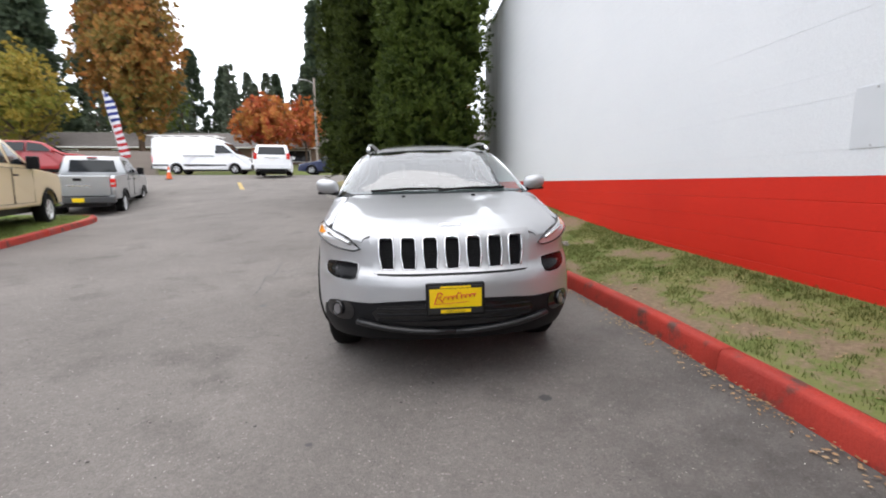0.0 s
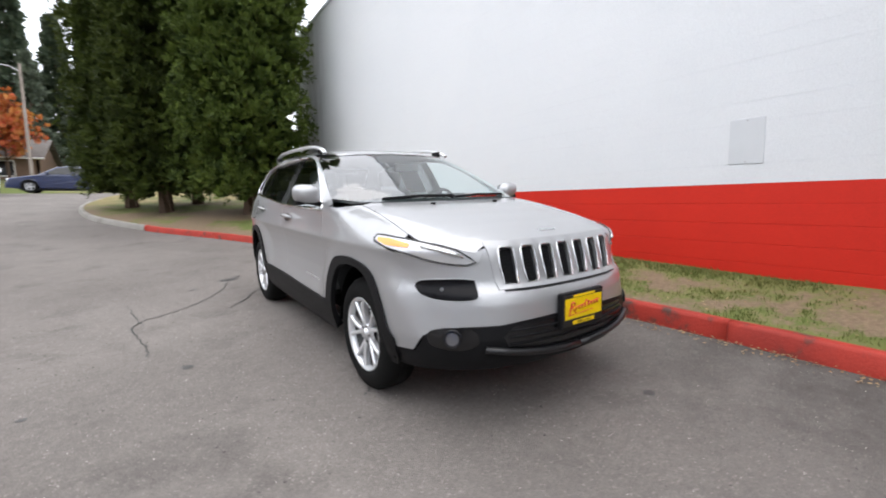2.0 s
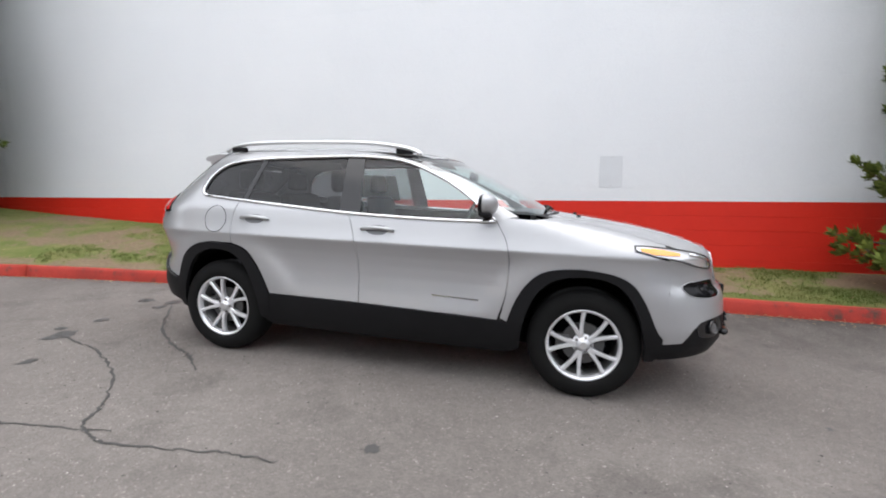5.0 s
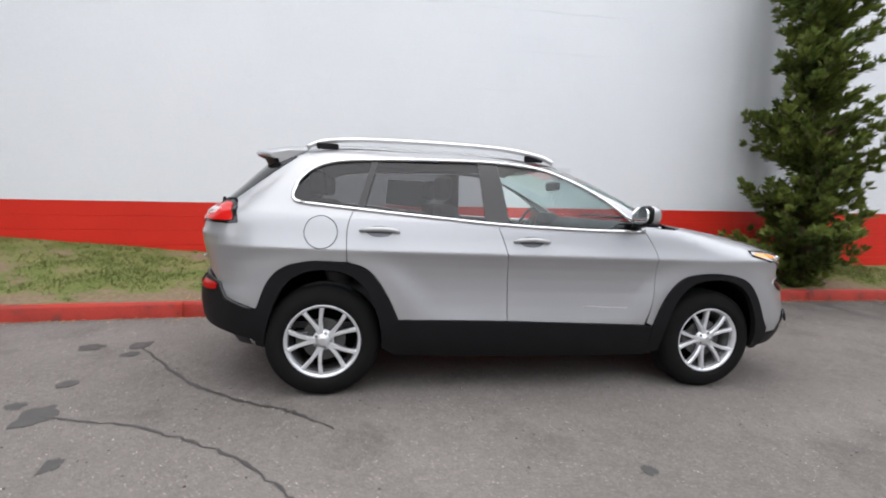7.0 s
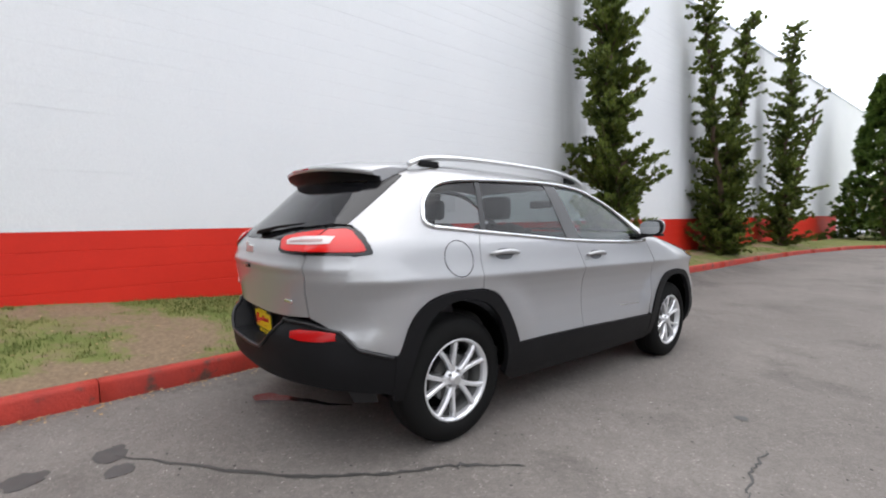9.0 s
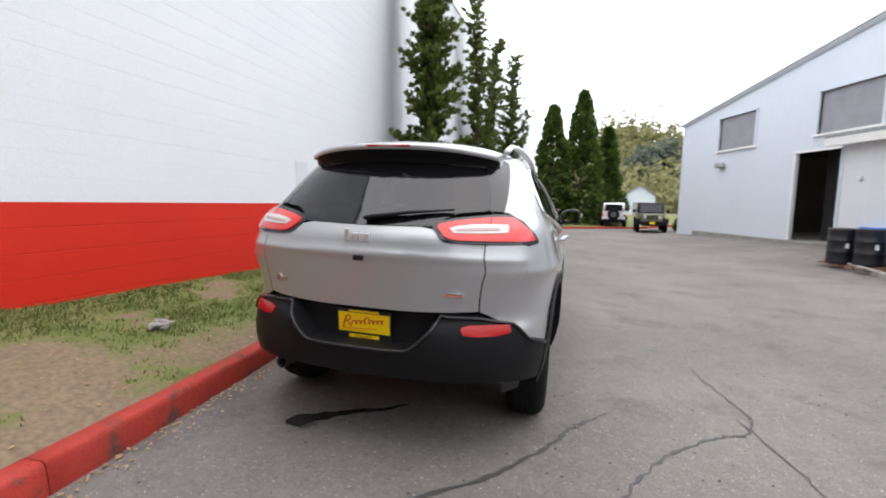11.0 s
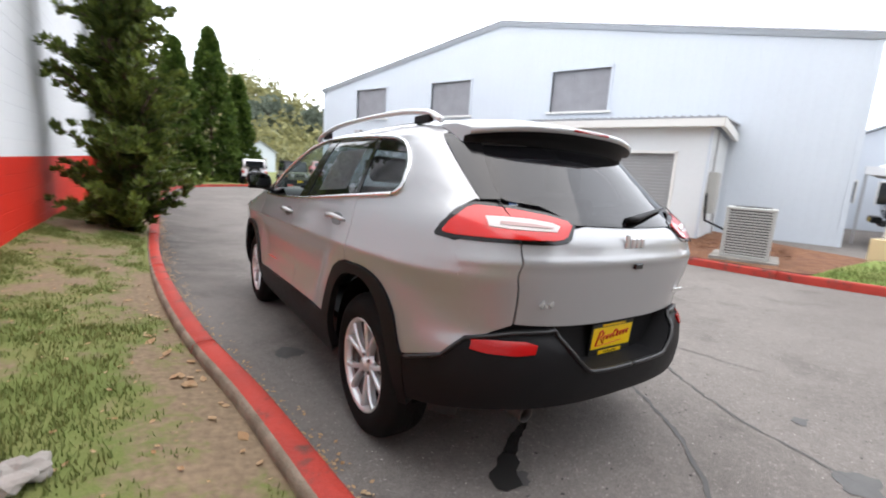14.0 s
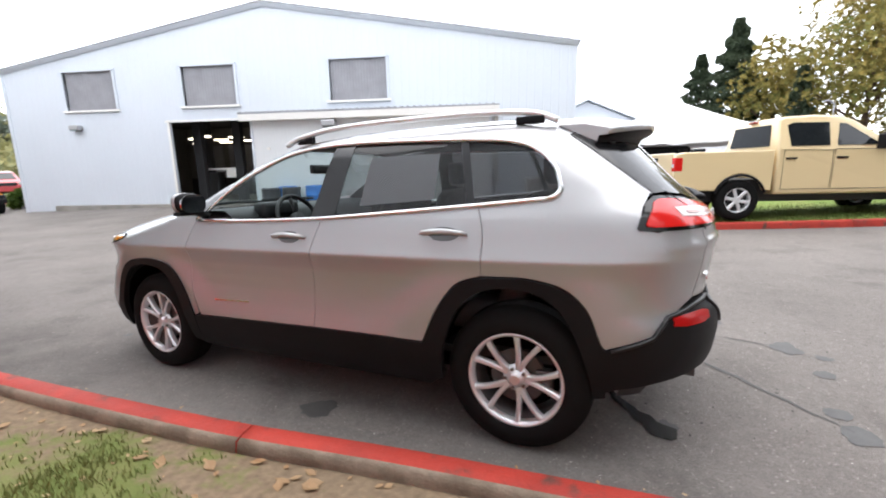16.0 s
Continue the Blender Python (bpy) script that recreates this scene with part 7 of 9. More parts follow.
for _ in range(1500):
    x, y = rng.uniform(-120, 15), rng.uniform(-225, -96)
    j = (-95 - y) / 150
    hgt = 40 * smooth01(0, 1, j) * (0.75 + .5 * noise.noise(Vector((x * .02, y * .02, 5)))) * smooth01(45, -20, x) * (0.6 + 0.4 * smooth01(-90, -30, x))
    H = rng.uniform(4, 9) * (1.0 if rng.random() < .8 else 1.6)
    for q in range(7):
        f = rng.random()
        c = Vector((x + rng.gauss(0, 1.2), y + rng.gauss(0, 1.2), -1.5 + hgt + H * f))
        tufts(verts, faces, c, Vector((rng.gauss(0, 1), rng.gauss(0, 1), .6)), 2.0 * (1.2 - f * .7), 5, spread=1.2, width=.4)
# leaf colours of the woods kept pale for the haze of distance
woods = raw("far_woods", verts, faces, leaf_mat("far_wood_foliage", (0.13, 0.15, 0.08), (0.34, 0.31, 0.13)))
tagged(woods, "mixed autumn woods on the far hillside", "woods", kind="stuff")
for x, y, h in ((-27, -150, 13), (-31, -152, 15), (-24, -155, 12), (-42, -150, 12), (-46, -155, 13), (-38, -160, 11), (-52, -150, 11), (-58, -150, 12), (-34, -158, 12), (-20, -150, 9), (-12, -145, 9)):
    hz = 40 * smooth01(0, 1, (-95 - y) / 150) * 0.8 * (0.6 + 0.4 * smooth01(-90, -30, x))
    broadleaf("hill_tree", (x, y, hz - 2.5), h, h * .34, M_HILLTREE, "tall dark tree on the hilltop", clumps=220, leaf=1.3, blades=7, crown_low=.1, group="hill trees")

# ---- grass blades, fallen leaves ----
verts, faces = [], []
for _ in range(60000):
    y = rng.uniform(-8, 6) if rng.random() < .8 else rng.uniform(-24, 15)
    x = rng.uniform(kerb_x(y) + .2, WALL_X - .02)
    g = cover_at(x, y) - .45
    if rng.random() > .05 + 1.0 * g:
        continue
    z = bank_z(x, y) - .006
    for _ in range(3):
        a = rng.uniform(0, 6.28)
        L = rng.uniform(.012, .034) * (1 + max(0, g))
        o = Vector((x + rng.gauss(0, .02), y + rng.gauss(0, .02), z))
        s = Vector((math.cos(a), math.sin(a), 0)) * .004
        k = len(verts)
        verts.extend((o - s, o + s, o + Vector((math.sin(a) * L * rng.uniform(-.7, .7), math.cos(a) * L * rng.uniform(-.7, .7), L))))
        faces.append((k, k + 1, k + 2))
tagged(raw("grass_blades", verts, faces, M_BLADE), "short tufted green grass on the bank", "grass", kind="stuff")


def leaf_litter(name, count, place, size, label):
    verts, faces = [], []
    for _ in range(count):
        x, y, z = place()
        a = rng.uniform(0, 6.28)
        L = size * rng.uniform(.5, 1.3)
        u, v = Vector((math.cos(a), math.sin(a), rng.uniform(-.25, .25))) * L, Vector((-math.sin(a), math.cos(a), rng.uniform(-.3, .3))) * L * .6
        o = Vector((x, y, z + .008 + L * .12))
        k = len(verts)
        verts.extend((o - u, o - u * .2 + v, o + u * .35 + v * .8, o + u, o + u * .3 - v * .8, o - u * .25 - v, o + Vector((0, 0, -L * .15))))
        faces.extend([(k + 6, k + i, k + (i + 1) % 6) for i in range(6)])
    return tagged(raw(name, verts, faces, M_DRYLEAF), label, "leaves", kind="stuff")


def on_bank():
    y = rng.uniform(-10, 9)
    x = rng.uniform(kerb_x(y) + .2, WALL_X - .05)
    return x, y, bank_z(x, y)


def in_gutter():
    y = rng.uniform(-9, 6)
    x = kerb_x(y) - abs(rng.gauss(0, .07)) - .005
    return x, y, road_z(x, y)


def by_kerb():
    y = rng.uniform(-1.2, 1.8)
    x = kerb_x(y) + .2 + abs(rng.gauss(0, .12))
    return x, y, bank_z(x, y)


leaf_litter("fallen_leaves", 900, on_bank, .014, "small dry leaves scattered on the bank")
leaf_litter("gutter_leaves", 1600, in_gutter, .013, "broken dry leaves lying along the kerb foot")
leaf_litter("kerb_leaves", 26, by_kerb, .034, "large dry maple leaves heaped behind the kerb")
# crumpled pale scrap on the lawn
bm = bmesh.new()
bmesh.ops.create_icosphere(bm, subdivisions=3, radius=.075)
for v in bm.verts:
    v.co *= 1 + .7 * noise.noise(v.co * 22)
    v.co.z *= .5
scrap = link_bm("crumpled_scrap", bm, mat("grey_scrap", (.27, .25, .23), .9, var=.3, scale=20))
scrap.location = (2.10, 1.42, bank_z(2.10, 1.42) + .03)
tagged(scrap, "crumpled pale grey scrap lying on the lawn", "litter")

# ---- parked vehicles ----
def heading(x, y, z, hx, hy, pitch=0.0):
    """Placement of a vehicle whose nose points along (hx, hy); pitch lifts the nose."""
    yv = Vector((-hx, -hy, -pitch)).normalized()
    xv = yv.cross(Vector((0, 0, 1))).normalized()
    zv = xv.cross(yv)
    return Matrix(((xv.x, yv.x, zv.x, x), (xv.y, yv.y, zv.y, y), (xv.z, yv.z, zv.z, z), (0, 0, 0, 1)))


def arch_pts(cy, r, z0, n=9):
    """Wheel-arch points from front to rear."""
    a0 = math.asin(min(1, max(-1, (z0 - r * .86) / r)))
    return [(cy - r * math.cos(a), r * .86 + r * math.sin(a)) for a in np.linspace(a0, math.pi - a0, n)]


def prism(outline, w, taper=lambda z: 1.0, bevel=0.04, x0=None, seg=2):
    """A side outline drawn across the width, with rounded edges and inward lean."""
    bm = bmesh.new()
    lo, hi = (-w if x0 is None else x0), w
    vs = [bm.verts.new((lo, y, z)) for y, z in outline]
    fc = bm.faces.new(vs)
    r = bmesh.ops.extrude_face_region(bm, geom=[fc])
    nv = [v for v in r["geom"] if isinstance(v, bmesh.types.BMVert)]
    bmesh.ops.translate(bm, verts=nv, vec=(hi - lo, 0, 0))
    bmesh.ops.recalc_face_normals(bm, faces=bm.faces)
    if bevel:
        es = [e for e in bm.edges if abs(e.verts[0].co.x - e.verts[1].co.x) < 1e-6]
        bmesh.ops.bevel(bm, geom=es, offset=bevel, segments=seg, profile=0.5, affect='EDGES', clamp_overlap=True)
    for v in bm.verts:
        v.co.x *= taper(v.co.z)
    for f in bm.faces:
        f.smooth = len(f.verts) < 5
    return bm


def slab3(points, thick):
    """A thin plate over a ring of points, raised along its own normal away from the axis."""
    bm = bmesh.new()
    vs = [bm.verts.new(p) for p in points]
    fc = bm.faces.new(vs)
    fc.normal_update()
    n = fc.normal.copy()
    c = sum((Vector(p) for p in points), Vector()) / len(points)
    if n.dot(Vector((c.x, c.y * .4, (c.z - 1) * .5))) < 0:
        n = -n
    bmesh.ops.translate(bm, verts=vs, vec=-n * thick)
    r = bmesh.ops.extrude_face_region(bm, geom=[fc])
    bmesh.ops.translate(bm, verts=[v for v in r["geom"] if isinstance(v, bmesh.types.BMVert)], vec=n * thick * 2)
    bmesh.ops.recalc_face_normals(bm, faces=bm.faces)
    return bm


def side_plate(sgn, poly, w, taper, thick=0.008):
    return slab3([(sgn * w * taper(z), y, z) for y, z in poly], thick)


def road_wheel(parent, sgn, cy, w, R, rim_m, spokes=6, width=.24):
    e = new("wheel")
    e.parent = parent
    e.matrix_local = Matrix.Translation((sgn * w, cy, R)) @ Matrix.Rotation(sgn * math.pi / 2, 4, 'Y')
    q = R * .60
    bm = bmesh.new()
    lathe(bm, [(q, -width), (R * .85, -width - .01), (R * .97, -width + .02), (R, -width + .05), (R, -.05), (R * .97, -.02), (R * .85, .004), (q * 1.06, 0), (q, -.015)], Matrix(), 36)
    bmesh.ops.recalc_face_normals(bm, faces=bm.faces)
    part("tyre", bm, M_RUBBER, e, smooth=True)
    bm = bmesh.new()
    lathe(bm, [(q * .90, -width + .02), (q * .92, -.03), (q * 1.0, -.008), (q * 1.01, -.02), (q * .98, -width + .02)], Matrix(), 36)
    bmesh.ops.recalc_face_normals(bm, faces=bm.faces)
    rim = part("rim", bm, rim_m, e, smooth=True)
    for k in range(spokes):
        a = 2 * math.pi * k / spokes + .3
        bm = boxbm(q * .2, q * .97, -q * .13, q * .13, -.06, -.022, bevel=.012, seg=1)
        bm.transform(Matrix.Rotation(a, 4, 'Z'))
        part("spoke", bm, rim_m, rim)
    part("hub", cyl(bmesh.new(), (0, 0, -.07), (0, 0, 1), q * .30, .06, 20, q * .24), rim_m, rim)
    part("wheel_back", cyl(bmesh.new(), (0, 0, -.12), (0, 0, 1), q * .9, .01, 28), M_DASH, e)
    return e


def put(parent, name, m, *b, bevel=.012, label=""):
    return part(name, boxbm(*b, bevel=bevel), m, parent, label)


def body_outline(top, nose_z, tail_z, sill, wheels, r):
    """Closed side outline: the bottom from nose to tail with the arches cut in, then the top back to the nose."""
    pts = [(top[0][0], nose_z)]
    pts += arch_pts(wheels[0], r, sill) + arch_pts(wheels[1], r, sill)
    pts += [(top[-1][0], tail_z)]
    return pts + list(top[::-1])


def pickup(name, m, paint, label, lamp_rear=True, rim_m=None, chrome=True, trim_dark=False):
    """A crew-cab pickup: cab with bonnet, load bed, lamps, bumpers and wheels. Nose at -y, rear axle at y = 1.785."""
    e = empty(name, m, label, "pickup truck")
    rim_m = rim_m or M_ALLOY
    W0 = .985
    tap = lambda z: 1 - .20 * smooth01(1.30, 2.06, z) * (z > 1.3) - .03 * smooth01(.9, .4, z)
    wh = (-1.785, 1.785)
    cab = [(-2.72, .78), (-2.74, 1.10), (-2.66, 1.24), (-2.45, 1.31), (-1.05, 1.40), (-.30, 1.93), (-.05, 2.01), (.45, 2.04), (.95, 2.02), (1.08, 1.96), (1.14, 1.40), (1.14, .52)]
    out = [(-2.70, .55), (-2.35, .52)] + arch_pts(-1.785, .50, .52) + [(1.14, .52)]
    body = part("cab", prism(out + cab[::-1][1:], W0, tap, .05), paint, e)
    # bed with open top
    for sgn in (-1, 1):
        bo = [(1.19, .60)] + arch_pts(1.785, .50, .60) + [(3.02, .62), (3.06, .8), (3.05, 1.33), (2.9, 1.375), (1.19, 1.385)]
        part("bed_side", prism(bo, sgn * W0 if sgn > 0 else -W0 + .13, lambda z: 1.0, .025, x0=(W0 - .13) if sgn > 0 else -W0), paint, e)
    gate = put(e, "tailgate", paint, -W0 + .14, W0 - .14, 2.98, 3.05, .66, 1.37, bevel=.03)
    put(gate, "gate_handle", M_BLACKPL, -.11, .11, 3.04, 3.065, 1.20, 1.28)
    put(gate, "gate_badge", M_CHROME, -.32, .32, 3.045, 3.056, 1.02, 1.07, bevel=.003)
    put(e, "bed_floor", M_DASH, -W0 + .1, W0 - .1, 1.15, 3.0, .68, .82)
    put(e, "underbody", M_DASH, -.68, .68, -2.3, 2.9, .36, .68)
    # bumpers
    rb = put(e, "rear_bumper", M_GREYP, -W0 + .02, W0 - .02, 3.0, 3.19, .50, .72, bevel=.04)
    put(rb, "bumper_step", M_BLACKPL, -.80, .80, 3.02, 3.20, .70, .735)
    put(rb, "plate", M_YELLOW, -.15, .15, 3.185, 3.20, .53, .66, bevel=.003)
    fb = put(e, "front_bumper", paint if trim_dark else M_CHROME, -W0 + .03, W0 - .03, -2.86, -2.62, .46, .78, bevel=.06)
    put(fb, "plate", M_YELLOW, -.15, .15, -2.875, -2.85, .55, .68, bevel=.003)
    put(e, "grille", M_GLOSSBLK, -.52, .52, -2.77, -2.70, .84, 1.20, bevel=.03)
    put(e, "grille_bar", M_CHROME, -.52, .52, -2.785, -2.74, 1.0, 1.05)
    for sgn in (-1, 1):
        put(e, "headlamp", M_CLEARLENS, sgn * .75 - .18, sgn * .75 + .18, -2.76, -2.62, .96, 1.18, bevel=.03)
        tl = put(e, "tail_lamp", M_REDLENS, sgn * (W0 - .07) - .075, sgn * (W0 - .07) + .075, 2.90, 3.065, 1.0, 1.28, bevel=.02, label="red upright tail lamp")
        put(tl, "reverse_lens", M_CLEARLENS, sgn * (W0 - .07) - .05, sgn * (W0 - .07) + .05, 3.06, 3.07, 1.08, 1.15, bevel=.003)
        for poly in ([(-.72, 1.45), (-.14, 1.86), (-.02, 1.87), (.06, 1.45)], [(.20, 1.45), (.16, 1.89), (.80, 1.90), (.93, 1.86), (.90, 1.45)]):
            win = part("side_window", side_plate(sgn, poly, W0, tap), M_DKGLASS, e, "dark cab side window")
        for y0, y1 in ((-.95, .10), (.13, 1.02)):
            pts = [(sgn * (W0 + .004) * tap(z), y, z) for y, z in ((y0, .62), (y0, 1.36), (y1, 1.38), (y1, .62))]
            part("door_seam", tube(bmesh.new(), pts, .006, 4, closed=True), M_BLACKINK, e)
            put(e, "door_handle", M_BLACKPL, sgn * W0 - .02, sgn * W0 + .035, y1 - .24, y1 - .04, 1.20, 1.235)
        put(e, "door_mirror", M_BLACKPL, sgn * 1.10 - .11, sgn * 1.10 + .11, -.72, -.60, 1.36, 1.64, bevel=.03)
        ring = [(sgn * (W0 + .012), y, z) for y, z in arch_pts(1.785, .49, .56, 13)]
        part("arch_lip", tube(bmesh.new(), ring, .022, 6), M_BLACKPL, e)
        ring = [(sgn * (W0 + .004), y, z) for y, z in arch_pts(-1.785, .49, .56, 13)]
        part("arch_lip", tube(bmesh.new(), ring, .022, 6), M_BLACKPL, e)
        for cy in wh:
            road_wheel(e, sgn, cy, W0 - .02, .41, rim_m)
    part("windscreen", slab3([(-.80, -.96, 1.45), (.80, -.96, 1.45), (.68, -.36, 1.89), (-.68, -.36, 1.89)], .008), M_DKGLASS, e, "dark windscreen")
    part("rear_window", slab3([(-.70, 1.14, 1.46), (.70, 1.14, 1.46), (.62, 1.105, 1.88), (-.62, 1.105, 1.88)], .008), M_DKGLASS, e, "dark cab rear window")
    put(e, "cab_brake_light", M_DKREDLENS, -.15, .15, 1.07, 1.115, 1.95, 1.985)
    return e


pickup("pickup_truck", heading(-8.61 - .625 + .0, 3.11 + 1.678, .20, -.35, .94), M_TAN, "tan crew-cab pickup parked on the grass island")
pickup("pickup_truck", heading(-10.5 - 1.04, 10.1 + 2.87, .22, -.34, .94, .03), M_SILVER2, "silver crew-cab pickup with a dark bumper parked beyond the island", trim_dark=True)


def wagon(name, m, paint, label, category, top, w, sill, wheels, R, side_windows, front_quad, rear_quad, zb, lean=.2, rear_boxes=(), front_boxes=(), rim_m=None, clad=None, side_extra=()):
    """A one-box body from its side outline, with glass, lamps, bumpers and wheels."""
    e = empty(name, m, label, category)
    zt = max(p[1] for p in top)
    tap = lambda z: 1 - lean * smooth01(zb, zt * 1.04, z) - .04 * smooth01(sill + .35, sill, z)
    out = body_outline(top, sill + .04, sill + .08, sill, wheels, R * 1.16)
    part("body", prism(out, w, tap, .05), paint, e)
    put(e, "underbody", M_DASH, -w + .3, w - .3, top[0][0] + .4, top[-1][0] - .3, sill - .08, sill + .3)
    for sgn in (-1, 1):
        for poly in side_windows:
            part("side_window", side_plate(sgn, poly, w, tap), M_DKGLASS, e, "dark side window")
        for nm, mm, poly in side_extra:
            part(nm, side_plate(sgn, poly, w, tap, .012), mm, e)
        for cy in wheels:
            road_wheel(e, sgn, cy, w - .02, R, rim_m or M_ALLOY, 5)
            ring = [(sgn * (w + .002) * tap(z), y, z) for y, z in arch_pts(cy, R * 1.15, sill + .02, 13)]
            part("arch_lip", tube(bmesh.new(), ring, .02, 5), clad or paint, e)
        put(e, "door_mirror", paint, sgn * (w + .08) - .09, sgn * (w + .08) + .09, front_quad[0][1] + .25, front_quad[0][1] + .37, zb + .02, zb + .2, bevel=.03)
    part("windscreen", slab3(front_quad, .008), M_DKGLASS, e, "dark windscreen")
    if rear_quad:
        part("rear_window", slab3(rear_quad, .008), M_DKGLASS, e, "dark rear window")
    for nm, mm, b in list(rear_boxes) + list(front_boxes):
        if nm.endswith("lamp"):
            for sgn in (-1, 1):
                put(e, nm, mm, min(sgn * b[0], sgn * b[1]), max(sgn * b[0], sgn * b[1]), *b[2:], bevel=.02)
        else:
            put(e, nm, mm, *b, bevel=.015)
    return e


# white minivan seen from behind
wagon("minivan", heading(-8.05, 23.4, road_z(-8.05, 23.4) + .03, -.2, .98), M_WHITEP, "white minivan with red tail lamps standing on the road", "minivan",
      [(-2.5, .45), (-2.52, .75), (-2.35, .92), (-1.55, 1.08), (-.6, 1.66), (.2, 1.76), (1.9, 1.74), (2.25, 1.66), (2.42, 1.05), (2.46, .8), (2.45, .4)], .98, .24, (-1.5, 1.55), .34,
      [[(-.95, 1.12), (-.40, 1.58), (.25, 1.62), (.3, 1.12)], [(.4, 1.12), (.38, 1.62), (1.25, 1.62), (1.3, 1.13)], [(1.4, 1.13), (1.36, 1.62), (2.05, 1.58), (2.2, 1.16)]],
      [(-.82, -1.45, 1.12), (.82, -1.45, 1.12), (.70, -.68, 1.62), (-.70, -.68, 1.62)], [(-.74, 2.385, 1.16), (.74, 2.385, 1.16), (.66, 2.285, 1.60), (-.66, 2.285, 1.60)], 1.05,
      rear_boxes=[("tail_lamp", M_REDLENS, (.78, .965, 2.30, 2.46, .90, 1.25)), ("rear_bumper", M_WHITEP, (-.95, .95, 2.36, 2.54, .36, .62)), ("bumper_lip", M_BLACKPL, (-.85, .85, 2.38, 2.55, .26, .38)), ("plate_garnish", M_CHROME, (-.4, .4, 2.42, 2.47, .98, 1.03)), ("plate", M_TRIMW, (-.15, .15, 2.43, 2.47, .80, .92))],
      front_boxes=[("headlamp", M_CLEARLENS, (.55, .92, -2.54, -2.3, .72, .90)), ("front_bumper", M_WHITEP, (-.93, .93, -2.6, -2.4, .3, .62))])

# white high-roof van, side-on, with a roof rack
van = wagon("cargo_van", heading(-15.2, 31.0, road_z(-15.2, 31) + .05, 1, 0), M_WHITEP, "long white high-roof cargo van with a roof rack", "van",
            [(-3.55, .5), (-3.57, .9), (-3.40, 1.15), (-2.55, 1.45), (-1.55, 2.40), (-1.1, 2.62), (-.6, 2.70), (3.3, 2.70), (3.5, 2.6), (3.56, 1.4), (3.55, .5)], 1.0, .34, (-2.35, 1.85), .38,
            [[(-2.25, 1.55), (-1.62, 2.12), (-1.05, 2.14), (-1.0, 1.55)]],
            [(-.9, -2.5, 1.52), (.9, -2.5, 1.52), (.8, -1.62, 2.34), (-.8, -1.62, 2.34)], [(-.8, 3.57, 1.5), (-.1, 3.57, 1.5), (-.1, 3.53, 2.2), (-.8, 3.53, 2.2)], 1.3, lean=.14, clad=M_BLACKPL,
            rear_boxes=[("tail_lamp", M_REDLENS, (.86, .98, 3.46, 3.58, .9, 1.35)), ("rear_bumper", M_BLACKPL, (-.95, .95, 3.5, 3.66, .42, .60))],
            front_boxes=[("headlamp", M_CLEARLENS, (.66, .96, -3.58, -3.3, .85, 1.15)), ("front_bumper", M_BLACKPL, (-.96, .96, -3.64, -3.4, .38, .7))],
            side_extra=[("side_strip", M_BLACKPL, [(-1.75, .62), (1.3, .62), (1.3, .72), (-1.75, .72)]), ("side_strip", M_BLACKPL, [(2.4, .62), (3.5, .62), (3.5, .72), (2.4, .72)]), ("side_lettering", M_GREYP, [(-.9, 1.32), (1.3, 1.32), (1.3, 1.38), (-.9, 1.38)])])
for sgn in (-1, 1):
    part("rack_rail", tube(bmesh.new(), [(sgn * .68, y, 2.86) for y in (-1.2, 1, 3.9)], .03, 6), M_TRIMW, van)
for y in (-1.0, .1, 1.2, 2.3, 3.3):
    bm = tube(bmesh.new(), [(-.8, y, 2.66), (-.74, y, 2.84), (.74, y, 2.84), (.8, y, 2.66)], .025, 6)
    part("rack_bar", bm, M_TRIMW, van)

SEDAN = [(-2.25, .42), (-2.28, .62), (-2.1, .78), (-1.05, .95), (-.3, 1.38), (.3, 1.46), (1.0, 1.40), (1.75, 1.02), (2.2, .96), (2.26, .7), (2.22, .4)]
SEDAN_W = [[(-.78, .98), (-.26, 1.32), (.28, 1.38), (.32, .99)], [(.42, .99), (.40, 1.38), (.95, 1.32), (1.35, 1.0)]]
SUVT = [(-2.2, .5), (-2.24, .85), (-2.05, 1.05), (-1.1, 1.15), (-.35, 1.66), (.2, 1.74), (1.6, 1.70), (2.0, 1.6), (2.2, 1.1), (2.24, .8), (2.2, .45)]
SUVW = [[(-.78, 1.20), (-.26, 1.58), (.28, 1.64), (.30, 1.20)], [(.40, 1.20), (.38, 1.64), (1.1, 1.63), (1.15, 1.20)], [(1.25, 1.20), (1.2, 1.62), (1.75, 1.55), (1.95, 1.2)]]


def sedan(m, paint, label):
    return wagon("saloon_car", m, paint, label, "car", SEDAN, .9, .22, (-1.4, 1.35), .33, SEDAN_W,
                 [(-.70, -.98, .99), (.70, -.98, .99), (.58, -.38, 1.34), (-.58, -.38, 1.34)], [(-.66, 1.66, 1.08), (.66, 1.66, 1.08), (.56, 1.12, 1.35), (-.56, 1.12, 1.35)], .9, lean=.26,
                 rear_boxes=[("tail_lamp", M_REDLENS, (.55, .88, 2.12, 2.27, .72, .90)), ("rear_bumper", paint, (-.86, .86, 2.12, 2.33, .32, .58))],
                 front_boxes=[("headlamp", M_CLEARLENS, (.52, .86, -2.27, -2.05, .60, .74)), ("front_bumper", paint, (-.86, .86, -2.34, -2.1, .26, .54))])


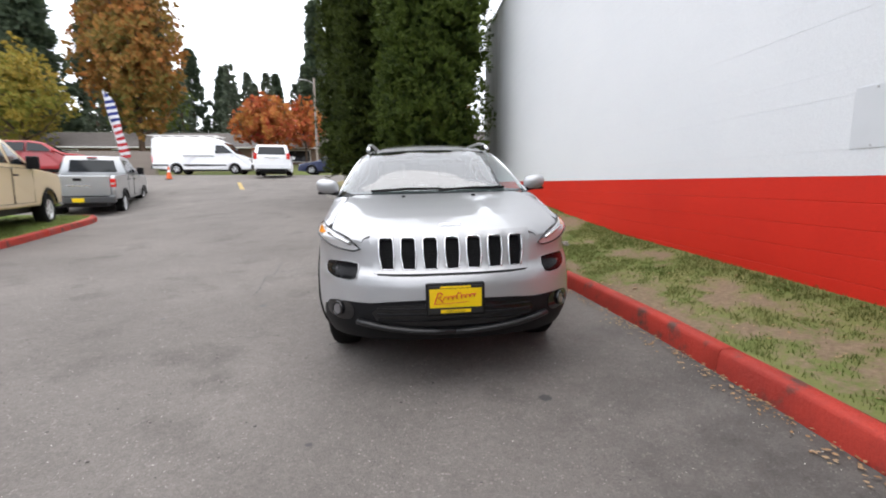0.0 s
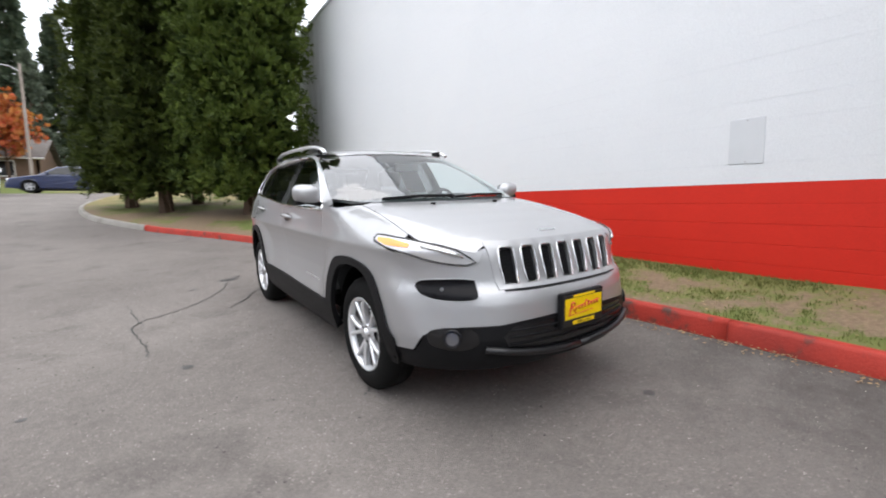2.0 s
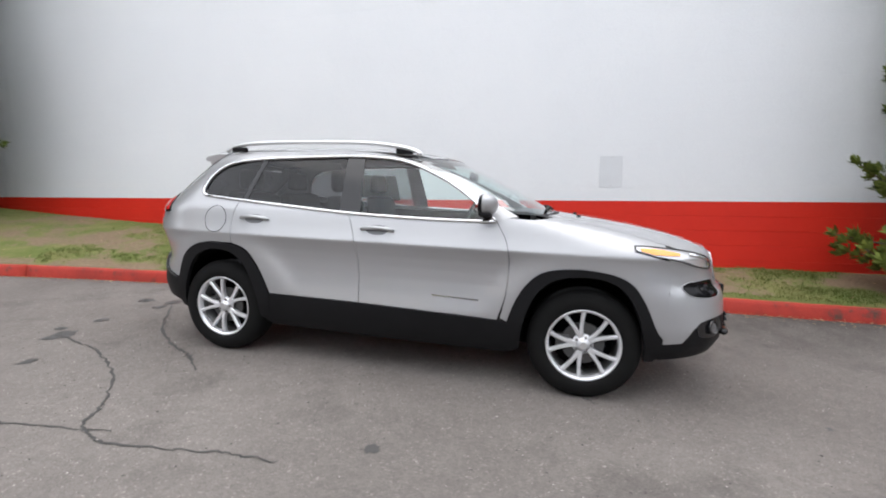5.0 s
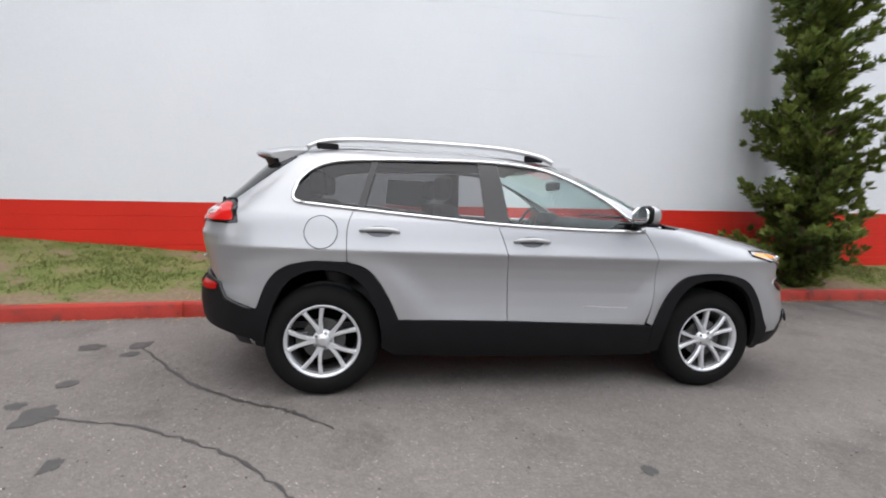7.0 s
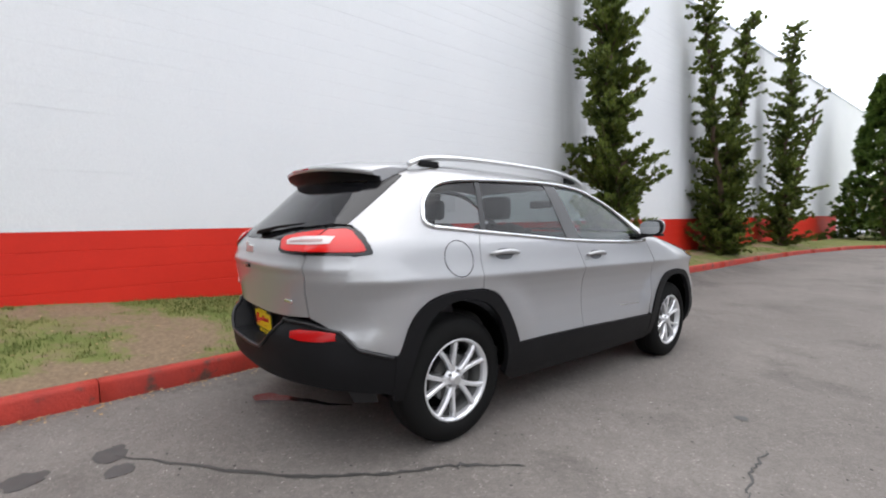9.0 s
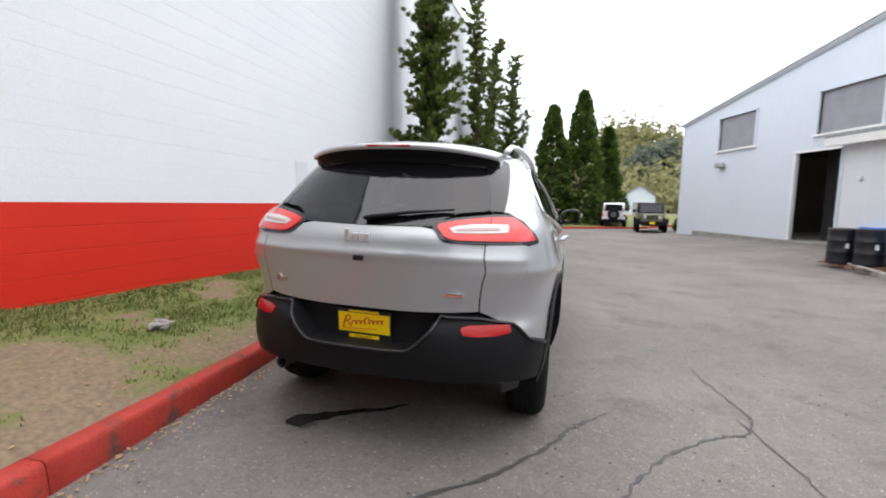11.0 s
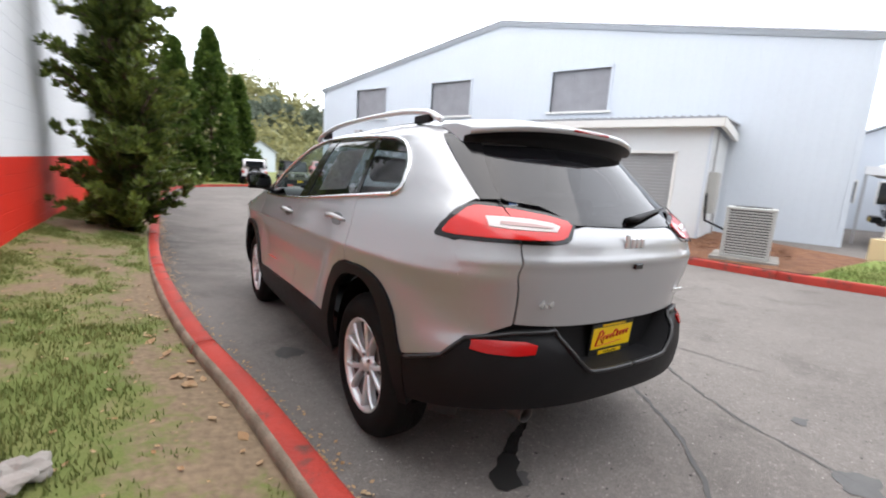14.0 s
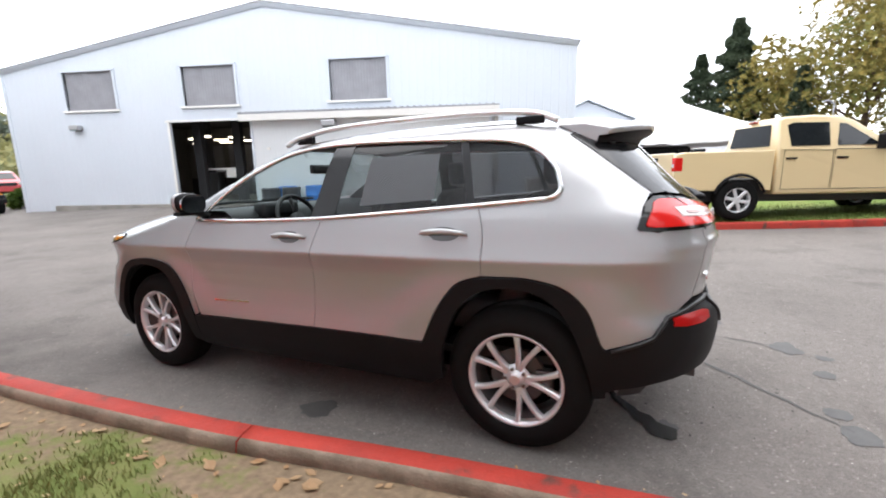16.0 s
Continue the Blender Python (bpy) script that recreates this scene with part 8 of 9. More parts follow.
def suv_car(m, paint, label):
    return wagon("utility_car", m, paint, label, "car", SUVT, .93, .28, (-1.38, 1.38), .36, SUVW,
                 [(-.74, -1.04, 1.19), (.74, -1.04, 1.19), (.62, -.42, 1.61), (-.62, -.42, 1.61)], [(-.70, 2.17, 1.2), (.70, 2.17, 1.2), (.62, 2.02, 1.56), (-.62, 2.02, 1.56)], 1.1, lean=.22, clad=M_BLACKPL,
                 rear_boxes=[("tail_lamp", M_REDLENS, (.70, .92, 2.08, 2.24, .85, 1.12)), ("rear_bumper", paint, (-.9, .9, 2.12, 2.32, .42, .7))],
                 front_boxes=[("headlamp", M_CLEARLENS, (.58, .9, -2.25, -2.02, .80, .98)), ("front_bumper", paint, (-.9, .9, -2.34, -2.1, .36, .66)), ("grille", M_GLOSSBLK, (-.5, .5, -2.27, -2.2, .74, .94))])


sedan(heading(-5.2, 28.0, road_z(-5.2, 28) + .02, -1, 0), M_NAVYP, "navy blue saloon car on the cross road")
suv_car(heading(-19.6, 21.0, 1.75, .9, .35), M_REDP, "dark red utility car in the side lot")
sedan(heading(-23.5, 23.5, 1.85, .9, .35), M_WHITEP, "pale saloon car in the side lot")
sedan(heading(-26.5, 21.0, 1.75, .95, .2), M_GREYP, "dark grey saloon car in the side lot")
sedan(heading(-24.6, 27.2, 1.95, 1, .1), M_SILVER2, "silver saloon car in the side lot")
suv_car(heading(-12, -40, road_z(-12, -40) + .2, .2, 1), M_REDP, "dark red car beyond the boxy four-by-four")
sedan(heading(-20.4, -3.4, .05, .9, .3), M_REDP, "dark red car parked beside the tent")


def boxy(name, m, paint, label, hard_top=None, spare=True):
    """An upright four-by-four: tub, flat bonnet, separate wings, square cabin, spare wheel."""
    e = empty(name, m, label, "car")
    hard_top = hard_top or M_BLACKPL
    W0 = .80
    put(e, "tub", paint, -W0, W0, -.75, 1.95, .55, 1.18, bevel=.04)
    bon = boxbm(-.66, .66, -2.0, -.72, .72, 1.16, bevel=.05)
    for v in bon.verts:
        v.co.x *= 1 - .10 * smooth01(-.8, -2.0, v.co.y)
    part("bonnet", bon, paint, e)
    gr = put(e, "grille", paint, -.56, .56, -2.06, -1.96, .70, 1.13, bevel=.03)
    for i in range(7):
        put(gr, "grille_slot", M_GLOSSBLK, -.27 + i * .09 - .025, -.27 + i * .09 + .025, -2.07, -2.05, .80, 1.08, bevel=.004)
    bm = prism([(-.72, 1.18), (1.95, 1.18), (1.93, 1.80), (1.8, 1.86), (-.35, 1.86), (-.48, 1.80)], .76, lambda z: 1 - .08 * smooth01(1.2, 1.86, z), .04)
    part("hard_top", bm, hard_top, e, "hard top")
    part("windscreen", slab3([(-.66, -.69, 1.24), (.66, -.69, 1.24), (.62, -.505, 1.74), (-.62, -.505, 1.74)], .01), M_DKGLASS, e)
    part("rear_window", slab3([(-.6, 1.945, 1.28), (.6, 1.945, 1.28), (.56, 1.935, 1.74), (-.56, 1.935, 1.74)], .01), M_DKGLASS, e)
    put(e, "front_bumper", M_BLACKPL, -.85, .85, -2.34, -2.10, .52, .72, bevel=.03)
    put(e, "rear_bumper", M_BLACKPL, -.78, .78, 1.95, 2.12, .5, .68, bevel=.03)
    put(e, "chassis", M_DASH, -.55, .55, -2.1, 1.95, .42, .60)
    put(e, "plate", M_YELLOW, -.15, .15, -2.36, -2.33, .55, .68, bevel=.003)
    for sgn in (-1, 1):
        part("headlamp", cyl(bmesh.new(), (sgn * .42, -2.05, .97), (0, -1, 0), .095, .04, 20), M_CLEARLENS, e)
        part("indicator", cyl(bmesh.new(), (sgn * .76, -1.98, .92), (0, -1, 0), .045, .03, 12), M_AMBER, e)
        put(e, "tail_lamp", M_REDLENS, sgn * .74 - .06, sgn * .74 + .06, 1.94, 2.02, .88, 1.08, bevel=.015)
        for cy in (-1.35, 1.25):
            pts = [(cy - .52, .62), (cy - .42, .88), (cy + .42, .90), (cy + .60, .60)]
            bm = tube(bmesh.new(), [(sgn * .80, p.x, p.y) for p in catmull([(a, b, 0) for a, b in pts], 4)], .13, 8, flat=.25)
            part("wing_flare", bm, M_BLACKPL, e)
            road_wheel(e, sgn, cy, .90, .41, M_GREYP, 5)
        for poly in ([(-.58, 1.26), (-.46, 1.72), (.32, 1.74), (.34, 1.26)], [(.46, 1.26), (.44, 1.74), (1.1, 1.74), (1.12, 1.26)], [(1.24, 1.26), (1.22, 1.74), (1.82, 1.74), (1.84, 1.26)]):
            part("side_window", side_plate(sgn, poly, .765, lambda z: 1 - .08 * smooth01(1.2, 1.86, z), .012), M_DKGLASS, e)
        put(e, "door_mirror", M_BLACKPL, sgn * .98 - .09, sgn * .98 + .09, -.62, -.52, 1.22, 1.42, bevel=.02)
    if spare:
        bm = bmesh.new()
        lathe(bm, [(.2, .0), (.36, -.01), (.41, .05), (.41, .18), (.36, .24), (.2, .23)], Matrix.Translation((0, 1.98, 1.02)) @ Matrix.Rotation(-math.pi / 2, 4, 'X'), 32)
        bmesh.ops.recalc_face_normals(bm, faces=bm.faces)
        sp = part("spare_tyre", bm, M_RUBBER, e, smooth=True)
        part("spare_cover", cyl(bmesh.new(), (0, 2.0, 1.02), (0, 1, 0), .24, .2, 28), M_GREYP, sp)
    return e


boxy("four_by_four", heading(-4.35, -32.0, -.36, -.1, -1), M_WHITEP, "white boxy four-by-four with a rear spare wheel", hard_top=M_WHITEP)
boxy("four_by_four", heading(-6.1, -27.0, -.33, .1, 1), M_OLIVEP, "olive boxy four-by-four with a black top")
boxy("four_by_four", heading(-18.6, 1.2, .14, .28, -.95), M_BLACKP, "black boxy four-by-four under the tent")


# ---- across the cross road ----
slope_v, slope_f = [], []
sx = np.linspace(-75, 40, 47)
sy = [32.5, 33.2, 34.5, 36, 38, 42, 50, 70, 110]
sz = [-.05, .12, .45, .75, 1.0, 1.3, 1.6, 2.4, 3.5]
for y, dz in zip(sy, sz):
    for x in sx:
        slope_v.append((x, y, road_z(x, 32) + dz + .12 * noise.noise(Vector((x * .2, y * .2, 0)))))
for j in range(len(sy) - 1):
    for i in range(len(sx) - 1):
        a = j * len(sx) + i
        slope_f.append((a, a + 1, a + len(sx) + 1, a + len(sx)))
tagged(raw("grass_slope", slope_v, slope_f, M_FARGRASS, smooth=True), "grass slope rising beyond the cross road", "grass", kind="structure")


def long_house(name, x0, x1, y0, depth, zbase, eave, ridge, label, windows, wall_m, roof_m):
    e = empty(name, Matrix.Translation(((x0 + x1) / 2, y0, zbase)), label, "house")
    w, h, r = (x1 - x0) / 2, eave - zbase, ridge - zbase
    # front wall with openings
    bm = bmesh.new()
    cuts = sorted({-w, w} | {c for a, b, c0, c1 in windows for c in (a, b)})
    for a, b in zip(cuts, cuts[1:]):
        hole = [q for q in windows if q[0] <= (a + b) / 2 <= q[1]]
        if hole:
            box(bm, a, b, 0, .15, -.6, hole[0][2])
            box(bm, a, b, 0, .15, hole[0][3], h)
        else:
            box(bm, a, b, 0, .15, -.6, h)
    part("front_wall", bm, wall_m, e)
    part("rear_wall", boxbm(-w, w, depth - .15, depth, -.6, h), wall_m, e)
    for s in (-1, 1):
        bm = prism([(0, -.6), (depth, -.6), (depth, h), (depth / 2, r - .1), (0, h)], .08, bevel=0)
        bm.transform(Matrix.Translation((s * (w - .08), 0, 0)))
        part("gable_wall", bm, wall_m, e)
    for s in (0, 1):
        bm = bmesh.new()
        ya, yb = (-.5, depth / 2) if s == 0 else (depth + .5, depth / 2)
        n = 10
        for i in range(n):
            f0, f1 = i / n, (i + 1) / n
            p = lambda f, dz: (ya + (yb - ya) * f, h - .18 + (r - h + .18) * f + dz)
            (ay, az), (by, bz_) = p(f0, .0), p(f1, 0)
            q = [bm.verts.new(c) for c in ((-w - .4, ay, az + .05), (w + .4, ay, az + .05), (w + .4, by, bz_ + .02), (-w - .4, by, bz_ + .02))]
            bm.faces.new(q)
            q2 = [bm.verts.new(c) for c in ((-w - .4, ay, az - .02), (w + .4, ay, az - .02), (w + .4, ay, az + .05), (-w - .4, ay, az + .05))]
            bm.faces.new(q2)
        bmesh.ops.remove_doubles(bm, verts=bm.verts, dist=.001)
        part("roof_slope", bm, roof_m, e)
    part("gutter", tube(bmesh.new(), [(-w - .4, -.52, h - .2), (w + .4, -.52, h - .2)], .07, 6), M_TRIMW, e)
    for a, b, c0, c1 in windows:
        win = part("window", boxbm(a, b, .06, .10, c0, c1), M_DKGLASS, e)
        bm = boxbm(a - .06, a + .02, -.03, .05, c0 - .05, c1 + .05)
        box(bm, b - .02, b + .06, -.03, .05, c0 - .05, c1 + .05)
        box(bm, a, b, -.03, .05, c1 - .02, c1 + .06)
        box(bm, a, b, -.04, .05, c0 - .06, c0 + .02)
        part("frame", bm, M_TRIMW, win)
    return e


gz0 = road_z(-20, 32)
long_house("long_house", -36, -8.0, 41, 9, gz0 + .6, gz0 + 3.0, gz0 + 4.7, "long low house with brown siding and a brown-grey roof",
           [(-11, -9.2, .9, 2.0), (-6, -4.6, .9, 2.0), (-2, -1.1, .1, 2.1), (2.2, 4.2, .9, 2.0), (7, 8.4, .9, 2.0), (10.6, 12.6, .9, 2.0)], M_WOODWALL, M_SHINGLE)
long_house("long_house", -4.5, 14, 42, 9, gz0 + .8, gz0 + 3.2, gz0 + 5.2, "low brown house partly hidden by trees", [(-6, -4.5, .9, 2.0), (1, 3, .9, 2.0)], M_WOODWALL, M_SHINGLE)
long_house("long_house", -64, -40, 40, 9, gz0 + 1.0, gz0 + 3.5, gz0 + 5.6, "long low house with a brown-grey roof", [(-6, -4, .9, 2.0), (2, 4, .9, 2.0)], M_WOODWALL, M_SHINGLE)

# weathered board fence
fence = empty("board_fence", Matrix.Translation((-26, 31.8, road_z(-26, 31.8))), "weathered grey board fence beyond the side lot", "fence")
board = boxbm(-.07, .07, -.012, .012, 0, 1.85)
bme = bpy.data.meshes.new("board")
board.to_mesh(bme)
board.free()
bme.materials.append(M_FENCE)
for i in range(88):
    b = new("board", bme)
    b.parent = fence
    b.location = (-6.6 + .15 * i, rng.uniform(-.006, .006), rng.uniform(-.03, .03))
for i in range(7):
    put(fence, "post", M_FENCE, -6.6 + 2.2 * i - .05, -6.6 + 2.2 * i + .05, .02, .12, -.1, 1.9)
for z in (.4, 1.5):
    put(fence, "rail", M_FENCE, -6.6, 6.6, .014, .06, z, z + .09)

# feather banner with slanting stripes
banner = empty("feather_banner", Matrix.Translation((-14.85, 20.0, road_z(-14.85, 20))), "blue, white and red striped feather banner on a pole", "banner")
def pole_x(z):
    return -.55 * smooth01(0, 4.6, z) - .1 * (z / 4.6) ** 3


part("pole", tube(bmesh.new(), [(pole_x(z), 0, z) for z in np.linspace(0, 4.55, 12)], .02, 6), M_TRIMW, banner)
part("base", cyl(bmesh.new(), (0, 0, 0), (0, 0, 1), .22, .06, 16), M_BLACKPL, banner)
zz = 1.1
k = 0
while zz < 4.5:
    h = .155
    bm = bmesh.new()
    wdt = lambda z: .44 * smooth01(4.62, 3.9, z)
    rows = []
    for j in range(5):
        z = zz + h * j / 4
        n = 5
        rows.append([bm.verts.new((pole_x(z) + wdt(z) * i / n, .06 * math.sin(z * 3 + i * .8), z + .10 * i / n)) for i in range(n + 1)])
    for a, b in zip(rows, rows[1:]):
        for i in range(5):
            bm.faces.new((a[i], a[i + 1], b[i + 1], b[i]))
    bmesh.ops.solidify(bm, geom=bm.faces[:], thickness=.004)
    part("stripe", bm, (M_FLAGR, M_FLAGW)[k % 2] if zz < 2.9 else (M_FLAGB, M_FLAGW)[k % 2], banner)
    zz += h
    k += 1


def utility_pole(x, y, h):
    e = empty("utility_pole", Matrix.Translation((x, y, road_z(x, y))), "tall slim weathered timber pole with a lamp arm", "utility pole")
    part("pole", tube(bmesh.new(), [(0, 0, -.3), (0, 0, h / 2), (0, 0, h)], .1, 10, radii=[.11, .09, .075]), M_FENCE, e)
    part("lamp_arm", tube(bmesh.new(), [(0, 0, h - .5), (-.5, 0, h - .2), (-1.1, 0, h - .15)], .03, 6), M_STEEL, e)
    put(e, "lamp_head", M_STEEL, -1.5, -1.05, -.1, .1, h - .2, h - .1)


utility_pole(-7.6, 35, 8.2)


def cone(x, y, z):
    e = empty("traffic_cone", Matrix.Translation((x, y, z)), "orange traffic cone with a white band", "traffic cone")
    m = mat("orange_cone_plastic", (0.75, 0.12, 0.02), .5)
    put(e, "foot", M_BLACKPL, -.18, .18, -.18, .18, 0, .03)
    part("cone_body", cyl(bmesh.new(), (0, 0, .03), (0, 0, 1), .14, .67, 20, .03), m, e)
    part("band", cyl(bmesh.new(), (0, 0, .38), (0, 0, 1), .09, .13, 20, .068), M_WHITEP, e)


cone(-12.9, 20.5, road_z(-12.9, 20.5))


def ground_patch(name, pts, m, label, category, lift=.004, base=road_z, kind="structure", steps=1):
    """A thin flat shape lying on the ground."""
    c = sum((Vector((p[0], p[1], 0)) for p in pts), Vector()) / len(pts)
    bm = bmesh.new()
    vs = [bm.verts.new((x, y, base(x, y) + lift)) for x, y in pts]
    cv = bm.verts.new((c.x, c.y, base(c.x, c.y) + lift))
    for a, b in zip(vs, vs[1:] + vs[:1]):
        f = bm.faces.new((a, b, cv))
    if steps > 1:
        bmesh.ops.subdivide_edges(bm, edges=bm.edges[:], cuts=steps, use_grid_fill=True)
        for v in bm.verts:
            v.co.z = base(v.co.x, v.co.y) + lift
    bmesh.ops.recalc_face_normals(bm, faces=bm.faces)
    if sum(f.normal.z for f in bm.faces) < 0:
        bmesh.ops.reverse_faces(bm, faces=bm.faces[:])
    return tagged(link_bm(name, bm, m, smooth=True), label, category, kind=kind)


ground_patch("road_line", [(-7.5, 15.6), (-7.3, 15.6), (-8.5, 18.6), (-8.68, 18.6)], M_YLINE, "worn yellow painted line on the road", "road marking", lift=.012)

# ---- the grass island ----
ISLAND = [Vector((p.x, p.y, 0)) for p in catmull([(-6.95, -2.25, 0), (-6.98, -.8, 0), (-7.05, .6, 0), (-7.3, 2.2, 0), (-7.65, 4.0, 0), (-8.1, 6.0, 0), (-8.4, 7.4, 0), (-8.85, 8.2, 0), (-9.5, 8.35, 0), (-10.2, 8.1, 0), (-11.0, 7.9, 0)], 6)]


def island_z(x, y):
    front = float(np.interp(y, [p.y for p in ISLAND[:42]], [p.x for p in ISLAND[:42]]))
    return road_z(front, y) + .125 + .03 * smooth01(.2, 2, front - x) + .012 * noise.noise(Vector((x * 1.5, y * 1.5, 2)))


lay_kerb(ISLAND, 2.4, lambda p: RED, road_z, side=-1, width=.17, height=.14)
iv, if_ = [], []
iys = np.linspace(.7, 8.15, 43)
for y in iys:
    x0 = float(np.interp(y, [p.y for p in ISLAND[:44]], [p.x for p in ISLAND[:44]])) - .12
    x1 = -10.9 - .35 * (y - .4)
    for i in range(9):
        x = x0 + (x1 - x0) * i / 8
        iv.append((x, y, island_z(x, y)))
for j in range(len(iys) - 1):
    for i in range(8):
        a = j * 9 + i
        if_.append((a, a + 9, a + 10, a + 1))
M_ISLGRASS = two_tone("island_grass", (0.13, 0.20, 0.04), (0.19, 0.22, 0.06), 1.2, .4, .6, bump=1.0, bscale=45, c3=(.24, .20, .10), s3=3, lo3=.6, hi3=.75)
tagged(raw("lawn_island", iv, if_, M_ISLGRASS, smooth=True), "green grass island edged by a red kerb", "lawn", kind="structure")
verts, faces = [], []
for _ in range(9000):
    y = rng.uniform(.75, 8.0)
    x0 = float(np.interp(y, [p.y for p in ISLAND[:44]], [p.x for p in ISLAND[:44]])) - .2
    x = x0 - abs(rng.gauss(0, 1.4))
    if x < -10.9 - .35 * (y - .4):
        continue
    z = island_z(x, y) - .005
    a, L = rng.uniform(0, 6.28), rng.uniform(.03, .09)
    o, s = Vector((x, y, z)), Vector((math.cos(a), math.sin(a), 0)) * .006
    k = len(verts)
    verts.extend((o - s, o + s, o + Vector((math.sin(a) * L * .5, math.cos(a) * L * .4, L))))
    faces.append((k, k + 1, k + 2))
tagged(raw("island_blades", verts, faces, M_BLADE), "short green grass on the island", "grass", kind="stuff")

# ---- drive apron, mulch beds, kerb before the lean-to ----
def loc2w(s, y):
    p = FACADE @ Vector((s, y, 0))
    return p.x, p.y


ap = [loc2w(6.45, 4.0), loc2w(8.3, 4.0), (-7.05, -2.35), (-6.45, -2.2), (-6.75, -4.5), (-7.15, -5.25)]
ground_patch("drive_apron", ap, M_SLAB, "pale concrete apron before the roll-up door", "apron", lift=.035, steps=3)
mul1 = [loc2w(1.0, 4.02), loc2w(6.42, 4.02), (-7.25, -5.3), (-7.35, -6.4), (-7.55, -7.9), (-7.8, -9.4), (-8.1, -10.6), (-8.7, -11.4)]
mulch_base = lambda x, y: road_z(x, y) + .09 + .02 * noise.noise(Vector((x * 2, y * 2, 0)))
ground_patch("mulch_bed", mul1, M_MULCH, "reddish bark mulch bed along the lean-to", "mulch", lift=0, base=mulch_base, steps=5)
mul2 = [loc2w(8.36, 4.02), loc2w(9.0, 4.02), loc2w(9.05, 1.0), (-11.2, .6), (-9.4, .72), (-7.25, .72), (-7.14, -.8), (-7.12, -2.2)]
ground_patch("mulch_bed", mul2, M_MULCH, "reddish bark mulch bed at the lean-to corner", "mulch", lift=.05, base=mulch_base, steps=5)
KB = [Vector((p.x, p.y, 0)) for p in catmull([(-7.05, -5.2, 0), (-7.15, -6.2, 0), (-7.3, -7.3, 0), (-7.5, -8.6, 0), (-7.75, -9.8, 0), (-8.2, -10.9, 0), (-9.0, -11.6, 0), (-9.9, -11.9, 0)], 5)]
lay_kerb(KB, 1.0, lambda p: RED if p.y > -6.0 else BARE, road_z, side=1, width=.17, height=.14)
verts, faces = [], []
for _ in range(2600):
    f = rng.random()
    if f < .55:
        s, yy = rng.uniform(1.4, 6.3), 4.05 + rng.random() * 1.2
    else:
        s, yy = rng.uniform(8.4, 11.0), 4.1 + rng.uniform(-.4, 2.0)
    x, y = loc2w(s, yy)
    if x > -7.2 and f < .55:
        continue
    z = mulch_base(x, y) + (.05 if f >= .55 else 0)
    a, L = rng.uniform(0, 6.28), rng.uniform(.02, .06)
    u, v = Vector((math.cos(a), math.sin(a), rng.uniform(-.3, .3))) * L, Vector((-math.sin(a), math.cos(a), rng.uniform(-.3, .3))) * L * .4
    o = Vector((x, y, z + .012))
    k = len(verts)
    verts.extend((o - u - v, o + u - v, o + u + v, o - u + v))
    faces.append((k, k + 1, k + 2, k + 3))
tagged(raw("mulch_chips", verts, faces, M_MULCH), "loose bark chips on the mulch beds", "mulch", kind="stuff")


# drums
def drum(s, y, m, label):
    x, yy = loc2w(s, y)
    e = empty("drum", Matrix.Translation((x, yy, mulch_base(x, yy))), label, "drum", "drums by the lean-to")
    bm = bmesh.new()
    lathe(bm, [(0, 0), (.27, 0), (.285, .02), (.288, .06), (.280, .10), (.283, .28), (.296, .30), (.283, .32), (.283, .56), (.296, .58), (.283, .60), (.280, .80), (.292, .84), (.285, .875), (.272, .88), (.262, .862), (0, .862)], Matrix(), 36)
    bmesh.ops.recalc_face_normals(bm, faces=bm.faces)
    body = part("drum_body", bm, m, e, smooth=True)
    for a in (.6, 2.8):
        part("bung", cyl(bmesh.new(), (.18 * math.cos(a), .18 * math.sin(a), .862), (0, 0, 1), .035, .014, 14), M_BLACKB, e)
    part("drum_label", slab3([(.285 * math.cos(a), .285 * math.sin(a), z) for a, z in ((1.35, .40), (1.6, .40), (1.6, .52), (1.35, .52))], .003), M_PAPER, body)


drum(3.42, 4.42, M_BLUE, "blue plastic drum standing on the mulch")
drum(2.0, 4.50, M_BLACKB, "black plastic drum standing on the mulch")
drum(2.67, 4.48, M_BLACKB, "black plastic drum standing on the mulch")
drum(2.35, 4.98 - 1.1 + .18, M_BLUE, "blue plastic drum behind the black drums")

# outdoor air-conditioner on its pad
AX, AY = -8.0, -.55
az = mulch_base(AX, AY) + .05
acm = Matrix.Translation((AX, AY, az)) @ FACADE.to_3x3().to_4x4()
pad = link_bm("concrete_pad", boxbm(-.55, .55, -.55, .55, -.1, .06, bevel=.01), M_CONC)
pad.matrix_world = acm
tagged(pad, "pale concrete equipment pad on the mulch", "pad")
ac = empty("air_conditioner", acm @ Matrix.Translation((0, 0, .06)), "grey outdoor air-conditioning unit with louvred sides", "air conditioner")
part("core", boxbm(-.33, .33, -.33, .33, .02, .90), M_DARKIN, ac)
for sx_ in (-1, 1):
    for sy_ in (-1, 1):
        put(ac, "corner_post", M_ACGREY, sx_ * .365 - .03, sx_ * .365 + .03, sy_ * .365 - .03, sy_ * .365 + .03, 0, .92)
for i in range(16):
    z = .07 + i * .052
    for q in range(4):
        bm = boxbm(-.335, .335, .352, .378, z, z + .03)
        bm.transform(Matrix.Rotation(q * math.pi / 2, 4, 'Z'))
        part("louvre", bm, M_ACGREY, ac)
put(ac, "base_pan", M_ACGREY, -.40, .40, -.40, .40, 0, .05)
top = put(ac, "top_cover", M_ACGREY, -.40, .40, -.40, .40, .90, .955)
bm = bmesh.new()
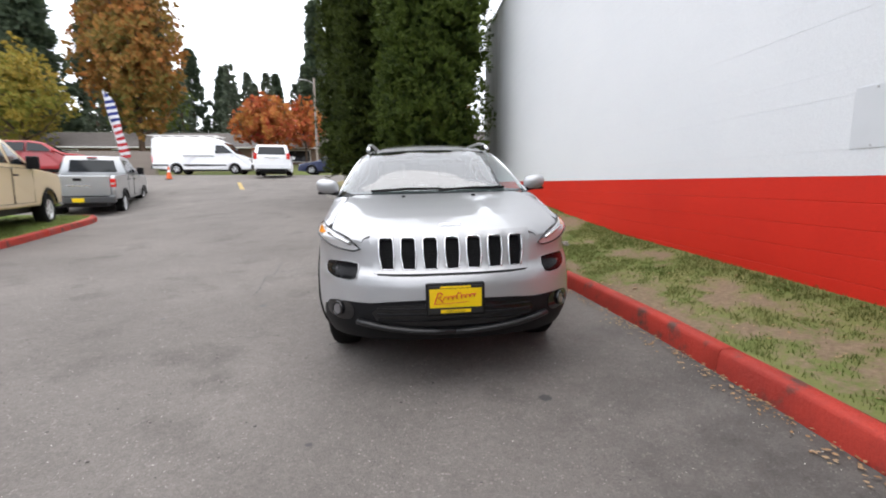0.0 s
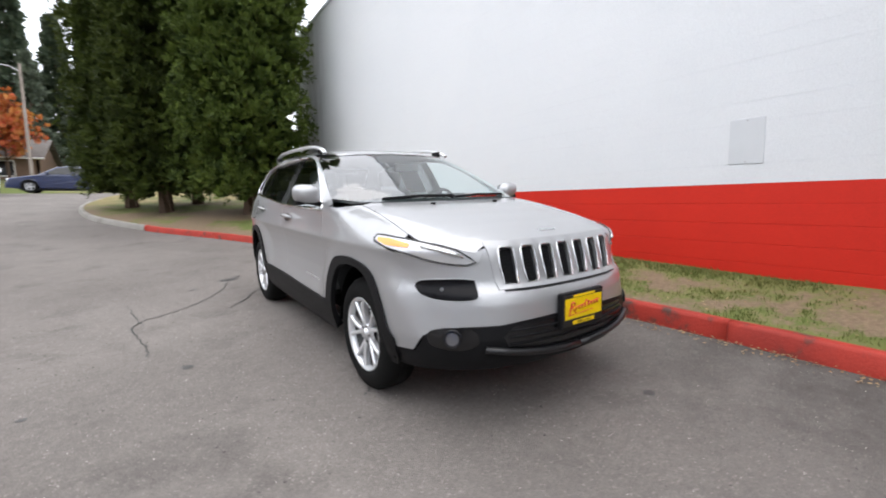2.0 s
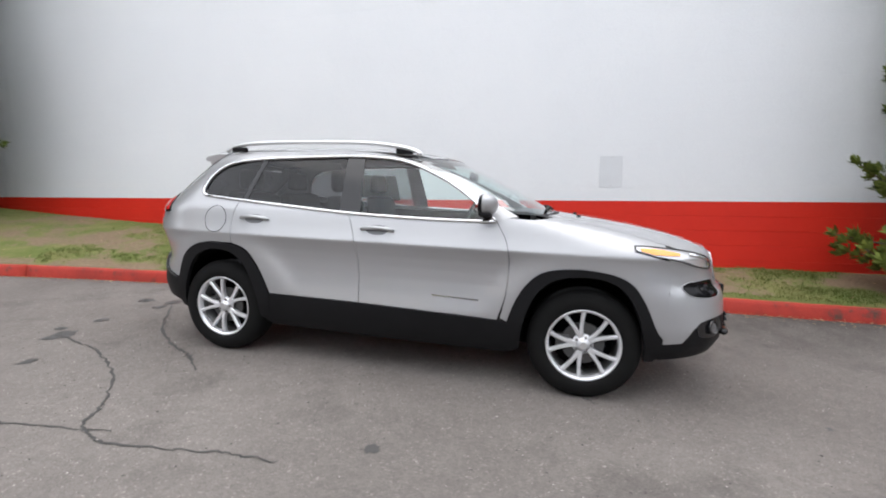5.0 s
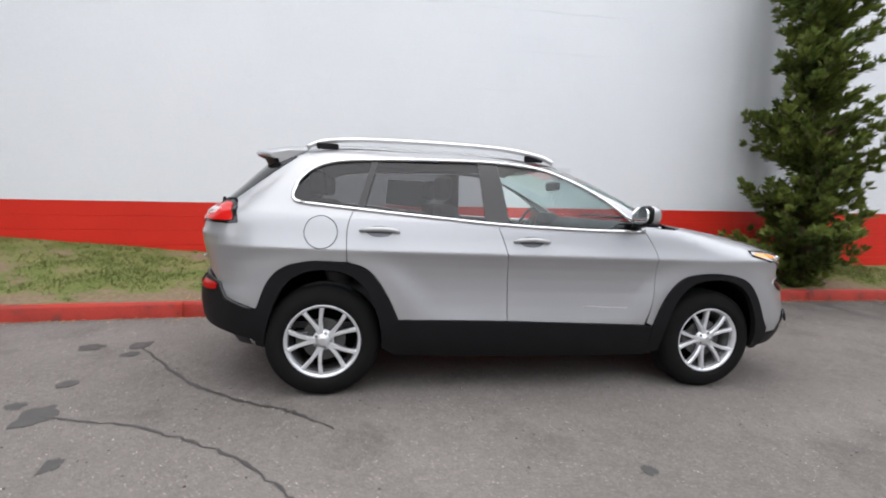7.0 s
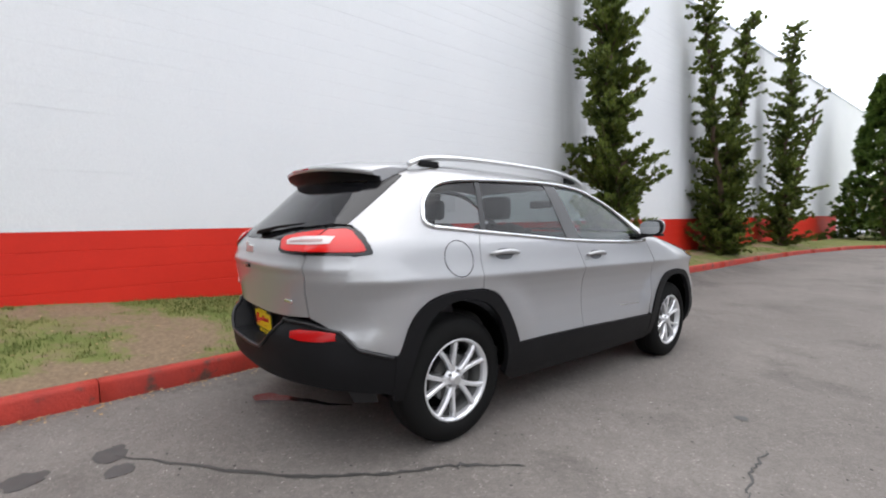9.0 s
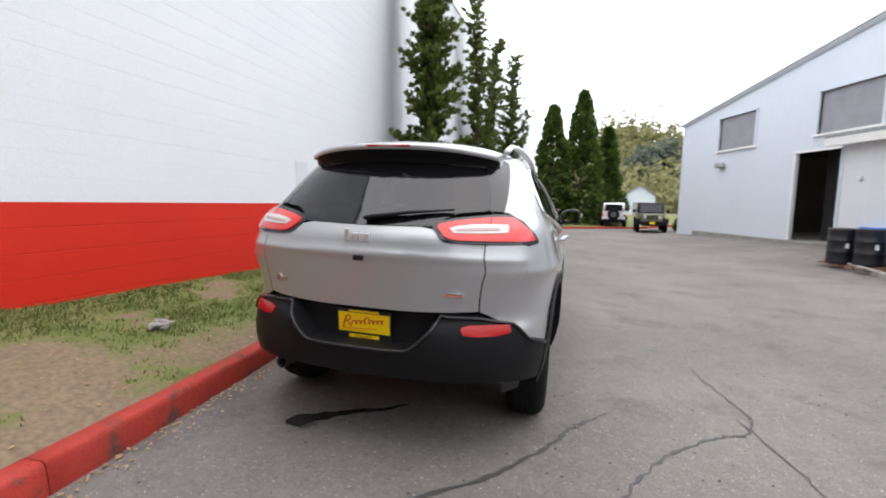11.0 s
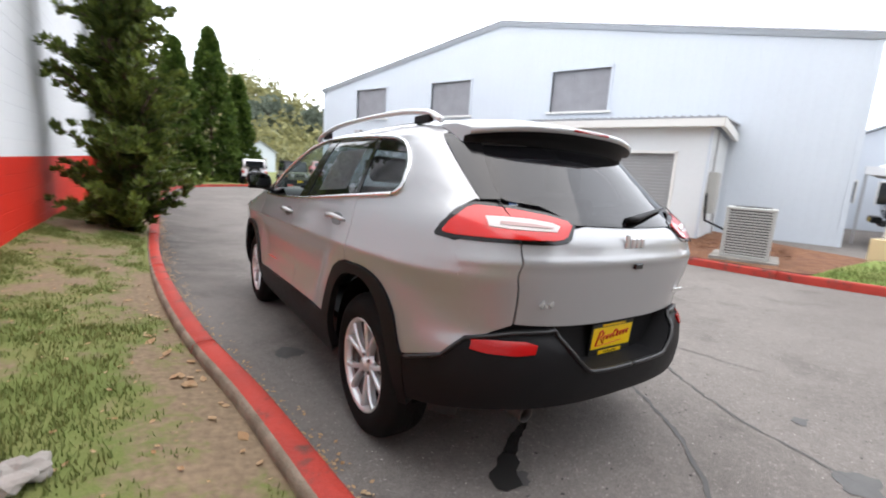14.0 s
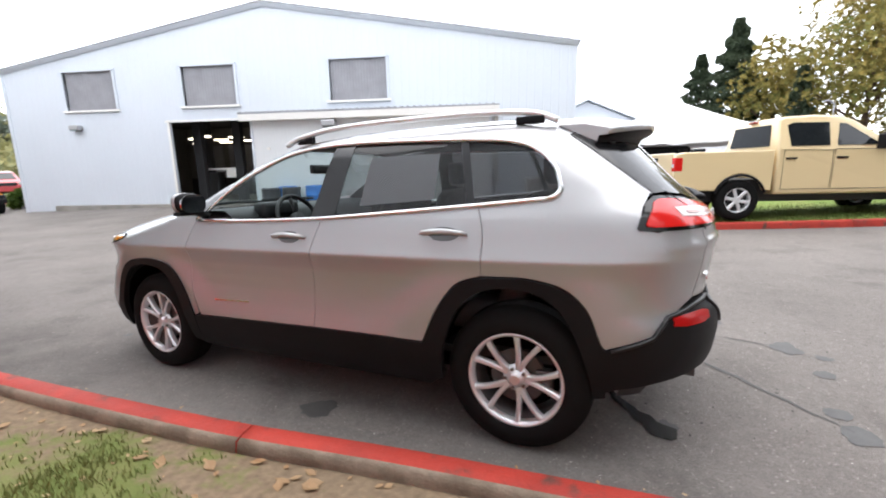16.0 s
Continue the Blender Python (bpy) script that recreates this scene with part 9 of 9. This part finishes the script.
for k in range(6):
    r = .06 + .05 * k
    tube(bm, [(r * math.cos(a), r * math.sin(a), .965) for a in np.linspace(0, 2 * math.pi, 28, endpoint=False)], .005, 4, closed=True)
part("fan_guard", bm, M_BLACKPL, top)
put(ac, "service_panel", M_ACGREY, .381, .395, -.20, .20, .25, .86, bevel=.004)


def w_tube(name, label, cat, pts, r, m):
    b = Vector(pts[0])
    ob = link_bm(name, tube(bmesh.new(), [Vector(p) - b for p in pts], r, 8), m)
    ob.location = b
    return tagged(ob, label, cat)


def wl(s, y, z):
    p = FACADE @ Vector((s, y, 0))
    return (p.x, p.y, z)


w_tube("pipe_run", "black insulated refrigerant pipe from the unit to the wall", "pipe", [wl(10.1, 4.2, az + .3), wl(9.6, 4.1, az + .32), wl(9.1, 3.9, az + .5), wl(9.03, 3.8, az + 1.2)], .03, M_BLACKPL)
w_tube("gas_pipe", "grey gas pipe with a meter by the wall", "pipe", [wl(9.12, 2.2, .1), wl(9.12, 2.2, 1.1), wl(9.12, 2.6, 1.1), wl(9.12, 2.6, .5), wl(9.03, 2.7, .5)], .025, M_STEEL)
cab = empty("utility_cabinet", LMAT, "grey electrical cabinet on the lean-to end wall", "cabinet")
put(cab, "case", M_ACGREY, L1 + .005, L1 + .22, -1.1, -.45, .75, 1.85, bevel=.02)
put(cab, "cabinet_door", M_ACGREY, L1 + .22, L1 + .235, -1.06, -.49, .80, 1.80, bevel=.006)
put(cab, "conduit", M_STEEL, L1 + .03, L1 + .08, -.80, -.75, 1.85, 2.95)
# planter box and post at the bed's end
pb = link_bm("planter_box", boxbm(-.3, .3, -.3, .3, 0, .55, bevel=.015), M_TAN)
pb.matrix_world = Matrix.Translation((-12.3, .65, road_z(-12.3, .65)))
tagged(pb, "plain tan box beside the bed", "box")
w_tube("bollard_post", "white slanting post beside the bed", "post", [(-12.9, .35, road_z(-12.9, .35)), (-12.6, .55, 1.25)], .05, M_TRIMW)

# white tent canopy
tent = empty("tent", Matrix.Translation((-20.5, 2.6, road_z(-20, 2.6))), "white peaked tent canopy on slim poles", "tent")
TW, TD, EV = 4.3, 3.6, 2.35
bm = bmesh.new()
n = 16
grid = []
for j in range(n + 1):
    row = []
    for i in range(n + 1):
        u, v = -1 + 2 * i / n, -1 + 2 * j / n
        d = max(abs(u), abs(v))
        z = EV + 1.75 * (1 - d) ** 1.25 - .12 * (1 - min(1, abs(abs(u) - abs(v)) * 0 + abs(u * v))) * d ** 4
        row.append(bm.verts.new((u * TW, v * TD, z)))
    grid.append(row)
for j in range(n):
    for i in range(n):
        bm.faces.new((grid[j][i], grid[j][i + 1], grid[j + 1][i + 1], grid[j + 1][i]))
part("canopy", bm, M_TENT, tent, smooth=True)
bm = bmesh.new()
for (xa, ya, xb, yb) in ((-TW, -TD, TW, -TD), (TW, -TD, TW, TD), (TW, TD, -TW, TD), (-TW, TD, -TW, -TD)):
    prev = None
    for i in range(n + 1):
        f = i / n
        x, y = xa + (xb - xa) * f, ya + (yb - ya) * f
        zt = EV - .12 * (1 - abs(2 * f - 1)) 
        cur = (bm.verts.new((x, y, zt)), bm.verts.new((x, y, zt - .24 - .03 * math.sin(f * 40))))
        if prev:
            bm.faces.new((prev[0], cur[0], cur[1], prev[1]))
        prev = cur
part("valance", bm, M_TENT, tent)
for x in (-TW, 0, TW):
    for y in (-TD, TD):
        part("tent_pole", cyl(bmesh.new(), (x * .99, y * .99, 0), (0, 0, 1), .035, EV - .02, 10), M_STEEL, tent)


def plain_building(name, x, y, z, hx, hy, w, d, eave, ridge, label, wall_m, roof_m, holes=()):
    """A gabled outbuilding; its front faces along (hx, hy)."""
    e = empty(name, heading(x, y, z, hx, hy), label, "building")
    bm = bmesh.new()
    vs = [bm.verts.new((a, 0, b)) for a, b in ((-w, -.5), (w, -.5), (w, eave), (0, ridge), (-w, eave))]
    f = bm.faces.new(vs)
    r = bmesh.ops.extrude_face_region(bm, geom=[f])
    bmesh.ops.translate(bm, verts=[v for v in r["geom"] if isinstance(v, bmesh.types.BMVert)], vec=(0, .12, 0))
    bmesh.ops.recalc_face_normals(bm, faces=bm.faces)
    part("front_wall", bm, wall_m, e)
    for s in (-1, 1):
        part("side_wall", boxbm(s * w - .06, s * w + .06, .12, d, -.5, eave), wall_m, e)
        bm = bmesh.new()
        q = [bm.verts.new(c) for c in ((0, -.3, ridge + .06), (s * (w + .3), -.3, eave - .06), (s * (w + .3), d, eave - .06), (0, d, ridge + .06))]
        f = bm.faces.new(q)
        r = bmesh.ops.extrude_face_region(bm, geom=[f])
        bmesh.ops.translate(bm, verts=[v for v in r["geom"] if isinstance(v, bmesh.types.BMVert)], vec=(0, 0, .08))
        bmesh.ops.recalc_face_normals(bm, faces=bm.faces)
        part("roof_slope", bm, roof_m, e)
    part("rear_wall", boxbm(-w, w, d - .12, d, -.5, eave), wall_m, e)
    for nm, m, a, b, c, dd in holes:
        win = part(nm, boxbm(a, b, -.02, .03, c, dd), m, e)
        bm = boxbm(a - .06, a, -.05, .02, c - .05, dd + .06)
        box(bm, b, b + .06, -.05, .02, c - .05, dd + .06)
        box(bm, a, b, -.05, .02, dd, dd + .06)
        part("frame", bm, M_TRIMW, win)
    return e


plain_building("outbuilding", -26.5, -2.0, .2, .97, .25, 4.6, 12, 2.9, 4.9, "pale grey metal outbuilding behind the tent", M_SIDING, M_SIDING, [("window", M_DKGLASS, -2.6, -1.6, 1.0, 2.0), ("window", M_DKGLASS, -.8, .2, 1.0, 2.0), ("door", M_TRIMW, 1.4, 2.4, -.2, 2.1)])
plain_building("outbuilding", -30, 7.0, .2, .97, .1, 5, 8, 2.4, 3.3, "low pale outbuilding beyond the tent", M_WHITEWALL, M_GREYROOF, [("window", M_DKGLASS, -3.4, -2.2, 1.0, 1.9), ("window", M_DKGLASS, -.6, .6, 1.0, 1.9), ("window", M_DKGLASS, 2.0, 3.2, 1.0, 1.9)])
plain_building("shed", -10.1, -60, -.5, .12, .99, 1.9, 9, 3.2, 4.5, "white gabled shed at the end of the drive", M_SIDING, M_GREYROOF, [("door", M_ROLLUP, -.8, .8, -.2, 2.3)])
# small far plates that the lot shows beside the tent
w_tube("lot_lamp", "grey street lamp beyond the tent", "street lamp", [(-36, 12.6, 0), (-36, 12.6, 4.9), (-35.6, 12.2, 5.1), (-35.0, 11.8, 5.05)], .06, M_STEEL)

# ---- cracks sealed with tar, stains and grit on the asphalt ----
def crack(pts, w, label="sealed tar crack in the asphalt", seed=0):
    """A ragged tar seam lying on the road."""
    r = random.Random(seed)
    line = catmull([(x, y, 0) for x, y in pts], 9)
    off = [r.gauss(0, .008) for _ in line]
    vs, fs = [], []
    n = len(line)
    for i, p in enumerate(line):
        a, b = line[max(0, i - 1)], line[min(n - 1, i + 1)]
        t = (b - a).normalized()
        s = Vector((t.y, -t.x, 0))
        ww = w * (.45 + .9 * r.random()) * (.35 + .65 * min(1, 4 * min(i, n - 1 - i) / n + .2))
        q = p + s * off[i]
        for k in (-1, 1):
            c = q + s * ww * k * .5
            vs.append((c.x, c.y, road_z(c.x, c.y) + .004))
    for i in range(n - 1):
        fs.append((2 * i, 2 * i + 1, 2 * i + 3, 2 * i + 2))
    return tagged(raw("tar_crack", vs, fs, M_TAR), label, "crack", "road cracks", "structure")


def stain(x, y, r, stretch=1.0, seed=1, m=None, label="dark oil stain on the asphalt"):
    q = random.Random(seed)
    ph = q.uniform(0, 6)
    pts = []
    for i in range(22):
        a = 2 * math.pi * i / 22
        rr = r * (.7 + .35 * noise.noise(Vector((math.cos(a) * 1.6 + ph, math.sin(a) * 1.6, seed))) + .2 * q.random())
        pts.append((x + rr * math.cos(a) * stretch, y + rr * math.sin(a)))
    ground_patch("oil_stain", pts, m or M_STAIN, label, "stain", lift=.0035, steps=1)


crack([(0.12, 2.85), (-0.57, 2.25), (-0.84, 1.92), (-0.98, 1.66), (-1.09, 1.45), (-1.27, 1.24)], 0.024, seed=3)
crack([(-1.03, 2.81), (-1.16, 2.3), (-1.32, 1.97), (-1.53, 1.65), (-1.8, 1.38), (-1.99, 1.27), (-2.07, 1.14), (-2.11, 0.99), (-2.06, 0.6)], 0.02, seed=4)
crack([(-0.84, -1.36), (-0.91, -1.46)], 0.02, seed=5)
crack([(-2.0, 0.08), (-2.01, 0.35), (-2.06, 0.62)], 0.014, seed=6)
crack([(-2.02, 1.05), (-2.1, 1.48), (-2.15, 2.0)], 0.014, seed=7)
stain(-0.60, 2.93, 0.07, seed=20)
stain(0.10, 3.20, 0.1, seed=21)
stain(-0.89, 3.01, 0.06, seed=22)
stain(-1.77, -0.30, 0.05, seed=23)
stain(-0.06, 2.84, 0.08, seed=28)
stain(0.39, 2.02, 0.07, seed=29)
stain(0.91, 0.16, .13, seed=41)
stain(0.14, 2.86, .10, 1.3, seed=42)
stain(-1.02, 2.83, .12, 1.2, seed=43)

stain(0.52, -2.46, 0.045, seed=51)
stain(-0.81, -2.75, 0.022, seed=52)
stain(-1.35, -3.1, 0.035, seed=53)
stain(1.2, -2.3, 0.03, seed=54)
stain(-2.6, -.6, 0.03, seed=55)
stain(-1.5, 2.45, 0.05, 1.5, seed=56)


def specks(name, count, lo, hi, m, label, seed):
    """Tiny loose stones strewn over the road."""
    q = random.Random(seed)
    vs, fs = [], []
    while len(vs) < 5 * count:
        x, y = q.uniform(-5.2, 1.6), q.uniform(-5.2, 5.4)
        if x > kerb_x(y) - .03 or noise.noise(Vector((x * .7, y * .7, seed))) < q.uniform(-.6, .25):
            continue
        r, a = q.uniform(lo, hi) * q.uniform(.6, 1), q.uniform(0, 6.28)
        z = road_z(x, y)
        k = len(vs)
        for i in range(4):
            b = a + i * math.pi / 2 + q.uniform(-.4, .4)
            vs.append((x + r * math.cos(b), y + r * math.sin(b) * q.uniform(.6, 1), z + .0006))
        vs.append((x, y, z + r * .6))
        fs.extend([(k + i, k + (i + 1) % 4, k + 4) for i in range(4)])
    tagged(raw(name, vs, fs, m), label, "grit", kind="stuff")


specks("pale_grit", 3200, .003, .0065, mat("pale_stone_chip", (.50, .47, .43), .8, var=.3, scale=30), "loose pale stone chips on the asphalt", 5)
specks("dark_grit", 1300, .005, .012, mat("dark_stone_chip", (.055, .05, .046), .9, var=.3, scale=30), "dark crumbs of bitumen on the asphalt", 9)

# wet drip line from the tail pipe, running down the slope
pts = []
drip = catmull([(.50, 2.05, 0), (.36, 1.92, 0), (.22, 1.80, 0), (.08, 1.72, 0), (-.06, 1.58, 0)], 6)
wid = [.02, .05, .075, .07, .055, .045, .05, .055, .04, .03, .035, .03, .028, .03, .025, .03, .022, .02, .024, .018, .02, .014, .012, .01, .006]
up, dn = [], []
for p, w in zip(drip, wid):
    j = .012 * noise.noise(Vector((p.x * 14, p.y * 14, 1)))
    up.append((p.x + (w + j) * .66, p.y - (w + j) * .75))
    dn.append((p.x - (w - j) * .66, p.y + (w - j) * .75))
vs = [(x, y, road_z(x, y) + .0045) for a, b in zip(up, dn) for x, y in (a, b)]
wet = raw("wet_drip", vs, [(2 * i, 2 * i + 1, 2 * i + 3, 2 * i + 2) for i in range(len(up) - 1)], mat("wet_asphalt", (.03, .029, .028), .18))
tagged(wet, "wet drip line under the exhaust tip", "puddle", kind="structure")
